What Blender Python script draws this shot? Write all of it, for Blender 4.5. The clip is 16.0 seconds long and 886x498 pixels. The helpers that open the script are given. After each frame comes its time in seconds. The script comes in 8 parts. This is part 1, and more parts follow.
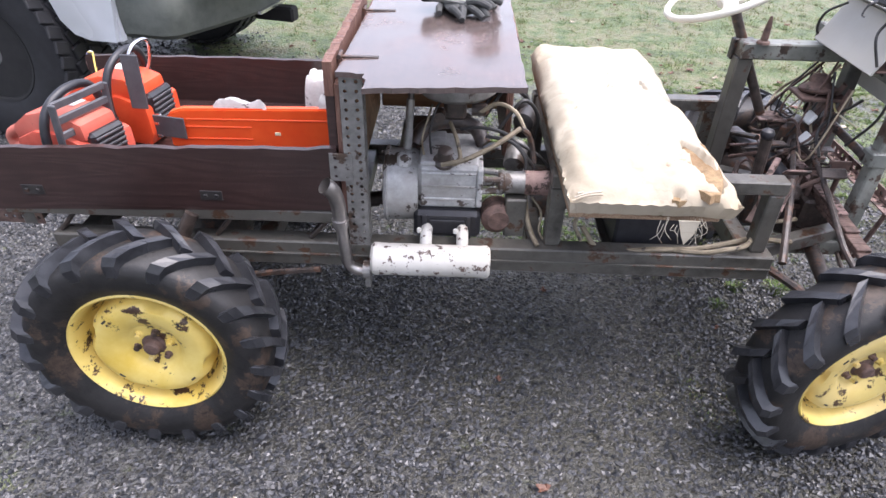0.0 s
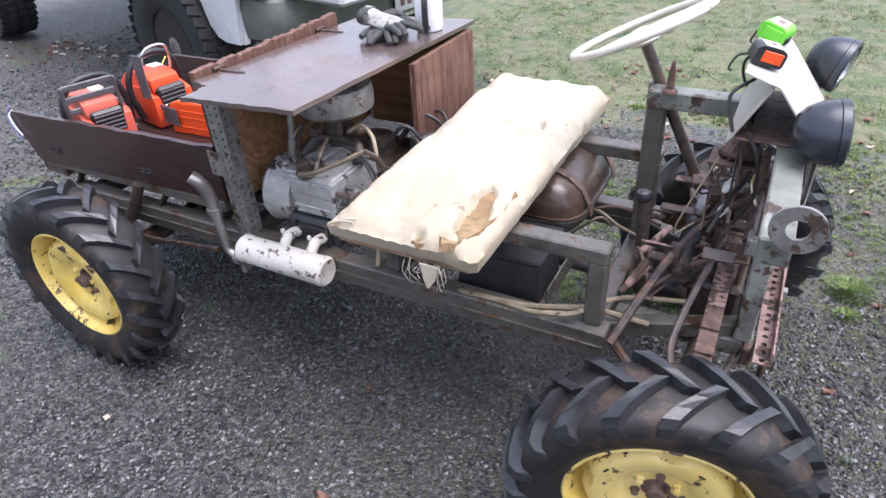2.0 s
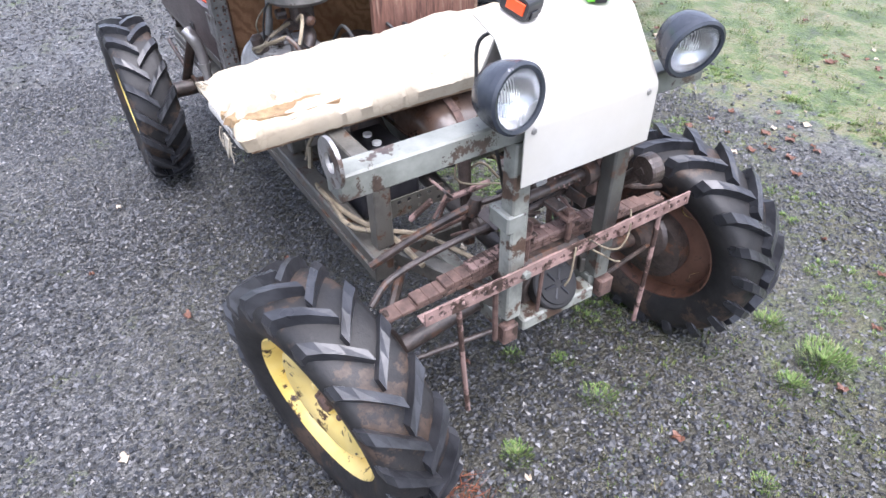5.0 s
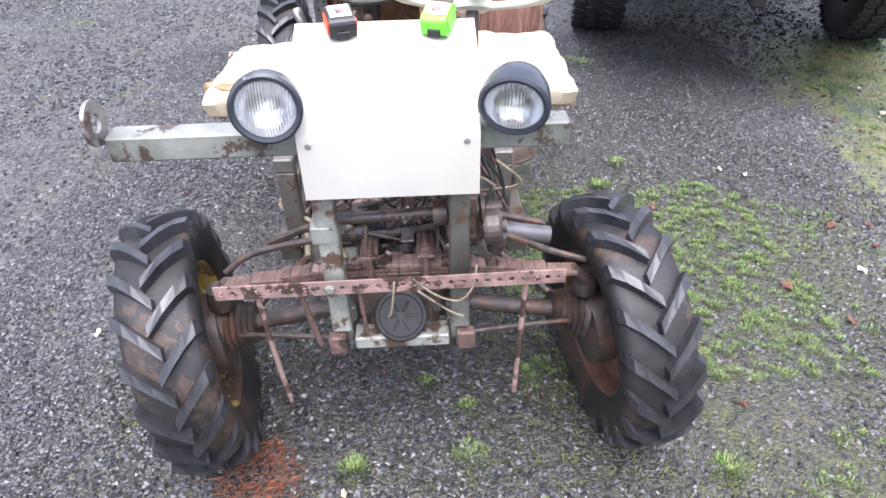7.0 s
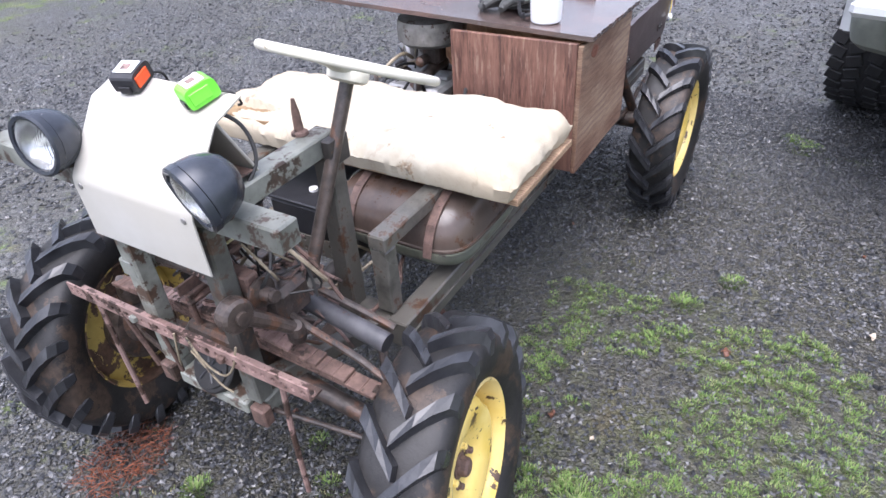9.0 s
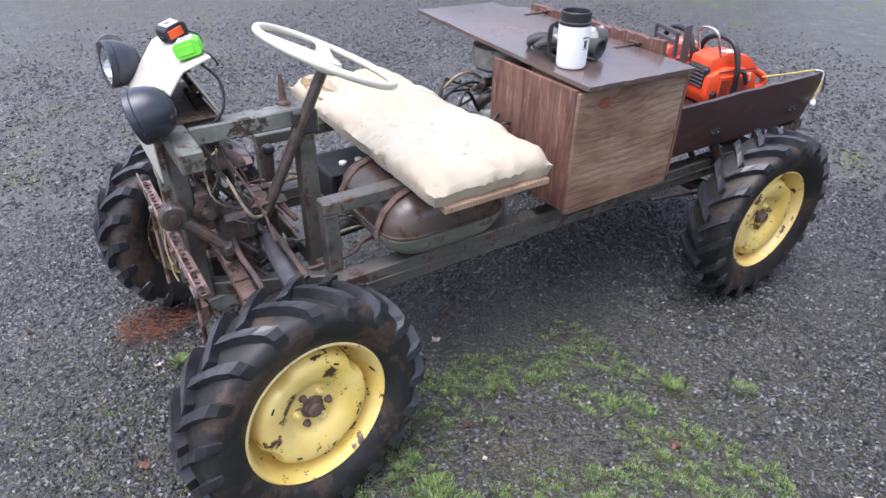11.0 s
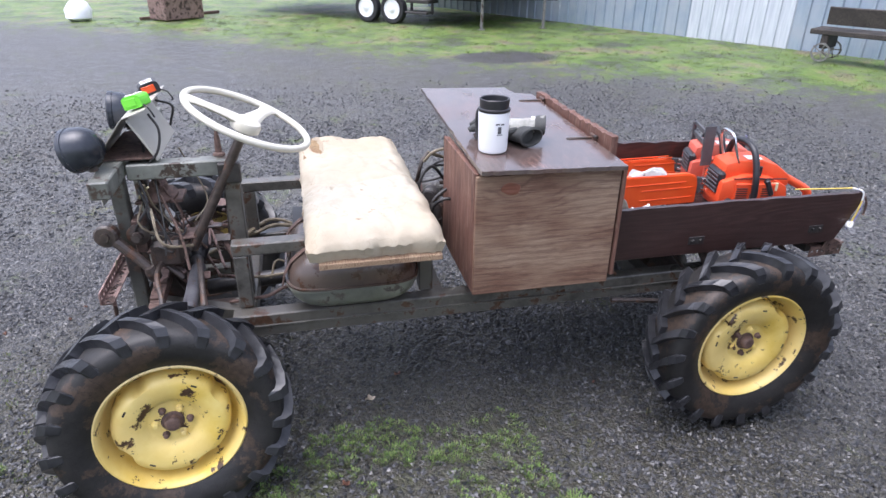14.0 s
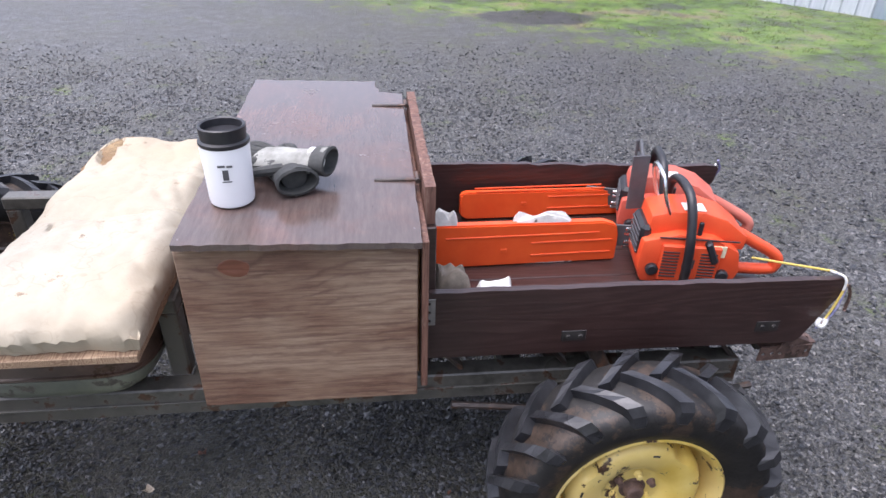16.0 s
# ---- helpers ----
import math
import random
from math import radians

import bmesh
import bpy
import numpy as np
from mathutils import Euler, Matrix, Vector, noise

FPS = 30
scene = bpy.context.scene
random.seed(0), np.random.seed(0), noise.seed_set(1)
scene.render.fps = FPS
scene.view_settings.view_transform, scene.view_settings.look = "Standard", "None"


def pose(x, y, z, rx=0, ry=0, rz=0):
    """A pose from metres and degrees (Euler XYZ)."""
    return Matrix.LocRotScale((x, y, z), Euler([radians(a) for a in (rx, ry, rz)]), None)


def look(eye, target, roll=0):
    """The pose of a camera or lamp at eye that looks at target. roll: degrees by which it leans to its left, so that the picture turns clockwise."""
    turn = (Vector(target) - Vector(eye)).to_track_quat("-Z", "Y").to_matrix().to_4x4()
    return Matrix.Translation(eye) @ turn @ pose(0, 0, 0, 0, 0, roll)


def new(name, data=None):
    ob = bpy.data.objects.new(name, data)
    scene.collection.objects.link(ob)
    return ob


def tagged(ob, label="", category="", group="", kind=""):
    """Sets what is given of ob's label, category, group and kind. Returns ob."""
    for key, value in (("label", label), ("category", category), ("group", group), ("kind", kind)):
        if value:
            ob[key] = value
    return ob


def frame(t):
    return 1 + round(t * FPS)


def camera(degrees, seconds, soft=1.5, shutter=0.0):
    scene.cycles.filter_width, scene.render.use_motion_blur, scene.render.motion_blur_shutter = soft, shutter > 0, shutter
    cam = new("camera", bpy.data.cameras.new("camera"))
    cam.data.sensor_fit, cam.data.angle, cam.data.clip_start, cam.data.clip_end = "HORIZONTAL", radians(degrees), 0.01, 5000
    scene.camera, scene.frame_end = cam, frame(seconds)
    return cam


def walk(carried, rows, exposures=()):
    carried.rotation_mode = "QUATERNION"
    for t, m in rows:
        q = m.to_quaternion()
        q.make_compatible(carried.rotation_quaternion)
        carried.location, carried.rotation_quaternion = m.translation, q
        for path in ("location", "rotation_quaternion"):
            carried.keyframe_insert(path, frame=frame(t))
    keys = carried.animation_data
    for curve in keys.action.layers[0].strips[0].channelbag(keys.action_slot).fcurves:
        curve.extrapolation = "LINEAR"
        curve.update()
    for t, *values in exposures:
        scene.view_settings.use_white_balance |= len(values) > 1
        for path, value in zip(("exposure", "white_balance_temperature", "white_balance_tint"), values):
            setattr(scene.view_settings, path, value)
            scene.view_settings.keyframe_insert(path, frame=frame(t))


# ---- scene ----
cam = camera(70.3, 16.0, soft=1.5)
PATH = [
    (0, (-0.085, -0.035, 1.544), (-0.1, 1.591, 0.38), 1.7),
    (0.5, (0.222, 0.016, 1.577), (0.025, 1.611, 0.387), 0.6),
    (1, (0.554, -0.003, 1.577), (0.092, 1.57, 0.431), 1.1),
    (1.5, (0.83, 0.123, 1.554), (0.151, 1.623, 0.418), -1.4),
    (2, (1.082, 0.236, 1.578), (0.26, 1.671, 0.454), -3.6),
    (2.5, (1.401, 0.233, 1.552), (0.503, 1.61, 0.412), 0.2),
    (3, (1.59, 0.292, 1.523), (0.601, 1.587, 0.362), -1.4),
    (3.5, (1.666, 0.502, 1.474), (0.62, 1.694, 0.255), 0.5),
    (3.7, (1.679, 0.567, 1.48), (0.621, 1.719, 0.233), -0.1),
    (5.8, (2.146, 1.194, 1.524), (0.656, 1.758, 0.315), -3.1),
    (6, (2.164, 1.276, 1.519), (0.648, 1.779, 0.315), -4.0),
    (6.5, (2.253, 1.577, 1.52), (0.69, 1.861, 0.305), -1.6),
    (7, (2.246, 1.837, 1.516), (0.658, 1.883, 0.3), -1.4),
    (7.5, (2.095, 2.082, 1.532), (0.521, 1.857, 0.319), -0.5),
    (8, (1.998, 2.32, 1.527), (0.473, 1.871, 0.314), -1.7),
    (8.5, (1.912, 2.62, 1.541), (0.46, 1.954, 0.337), 0.2),
    (8.7, (1.85, 2.701, 1.541), (0.424, 1.958, 0.352), -1.7),
    (10.8, (1.353, 3.442, 1.554), (0.51, 1.999, 0.454), -1.4),
    (11, (1.363, 3.507, 1.561), (0.452, 2.091, 0.482), 0.7),
    (11.5, (1.4, 3.714, 1.605), (0.438, 2.283, 0.592), -0.0),
    (12, (1.325, 3.893, 1.602), (0.446, 2.372, 0.647), 1.7),
    (12.5, (1.227, 4.025, 1.595), (0.451, 2.431, 0.671), 1.8),
    (13, (1.053, 4.003, 1.57), (0.449, 2.323, 0.669), -0.1),
    (13.5, (0.859, 3.945, 1.6), (0.353, 2.224, 0.716), 2.1),
    (14, (0.581, 3.9, 1.588), (0.175, 2.153, 0.702), 0.7),
    (14.5, (0.29, 3.855, 1.602), (-0.04, 2.101, 0.698), 2.1),
    (15, (0.07, 3.663, 1.581), (-0.178, 1.916, 0.638), 1.7),
    (15.5, (-0.11, 3.463, 1.597), (-0.35, 1.727, 0.634), 0.4),
    (16, (-0.277, 3.302, 1.579), (-0.484, 1.592, 0.564), 1.6),
]
walk(cam, [(t, look(eye, target, roll)) for t, eye, target, roll in PATH], [(0, 1.74, 6180, 19), (1.5, 1.65, 6100, 19), (2.5, 1.5, 5900, 18), (3.5, 1.68, 5650, 17), (6, 2.07, 6050, 18), (7.5, 2.03, 6050, 18), (8.6, 1.78, 5950, 18), (11, 1.4, 5900, 17), (14, 1.4, 5950, 18), (16, 1.36, 6080, 19)])

# ---- light ----
SUN_EL, SUN_AZ = 73.0, 82.0
world = bpy.data.worlds.new("overcast_sky")
scene.world = world
world.use_nodes = True
wn = world.node_tree.nodes
sky = wn.new("ShaderNodeTexSky")
sky.sky_type = 'NISHITA'
sky.sun_disc = False
sky.sun_elevation = radians(SUN_EL)
sky.sun_rotation = radians(SUN_AZ)
sky.air_density, sky.dust_density, sky.ozone_density = 1.0, 4.0, 1.0
haze = wn.new("ShaderNodeHueSaturation")
haze.inputs["Saturation"].default_value = 0.5
world.node_tree.links.new(sky.outputs["Color"], haze.inputs["Color"])
world.node_tree.links.new(haze.outputs["Color"], wn["Background"].inputs["Color"])
wn["Background"].inputs["Strength"].default_value = 0.15
sun_data = bpy.data.lights.new("sun", 'SUN')
sun_data.energy, sun_data.angle, sun_data.color = 0.95, radians(60), (1.0, 0.985, 0.96)
sun = new("sun", sun_data)
sun.rotation_euler = (radians(90 - SUN_EL), 0, radians(180 - SUN_AZ))


# ---- materials ----
def nodes_of(name):
    m = bpy.data.materials.new(name)
    m.use_nodes = True
    return m, m.node_tree.nodes, m.node_tree.links, m.node_tree.nodes["Principled BSDF"]


def noise_node(n, l, coord, scale, detail=4.0, rough=0.6, kind="noise", stretch=None):
    if stretch:
        mp = n.new("ShaderNodeMapping")
        mp.inputs["Scale"].default_value = stretch
        l.new(coord, mp.inputs["Vector"])
        coord = mp.outputs["Vector"]
    if kind == "voronoi":
        t = n.new("ShaderNodeTexVoronoi")
        t.inputs["Scale"].default_value = scale
        l.new(coord, t.inputs["Vector"])
        return t
    t = n.new("ShaderNodeTexNoise")
    t.inputs["Scale"].default_value = scale
    t.inputs["Detail"].default_value = detail
    t.inputs["Roughness"].default_value = rough
    l.new(coord, t.inputs["Vector"])
    return t


def ramp(n, l, fac, stops):
    r = n.new("ShaderNodeValToRGB")
    e = r.color_ramp.elements
    while len(e) < len(stops):
        e.new(0.5)
    for el, (p, c) in zip(e, stops):
        el.position = p
        el.color = (*c, 1) if len(c) == 3 else c
    l.new(fac, r.inputs["Fac"])
    return r


def mix(n, l, fac, a, b):
    x = n.new("ShaderNodeMix")
    x.data_type = 'RGBA'
    for sock, v in ((x.inputs[0], fac), (x.inputs[6], a), (x.inputs[7], b)):
        if isinstance(v, (tuple, list)):
            sock.default_value = (*v, 1)
        elif isinstance(v, (int, float)):
            sock.default_value = v
        else:
            l.new(v, sock)
    return x.outputs[2]


def bump(n, l, b, height, strength, dist=0.01):
    x = n.new("ShaderNodeBump")
    x.inputs["Strength"].default_value = strength
    x.inputs["Distance"].default_value = dist
    l.new(height, x.inputs["Height"])
    l.new(x.outputs["Normal"], b.inputs["Normal"])
    return x


def surface(name, cols, scale=30, rough=(0.5, 0.7), metal=0.0, chips=None, chip_col=(0.09, 0.03, 0.015), chip_scale=14,
            bump_s=0.25, bump_d=0.003, stretch=None, stain=None, coat=0.0, detail=5):
    """A worn surface: grain from two colours, optional chips that bare what lies under, optional broad stains."""
    m, n, l, b = nodes_of(name)
    vary = n.new("ShaderNodeVectorMath")
    vary.operation = 'MULTIPLY_ADD'
    vary.inputs[1].default_value = (3.0, 5.0, 4.0)
    l.new(n.new("ShaderNodeObjectInfo").outputs["Random"], vary.inputs[0])
    l.new(n.new("ShaderNodeTexCoord").outputs["Object"], vary.inputs[2])
    co = vary.outputs[0]
    g = noise_node(n, l, co, scale, detail, 0.65, stretch=stretch)
    big = noise_node(n, l, co, max(scale * 0.12, 1.5), 3, 0.6)
    c = ramp(n, l, g.outputs["Fac"], [(0.3, cols[0]), (0.7, cols[1])]).outputs["Color"]
    if stain:
        f = ramp(n, l, big.outputs["Fac"], [(0.42, (0, 0, 0)), (0.68, (1, 1, 1))]).outputs["Color"]
        c = mix(n, l, f, c, stain)
    rr = n.new("ShaderNodeMapRange")
    rr.inputs["To Min"].default_value, rr.inputs["To Max"].default_value = rough
    l.new(big.outputs["Fac"], rr.inputs["Value"])
    r_out = rr.outputs["Result"]
    b.inputs["Metallic"].default_value = metal
    if chips is not None:
        k = noise_node(n, l, co, chip_scale, 6, 0.7)
        f = ramp(n, l, k.outputs["Fac"], [(chips, (0, 0, 0)), (chips + 0.025, (1, 1, 1))]).outputs["Color"]
        g2 = noise_node(n, l, co, 60, 4)
        rust = ramp(n, l, g2.outputs["Fac"], [(0.35, chip_col), (0.7, tuple(min(1, v * 2.2) for v in chip_col))]).outputs["Color"]
        c = mix(n, l, f, c, rust)
        if metal:
            inv = n.new("ShaderNodeMath")
            inv.operation = 'MULTIPLY_ADD'
            inv.inputs[1].default_value, inv.inputs[2].default_value = -metal, metal
            l.new(f, inv.inputs[0])
            l.new(inv.outputs[0], b.inputs["Metallic"])
    l.new(c, b.inputs["Base Color"])
    l.new(r_out, b.inputs["Roughness"])
    b.inputs["Coat Weight"].default_value = coat
    b.inputs["Coat Roughness"].default_value = 0.25
    bump(n, l, b, g.outputs["Fac"], bump_s, bump_d)
    return m


def wood(name, dark, light, axis, ring=9.0, rough=(0.3, 0.6), scale=1.0, wet=0.0, soft=0.0):
    """Plywood or board: long grain along one axis with growth-ring figure."""
    m, n, l, b = nodes_of(name)
    co = n.new("ShaderNodeTexCoord").outputs["Object"]
    st = [14.0, 14.0, 14.0]
    st[axis] = 1.2
    warp = noise_node(n, l, co, 3.0 * scale, 3, 0.5, stretch=tuple(v / 4 for v in st))
    mp = n.new("ShaderNodeMapping")
    mp.inputs["Scale"].default_value = tuple(v * scale for v in st)
    l.new(co, mp.inputs["Vector"])
    add = n.new("ShaderNodeVectorMath")
    add.operation = 'ADD'
    l.new(mp.outputs["Vector"], add.inputs[0])
    sc = n.new("ShaderNodeVectorMath")
    sc.operation = 'SCALE'
    sc.inputs[3].default_value = 2.5
    l.new(warp.outputs["Color"], sc.inputs[0])
    l.new(sc.outputs[0], add.inputs[1])
    w = n.new("ShaderNodeTexWave")
    w.bands_direction = 'DIAGONAL'
    w.inputs["Scale"].default_value = ring * 0.16
    w.inputs["Distortion"].default_value = 7.0
    w.inputs["Detail"].default_value = 4.0
    l.new(add.outputs[0], w.inputs["Vector"])
    fine = noise_node(n, l, co, 9 * scale, 6, 0.75, stretch=tuple(v * 1.5 for v in st))
    f = n.new("ShaderNodeMath")
    f.operation = 'MULTIPLY'
    l.new(w.outputs["Fac"], f.inputs[0])
    l.new(fine.outputs["Fac"], f.inputs[1])
    if soft:
        blend = n.new("ShaderNodeMath")
        blend.operation = 'MULTIPLY_ADD'
        blend.inputs[1].default_value, blend.inputs[2].default_value = 1 - soft, -0.1
        l.new(f.outputs[0], blend.inputs[0])
        f2 = n.new("ShaderNodeMath")
        f2.operation = 'MULTIPLY_ADD'
        f2.inputs[1].default_value = soft * 0.9
        l.new(fine.outputs["Fac"], f2.inputs[0])
        l.new(blend.outputs[0], f2.inputs[2])
        f = f2
    c = ramp(n, l, f.outputs[0], [(0.0, dark), (0.22, tuple(d * 0.55 + v * 0.45 for d, v in zip(dark, light))), (0.6, light)]).outputs["Color"]
    big = noise_node(n, l, co, 3.5, 4, 0.65)
    st_f = ramp(n, l, big.outputs["Fac"], [(0.4, (0, 0, 0)), (0.72, (0.75, 0.75, 0.75))]).outputs["Color"]
    c = mix(n, l, st_f, c, tuple(v * 0.75 for v in dark))
    l.new(c, b.inputs["Base Color"])
    rr = n.new("ShaderNodeMapRange")
    rr.inputs["To Min"].default_value, rr.inputs["To Max"].default_value = rough
    l.new(big.outputs["Fac"], rr.inputs["Value"])
    l.new(rr.outputs["Result"], b.inputs["Roughness"])
    b.inputs["Coat Weight"].default_value = wet
    b.inputs["Coat Roughness"].default_value = 0.18
    bump(n, l, b, f.outputs[0], 0.5, 0.002)
    return m


M = {}
M["rubber"] = surface("wet_tyre_rubber", ((0.007, 0.0068, 0.007), (0.021, 0.0195, 0.0185)), 20, (0.4, 0.75), chips=0.53, chip_col=(0.03, 0.02, 0.014), chip_scale=7, bump_s=0.6, bump_d=0.004)
M["yellow"] = surface("chipped_yellow_paint", ((0.68, 0.47, 0.075), (0.83, 0.66, 0.22)), 7, (0.25, 0.45), chips=0.585, chip_col=(0.045, 0.024, 0.014), chip_scale=17, stain=(0.7, 0.55, 0.25), bump_s=0.12)
M["rust"] = surface("rusty_steel", ((0.05, 0.03, 0.024), (0.17, 0.105, 0.082)), 40, (0.5, 0.9), chips=0.58, chip_col=(0.025, 0.015, 0.01), bump_s=0.7)
M["redrust"] = surface("red_rusted_plate", ((0.12, 0.07, 0.058), (0.34, 0.225, 0.195)), 30, (0.45, 0.85), chips=0.53, chip_col=(0.03, 0.017, 0.012), stain=(0.2, 0.135, 0.115), bump_s=0.6)
M["frame"] = surface("dirty_painted_steel", ((0.032, 0.03, 0.025), (0.15, 0.143, 0.124)), 14, (0.16, 0.5), chips=0.57, chip_col=(0.045, 0.024, 0.014), stain=(0.09, 0.083, 0.07), bump_s=0.4)
M["palegreen"] = surface("faded_green_steel", ((0.11, 0.115, 0.098), (0.27, 0.28, 0.245)), 10, (0.28, 0.6), chips=0.55, chip_col=(0.035, 0.024, 0.018), stain=(0.06, 0.062, 0.058), bump_s=0.3)
M["blacksteel"] = surface("oily_black_steel", ((0.014, 0.013, 0.013), (0.045, 0.04, 0.037)), 30, (0.25, 0.6), chips=0.62, chip_col=(0.06, 0.03, 0.018), bump_s=0.4)
M["greasy"] = surface("greasy_iron", ((0.018, 0.014, 0.012), (0.085, 0.064, 0.053)), 35, (0.18, 0.6), chips=0.56, chip_col=(0.06, 0.032, 0.02), bump_s=0.7, bump_d=0.005)
M["galv"] = surface("dull_galvanised_steel", ((0.14, 0.136, 0.127), (0.3, 0.29, 0.275)), 25, (0.35, 0.6), metal=0.45, chips=0.56, chip_col=(0.04, 0.026, 0.018), bump_s=0.25)
M["alloy"] = surface("cast_aluminium", ((0.34, 0.34, 0.33), (0.56, 0.56, 0.55)), 40, (0.35, 0.6), metal=0.25, chips=0.58, chip_col=(0.035, 0.026, 0.02), stain=(0.26, 0.24, 0.21), bump_s=0.45)
M["pipe"] = surface("dull_exhaust_pipe", ((0.35, 0.33, 0.31), (0.6, 0.58, 0.56)), 12, (0.2, 0.45), metal=0.9, stain=(0.16, 0.12, 0.1), bump_s=0.1)
M["muffler"] = surface("flaking_silver_muffler", ((0.5, 0.48, 0.43), (0.62, 0.605, 0.56)), 10, (0.4, 0.7), chips=0.57, chip_col=(0.05, 0.03, 0.022), chip_scale=34, stain=(0.45, 0.41, 0.34), bump_s=0.2)
M["whitepaint"] = surface("worn_cream_paint", ((0.38, 0.365, 0.325), (0.45, 0.44, 0.405)), 5, (0.35, 0.55), chips=0.69, chip_col=(0.16, 0.1, 0.06), stain=(0.41, 0.38, 0.32), bump_s=0.1)
M["ivory"] = surface("ivory_plastic", ((0.55, 0.52, 0.42), (0.68, 0.65, 0.56)), 8, (0.3, 0.5), chips=0.7, chip_col=(0.2, 0.16, 0.1), bump_s=0.08)
M["vinyl"] = surface("dirty_cream_canvas", ((0.34, 0.3, 0.225), (0.46, 0.425, 0.35)), 6, (0.65, 0.85), chips=0.65, chip_col=(0.16, 0.12, 0.08), chip_scale=9, stain=(0.37, 0.295, 0.195), bump_s=0.7, bump_d=0.009)
M["foam"] = surface("aged_yellow_foam", ((0.15, 0.098, 0.05), (0.31, 0.215, 0.11)), 50, (0.8, 0.95), stain=(0.2, 0.12, 0.06), bump_s=0.9, bump_d=0.008)
M["lamp"] = surface("grey_black_lamp_shell", ((0.013, 0.016, 0.022), (0.042, 0.048, 0.06)), 9, (0.14, 0.4), chips=0.68, chip_col=(0.12, 0.12, 0.13), bump_s=0.12)
M["orange"] = surface("orange_plastic", ((0.72, 0.075, 0.012), (0.8, 0.11, 0.02)), 12, (0.32, 0.5), chips=0.72, chip_col=(0.15, 0.04, 0.02), bump_s=0.1)
M["sawdusty"] = surface("dusty_red_saw_plastic", ((0.46, 0.055, 0.028), (0.62, 0.12, 0.075)), 14, (0.5, 0.75), chips=0.64, chip_col=(0.12, 0.05, 0.04), stain=(0.5, 0.2, 0.15), bump_s=0.12)
M["sawred"] = surface("red_orange_saw_plastic", ((0.66, 0.065, 0.018), (0.76, 0.1, 0.03)), 12, (0.3, 0.5), chips=0.7, chip_col=(0.12, 0.04, 0.03), bump_s=0.1)
M["blackplastic"] = surface("black_plastic", ((0.012, 0.012, 0.014), (0.03, 0.03, 0.034)), 20, (0.3, 0.5), bump_s=0.12)
M["darkgrey"] = surface("grey_plastic", ((0.06, 0.06, 0.065), (0.1, 0.1, 0.105)), 20, (0.35, 0.55), bump_s=0.12)
M["chrome"] = surface("scratched_bright_metal", ((0.6, 0.6, 0.6), (0.75, 0.75, 0.76)), 30, (0.15, 0.35), metal=1.0, bump_s=0.05)
M["mug"] = surface("white_mug_plastic", ((0.76, 0.77, 0.78), (0.82, 0.82, 0.83)), 5, (0.25, 0.4), bump_s=0.03)
M["glove_light"] = surface("pale_knit_glove", ((0.18, 0.18, 0.16), (0.36, 0.36, 0.33)), 30, (0.8, 0.95), chips=0.58, chip_col=(0.05, 0.05, 0.048), chip_scale=22, stain=(0.2, 0.19, 0.17), bump_s=0.6)
M["glove_dark"] = surface("dark_coated_glove", ((0.025, 0.027, 0.026), (0.06, 0.06, 0.056)), 40, (0.6, 0.85), bump_s=0.5)
M["lime"] = surface("lime_green_plastic", ((0.13, 0.62, 0.03), (0.2, 0.72, 0.06)), 10, (0.35, 0.5), bump_s=0.05)
M["label"] = surface("white_paper_label", ((0.7, 0.7, 0.66), (0.78, 0.78, 0.75)), 20, (0.6, 0.8), bump_s=0.05)
M["cable"] = surface("dirty_tan_cable", ((0.12, 0.095, 0.06), (0.3, 0.25, 0.17)), 20, (0.5, 0.7), chips=0.6, chip_col=(0.03, 0.025, 0.02), bump_s=0.2)
M["wire"] = surface("black_wire", ((0.012, 0.012, 0.012), (0.03, 0.028, 0.026)), 20, (0.4, 0.6), bump_s=0.1)
M["board"] = wood("dark_stained_board", (0.03, 0.016, 0.014), (0.062, 0.034, 0.03), 0, rough=(0.2, 0.5), wet=0.25, soft=0.5)
M["plyin"] = wood("bare_orange_plywood", (0.24, 0.115, 0.05), (0.52, 0.29, 0.15), 0, ring=4.0, rough=(0.5, 0.75), soft=0.35)
M["plyedge"] = wood("raw_plywood_edge", (0.2, 0.12, 0.07), (0.42, 0.3, 0.19), 1, ring=40, rough=(0.6, 0.85))
M["tanktop"] = surface("rust_brown_tank", ((0.03, 0.019, 0.014), (0.12, 0.075, 0.055)), 9, (0.1, 0.34), chips=0.55, chip_col=(0.04, 0.022, 0.014), stain=(0.075, 0.062, 0.053), bump_s=0.3)
M["tankgreen"] = surface("faded_green_tank", ((0.1, 0.105, 0.075), (0.24, 0.245, 0.185)), 9, (0.25, 0.5), chips=0.54, chip_col=(0.05, 0.043, 0.035), chip_scale=8, stain=(0.07, 0.078, 0.08), bump_s=0.25)


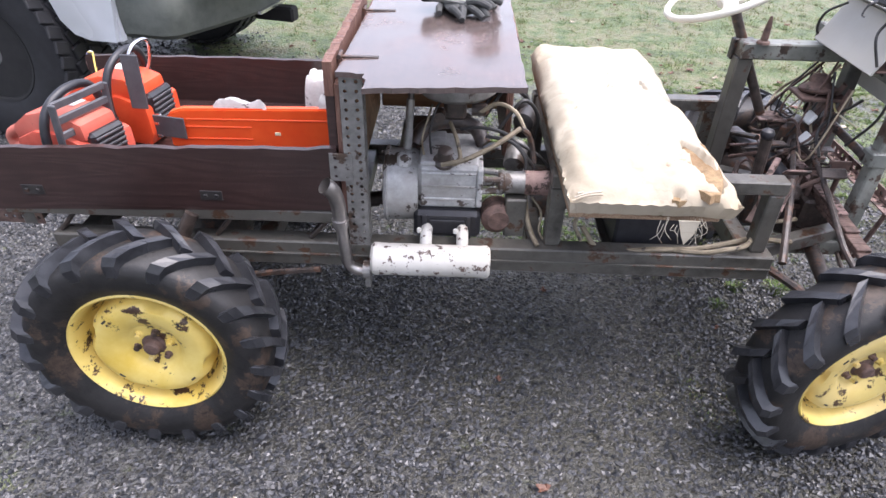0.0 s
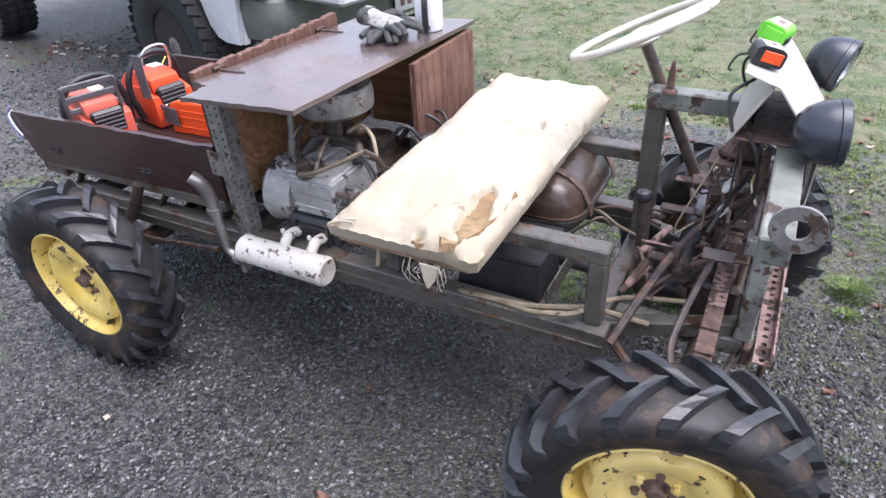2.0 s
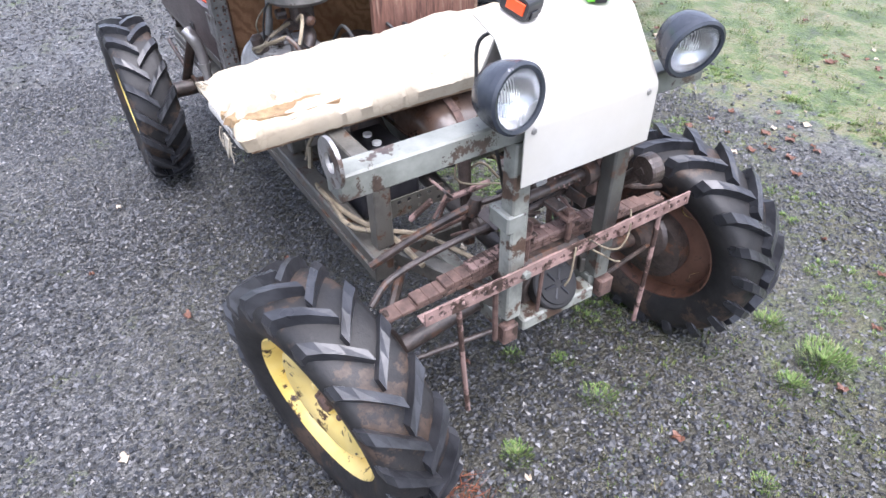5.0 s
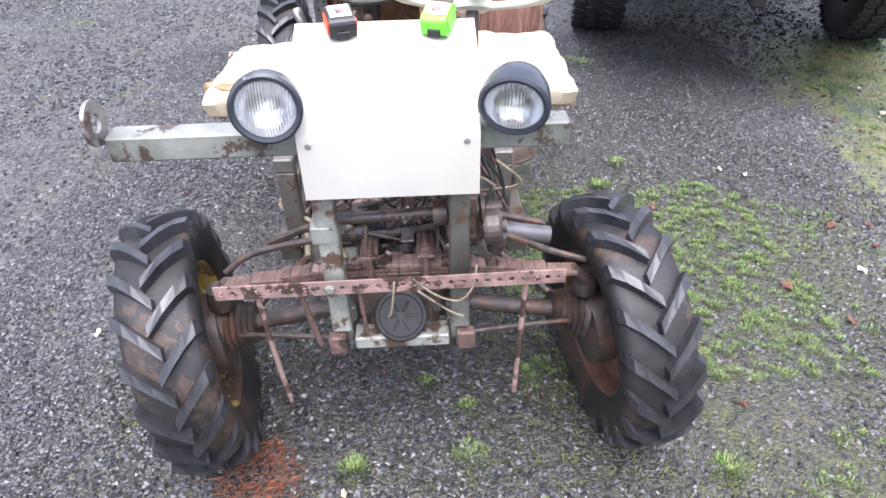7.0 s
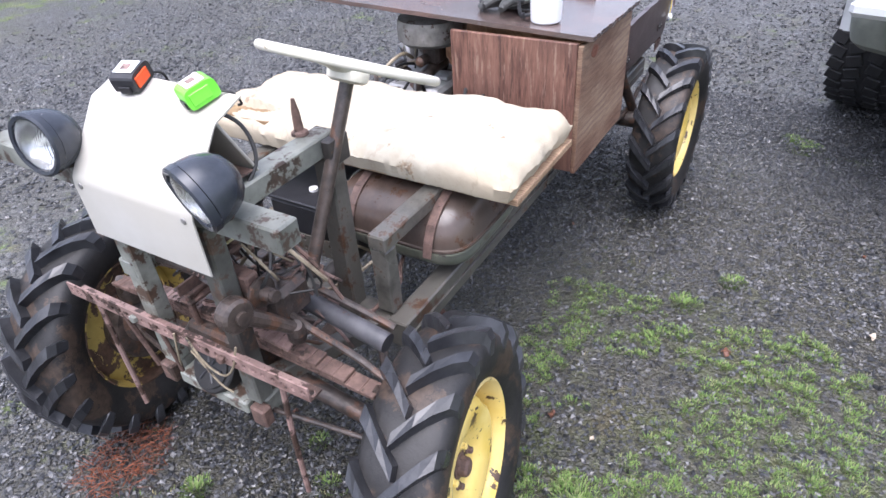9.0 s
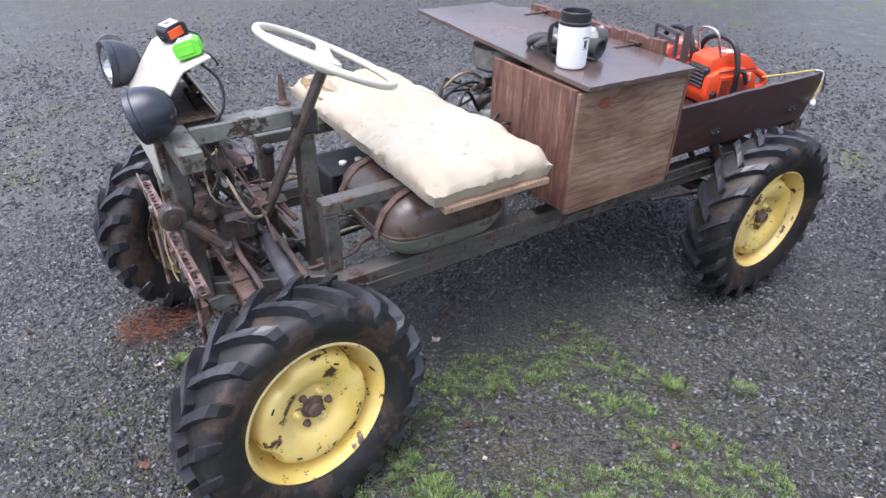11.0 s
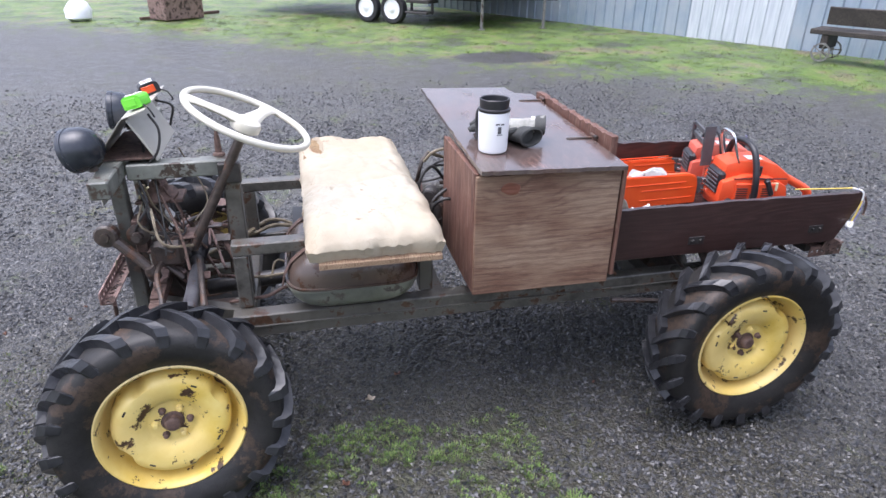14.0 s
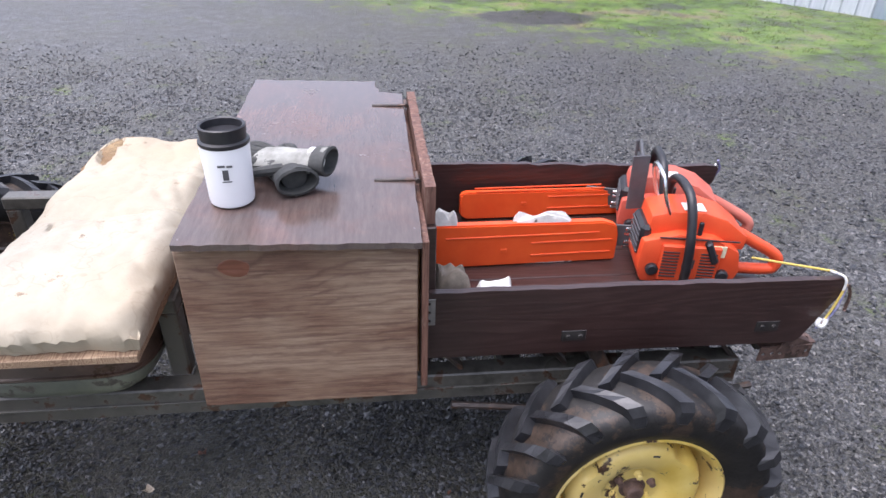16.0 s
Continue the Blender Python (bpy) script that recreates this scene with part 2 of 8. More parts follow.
def lid_material():
    """Dark-stained plywood, worn to bare red-brown in places and wet in others, with cracks along the grain."""
    m, n, l, b = nodes_of("wet_worn_plywood_lid")
    co = n.new("ShaderNodeTexCoord").outputs["Object"]
    grain = noise_node(n, l, co, 9, 6, 0.75, stretch=(10.0, 1.2, 10.0))
    broad = noise_node(n, l, co, 3.2, 5, 0.65)
    worn = noise_node(n, l, co, 5.0, 6, 0.7)
    dark = ramp(n, l, grain.outputs["Fac"], [(0.3, (0.075, 0.056, 0.05)), (0.7, (0.118, 0.092, 0.083))]).outputs["Color"]
    red = ramp(n, l, grain.outputs["Fac"], [(0.3, (0.085, 0.047, 0.038)), (0.7, (0.17, 0.105, 0.085))]).outputs["Color"]
    f = ramp(n, l, broad.outputs["Fac"], [(0.47, (0, 0, 0)), (0.62, (0.8, 0.8, 0.8))]).outputs["Color"]
    c = mix(n, l, f, dark, red)
    crack = noise_node(n, l, co, 4.0, 5, 0.7, stretch=(22.0, 1.6, 22.0))
    k = ramp(n, l, crack.outputs["Fac"], [(0.69, (0, 0, 0)), (0.71, (1, 1, 1))]).outputs["Color"]
    c = mix(n, l, k, c, (0.008, 0.006, 0.006))
    l.new(c, b.inputs["Base Color"])
    r = ramp(n, l, worn.outputs["Fac"], [(0.36, (0.05, 0.05, 0.05)), (0.52, (0.16, 0.16, 0.16)), (0.66, (0.34, 0.34, 0.34))]).outputs["Color"]
    l.new(r, b.inputs["Roughness"])
    b.inputs["Coat Weight"].default_value = 0.3
    b.inputs["Coat Roughness"].default_value = 0.08
    bump(n, l, b, grain.outputs["Fac"], 0.25, 0.003)
    return m


def ply_material():
    """Weathered rotary-cut plywood: wandering growth lines that bend round a knot, raised fibres, patchy weathering."""
    m, n, l, b = nodes_of("weathered_figured_plywood")
    co = n.new("ShaderNodeNewGeometry").outputs["Position"]
    sway = noise_node(n, l, co, 1.0, 3, 0.55, stretch=(4.5, 1.0, 8.0))
    d = n.new("ShaderNodeVectorMath")
    d.operation = 'DISTANCE'
    d.inputs[1].default_value = (-0.005, 2.255, 0.93)
    l.new(co, d.inputs[0])
    eye = ramp(n, l, d.outputs["Value"], [(0.0, (1, 1, 1)), (0.06, (0.6, 0.6, 0.6)), (0.22, (0, 0, 0))]).outputs["Color"]
    phase = n.new("ShaderNodeMath")
    phase.operation = 'MULTIPLY_ADD'
    phase.inputs[1].default_value = 17.0
    l.new(sway.outputs["Fac"], phase.inputs[0])
    knot = n.new("ShaderNodeMath")
    knot.operation = 'MULTIPLY'
    knot.inputs[1].default_value = 16.0
    l.new(eye, knot.inputs[0])
    l.new(knot.outputs[0], phase.inputs[2])
    w = n.new("ShaderNodeTexWave")
    w.bands_direction = 'Z'
    w.inputs["Scale"].default_value = 13.0
    w.inputs["Distortion"].default_value = 2.6
    w.inputs["Detail"].default_value = 5.0
    w.inputs["Detail Scale"].default_value = 2.0
    w.inputs["Detail Roughness"].default_value = 0.7
    l.new(co, w.inputs["Vector"])
    l.new(phase.outputs[0], w.inputs["Phase Offset"])
    fibre = noise_node(n, l, co, 6, 7, 0.75, stretch=(1.6, 8.0, 34.0))
    broad = noise_node(n, l, co, 3.5, 4, 0.6, stretch=(0.8, 1.0, 1.8))
    fade = noise_node(n, l, co, 5.0, 3, 0.6, stretch=(0.9, 1.0, 2.5))
    tan = ramp(n, l, broad.outputs["Fac"], [(0.38, (0.165, 0.088, 0.055)), (0.5, (0.22, 0.137, 0.088)), (0.64, (0.295, 0.208, 0.14))]).outputs["Color"]
    dark = ramp(n, l, broad.outputs["Fac"], [(0.4, (0.09, 0.042, 0.027)), (0.64, (0.165, 0.1, 0.07))]).outputs["Color"]
    line = ramp(n, l, w.outputs["Fac"], [(0.0, (0.9, 0.9, 0.9)), (0.16, (0.45, 0.45, 0.45)), (0.5, (0.05, 0.05, 0.05)), (1.0, (0, 0, 0))]).outputs["Color"]
    keep = ramp(n, l, fade.outputs["Fac"], [(0.4, (0.2, 0.2, 0.2)), (0.58, (1, 1, 1))]).outputs["Color"]
    f = n.new("ShaderNodeMath")
    f.operation = 'MULTIPLY'
    l.new(line, f.inputs[0])
    l.new(keep, f.inputs[1])
    c = mix(n, l, f.outputs[0], tan, dark)
    g = ramp(n, l, fibre.outputs["Fac"], [(0.38, (0.85, 0.85, 0.85)), (0.54, (0, 0, 0))]).outputs["Color"]
    c = mix(n, l, g, c, dark)
    pale = ramp(n, l, fibre.outputs["Fac"], [(0.58, (0, 0, 0)), (0.7, (0.7, 0.7, 0.7))]).outputs["Color"]
    c = mix(n, l, pale, c, (0.34, 0.255, 0.18))
    l.new(c, b.inputs["Base Color"])
    b.inputs["Roughness"].default_value = 0.6
    bump(n, l, b, fibre.outputs["Fac"], 0.6, 0.003)
    return m


def peeling_ply():
    """Red-brown plywood whose face has split into upright slivers, pale where the fibres have lifted."""
    m, n, l, b = nodes_of("split_red_brown_plywood")
    co = n.new("ShaderNodeNewGeometry").outputs["Position"]
    fibre = noise_node(n, l, co, 7, 6, 0.7, stretch=(9.0, 9.0, 1.0))
    sliver = noise_node(n, l, co, 5, 4, 0.7, stretch=(16.0, 16.0, 1.6))
    broad = noise_node(n, l, co, 4, 4, 0.6)
    c = ramp(n, l, fibre.outputs["Fac"], [(0.34, (0.06, 0.024, 0.017)), (0.5, (0.15, 0.072, 0.05)), (0.68, (0.22, 0.115, 0.08))]).outputs["Color"]
    tint = ramp(n, l, broad.outputs["Fac"], [(0.42, (0, 0, 0)), (0.66, (0.55, 0.55, 0.55))]).outputs["Color"]
    c = mix(n, l, tint, c, (0.1, 0.05, 0.038))
    f = ramp(n, l, sliver.outputs["Fac"], [(0.57, (0, 0, 0)), (0.66, (0.6, 0.6, 0.6))]).outputs["Color"]
    c = mix(n, l, f, c, (0.31, 0.21, 0.155))
    k = ramp(n, l, sliver.outputs["Fac"], [(0.34, (0.7, 0.7, 0.7)), (0.4, (0, 0, 0))]).outputs["Color"]
    c = mix(n, l, k, c, (0.035, 0.016, 0.012))
    l.new(c, b.inputs["Base Color"])
    b.inputs["Roughness"].default_value = 0.6
    bump(n, l, b, sliver.outputs["Fac"], 0.8, 0.004)
    return m


M["plyfront"] = peeling_ply()
M["plyside"] = ply_material()
M["plytop"] = lid_material()
M["lugrubber"] = surface("wet_tread_rubber", ((0.012, 0.0125, 0.0145), (0.042, 0.043, 0.047)), 16, (0.17, 0.42), bump_s=0.5, bump_d=0.004)
M["dirtypost"] = surface("grimy_green_flaking_steel", ((0.1, 0.1, 0.086), (0.31, 0.32, 0.275)), 16, (0.3, 0.65), chips=0.55, chip_col=(0.05, 0.032, 0.022), chip_scale=11, stain=(0.035, 0.032, 0.028), bump_s=0.45)


def crazed(m, scale, width, col, weight):
    """Adds thin wandering lines, such as cracks or fold marks, to a material."""
    n, l = m.node_tree.nodes, m.node_tree.links
    b = n["Principled BSDF"]
    src = b.inputs["Base Color"].links[0].from_socket
    co = n.new("ShaderNodeTexCoord").outputs["Object"]
    k = noise_node(n, l, co, scale, 4, 0.55)
    w = (weight, weight, weight)
    f = ramp(n, l, k.outputs["Fac"], [(0.5 - width, (0, 0, 0)), (0.5, w), (0.5 + width, (0, 0, 0))]).outputs["Color"]
    l.new(mix(n, l, f, src, col), b.inputs["Base Color"])


crazed(M["rubber"], 11, 0.007, (0.003, 0.003, 0.003), 0.9)
crazed(M["vinyl"], 4.5, 0.008, (0.23, 0.19, 0.13), 0.3)
crazed(M["vinyl"], 9, 0.004, (0.27, 0.23, 0.17), 0.3)


# ---- mesh helpers ----
def shade(bm, smooth):
    for f in bm.faces:
        f.smooth = smooth


WORLD_AT = {}


def thing(name, at, label, category, group=""):
    ob = new(name)
    ob.empty_display_size = 0.1
    ob.location = at
    WORLD_AT[ob.name] = Vector(at)
    return tagged(ob, label, category, group)


def part(name, bm, material, parent=None, label="", smooth=None, kind=""):
    """Links a bmesh, built in world places, as one mesh under its parent, with its origin in its middle."""
    bmesh.ops.recalc_face_normals(bm, faces=bm.faces)
    co = [v.co for v in bm.verts]
    c = Vector([(min(p[i] for p in co) + max(p[i] for p in co)) / 2 for i in range(3)])
    bmesh.ops.translate(bm, verts=bm.verts, vec=-c)
    if smooth is not None:
        for f in bm.faces:
            f.smooth = smooth
    me = bpy.data.meshes.new(name)
    bm.to_mesh(me)
    bm.free()
    me.materials.append(material)
    if smooth:
        me.set_sharp_from_angle(angle=radians(38))
    ob = new(name, me)
    ob.location = c
    WORLD_AT[ob.name] = c
    if parent is not None:
        ob.parent = parent
        ob.location = c - WORLD_AT[parent.name]
    if label or kind:
        tagged(ob, label, kind=kind)
    return ob


def block(bm, m, sx, sy, sz, b=0.004):
    """A box of that size with chamfered edges, placed by the matrix m."""
    h = (sx / 2, sy / 2, sz / 2)
    b = min(b, min(h) * 0.6)
    vs = {}
    for s in [(i, j, k) for i in (-1, 1) for j in (-1, 1) for k in (-1, 1)]:
        for ax in range(3):
            p = [s[i] * (h[i] - (0 if i == ax else b)) for i in range(3)]
            vs[s, ax] = bm.verts.new(m @ Vector(p))
    for ax in range(3):
        u, w = [i for i in range(3) if i != ax]
        for sg in (-1, 1):
            q = []
            for a, c in ((-1, -1), (1, -1), (1, 1), (-1, 1)):
                s = [0, 0, 0]
                s[ax], s[u], s[w] = sg, a, c
                q.append(vs[tuple(s), ax])
            bm.faces.new(q)
        for a in (-1, 1):
            for c in (-1, 1):
                s1, s2 = [0, 0, 0], [0, 0, 0]
                s1[ax], s1[u], s1[w] = -1, a, c
                s2[ax], s2[u], s2[w] = 1, a, c
                s1, s2 = tuple(s1), tuple(s2)
                bm.faces.new((vs[s1, u], vs[s2, u], vs[s2, w], vs[s1, w]))
    for s in [(i, j, k) for i in (-1, 1) for j in (-1, 1) for k in (-1, 1)]:
        bm.faces.new((vs[s, 0], vs[s, 1], vs[s, 2]))


def slab(bm, x0, x1, y0, y1, z0, z1, b=0.004):
    block(bm, Matrix.Translation(((x0 + x1) / 2, (y0 + y1) / 2, (z0 + z1) / 2)), abs(x1 - x0), abs(y1 - y0), abs(z1 - z0), b)


def basis(p, q, up=(0, 0, 1)):
    """A frame at the middle of p-q: x along it, z as near up as can be."""
    p, q = Vector(p), Vector(q)
    x = (q - p).normalized()
    up = Vector(up)
    if abs(x.dot(up)) > 0.98:
        up = Vector((1, 0, 0)) if abs(x.x) < 0.9 else Vector((0, 1, 0))
    y = up.cross(x).normalized()
    z = x.cross(y)
    m = Matrix((x, y, z)).transposed().to_4x4()
    m.translation = (p + q) / 2
    return m


def beam(bm, p, q, w, h, up=(0, 0, 1), b=0.003):
    block(bm, basis(p, q, up), (Vector(q) - Vector(p)).length, w, h, b)


def ring_at(bm, c, ax, rx, n, ref=None):
    z = Vector(ax).normalized()
    r = Vector(ref) if ref is not None else (Vector((0, 0, 1)) if abs(z.z) < 0.9 else Vector((1, 0, 0)))
    x = (r - z * r.dot(z)).normalized()
    y = z.cross(x)
    return [bm.verts.new(Vector(c) + x * (rx * math.cos(2 * math.pi * i / n)) + y * (rx * math.sin(2 * math.pi * i / n))) for i in range(n)]


def bridge(bm, a, b):
    n = len(a)
    for i in range(n):
        bm.faces.new((a[i], a[(i + 1) % n], b[(i + 1) % n], b[i]))


def lathe(bm, c, ax, prof, n=24, caps=(True, True)):
    """Turns a profile of (radius, height along the axis) round the axis through c."""
    ax = Vector(ax).normalized()
    rings = [ring_at(bm, Vector(c) + ax * h, ax, max(r, 1e-4), n) for r, h in prof]
    for a, b in zip(rings, rings[1:]):
        bridge(bm, a, b)
    if caps[0]:
        bm.faces.new(rings[0])
    if caps[1]:
        bm.faces.new(rings[-1])


def rod(bm, p, q, r, n=10, r2=None):
    p, q = Vector(p), Vector(q)
    lathe(bm, p, q - p, [(r, 0), (r if r2 is None else r2, (q - p).length)], n)


def smooth_path(pts, steps=5):
    """A rounded path through the points."""
    pts = [Vector(p) for p in pts]
    if len(pts) < 3:
        return pts
    out = []
    ext = [pts[0] * 2 - pts[1]] + pts + [pts[-1] * 2 - pts[-2]]
    for i in range(1, len(ext) - 2):
        p0, p1, p2, p3 = ext[i - 1:i + 3]
        for k in range(steps):
            t = k / steps
            out.append(0.5 * (2 * p1 + (p2 - p0) * t + (2 * p0 - 5 * p1 + 4 * p2 - p3) * t * t + (3 * p1 - p0 - 3 * p2 + p3) * t ** 3))
    out.append(pts[-1])
    return out


def hose(bm, pts, r, n=8, steps=5, r_end=None, caps=True):
    path = smooth_path(pts, steps)
    rings, ref = [], Vector((0.31, 0.2, 0.93))
    for i, p in enumerate(path):
        d = (path[min(i + 1, len(path) - 1)] - path[max(i - 1, 0)])
        if d.length < 1e-6:
            d = Vector((0, 0, 1))
        d.normalize()
        if abs(ref.dot(d)) > 0.95:
            ref = Vector((d.y, d.z, d.x))
        x = (ref - d * ref.dot(d)).normalized()
        ref = x
        y = d.cross(x)
        rad = r if r_end is None else r + (r_end - r) * i / (len(path) - 1)
        rings.append([bm.verts.new(p + x * (rad * math.cos(2 * math.pi * k / n)) + y * (rad * math.sin(2 * math.pi * k / n))) for k in range(n)])
    for a, b in zip(rings, rings[1:]):
        bridge(bm, a, b)
    if caps:
        bm.faces.new(rings[0])
        bm.faces.new(rings[-1])


def prism(bm, pts, depth):
    """A flat outline (points in order in one plane), thickened by the vector depth."""
    d = Vector(depth)
    a = [bm.verts.new(Vector(p)) for p in pts]
    b = [bm.verts.new(Vector(p) + d) for p in pts]
    bm.faces.new(a)
    bm.faces.new(b)
    bridge(bm, a, b)


def single(fn, *a, **k):
    bm = bmesh.new()
    fn(bm, *a, **k)
    return bm


def put(name, material, parent, fn, *a, label="", smooth=False, **k):
    return part(name, single(fn, *a, **k), material, parent, label, smooth)


def perforated(bm, p, q, w, t, up, pitch=0.03, hole=0.005, rows=1):
    """A strip from p to q, w wide and t thick, with round-ish holes through it."""
    m = basis(p, q, up)
    length = (Vector(q) - Vector(p)).length
    nx = max(2, int(length / pitch))
    px = length / nx
    ny = rows
    py = w / ny
    for side in (t / 2, -t / 2):
        for i in range(nx):
            for j in range(ny):
                cx, cy = -length / 2 + (i + 0.5) * px, -w / 2 + (j + 0.5) * py
                outer, inner = [], []
                for k in range(8):
                    a = math.pi / 4 * k
                    ca, sa = math.cos(a), math.sin(a)
                    s = max(abs(ca), abs(sa))
                    outer.append(bm.verts.new(m @ Vector((cx + ca / s * px / 2, cy + sa / s * py / 2, side))))
                    inner.append(bm.verts.new(m @ Vector((cx + ca * hole, cy + sa * hole, side))))
                bridge(bm, outer, inner)
    bm.verts.ensure_lookup_table()
    half = len(bm.verts) // 2
    # hole walls
    for i in range(nx * ny):
        a = [bm.verts[i * 16 + 2 * k + 1] for k in range(8)]
        b = [bm.verts[half + i * 16 + 2 * k + 1] for k in range(8)]
        bridge(bm, a, b)
    h = t / 2
    for sx, sy in ((1, 0), (-1, 0), (0, 1), (0, -1)):
        if sx:
            q4 = [(sx * length / 2, -w / 2, -h), (sx * length / 2, w / 2, -h), (sx * length / 2, w / 2, h), (sx * length / 2, -w / 2, h)]
        else:
            q4 = [(-length / 2, sy * w / 2, -h), (length / 2, sy * w / 2, -h), (length / 2, sy * w / 2, h), (-length / 2, sy * w / 2, h)]
        bm.faces.new([bm.verts.new(m @ Vector(v)) for v in q4])


def bolt(bm, c, ax, r=0.008, h=0.006):
    lathe(bm, c, ax, [(r, 0), (r, h * 0.8), (r * 0.8, h)], 6)


# ---- the vehicle ----
buggy = thing("utility_buggy", (0.08, 1.77, 0.0), "home-built four-wheel utility buggy of rusty welded steel tube, on wet gravel", "vehicle")

M["rimrust"] = surface("rust_brown_inner_rim", ((0.06, 0.03, 0.02), (0.17, 0.085, 0.055)), 12, (0.3, 0.7), chips=0.55, chip_col=(0.03, 0.018, 0.013), chip_scale=6, bump_s=0.4)
M["muddyyellow"] = surface("mud_caked_yellow_paint", ((0.3, 0.21, 0.05), (0.5, 0.38, 0.1)), 9, (0.5, 0.8), chips=0.47, chip_col=(0.05, 0.028, 0.018), chip_scale=9, bump_s=0.4)


def tyre_mesh(bm, c):
    """The carcass of a tractor tyre round the y axis."""
    prof = [(0.205, 0.062), (0.222, 0.074), (0.252, 0.09), (0.29, 0.094), (0.313, 0.087), (0.323, 0.075), (0.329, 0.05), (0.332, 0.02)]
    full = prof + [(r, -h) for r, h in reversed(prof)]
    lathe(bm, c, (0, 1, 0), full, 56, caps=(False, False))
    inner = [(0.205, 0.062), (0.2, 0.055), (0.2, -0.055), (0.205, -0.062)]
    lathe(bm, c, (0, 1, 0), inner, 56, caps=(False, False))


def lug_mesh(s, name="lug", flip=1):
    """One raised chevron bar of the tread, at the top of the tyre, on its s side; shared by all the wheels."""
    bm = bmesh.new()
    secs = []
    for k, (y, da, rb, rt) in enumerate(((-0.01, -0.02, 0.324, 0.359), (0.03, 0.105, 0.324, 0.36), (0.062, 0.2, 0.317, 0.356), (0.087, 0.265, 0.311, 0.347), (0.0965, 0.285, 0.29, 0.325), (0.095, 0.29, 0.273, 0.29))):
        w = (0.028, 0.029, 0.033, 0.037, 0.036, 0.028)[k]
        y_in = 0.006 if k >= 3 else 0.0
        q = []
        for r, dw, yy in ((rb, -w * 0.62, y - y_in), (rb, w * 0.62, y - y_in), (rt, w * 0.46, y), (rt, -w * 0.46, y)):
            aa = -flip * da + dw / 0.34
            q.append(bm.verts.new((r * math.sin(aa), s * yy, r * math.cos(aa))))
        secs.append(q)
    for p, q in zip(secs, secs[1:]):
        bridge(bm, p, q)
    bm.faces.new(secs[0])
    bm.faces.new(secs[-1])
    bmesh.ops.recalc_face_normals(bm, faces=bm.faces)
    me = bpy.data.meshes.new(name)
    bm.to_mesh(me)
    bm.free()
    me.materials.append(M["lugrubber"])
    return me


LUG = {s: lug_mesh(s) for s in (1, -1)}


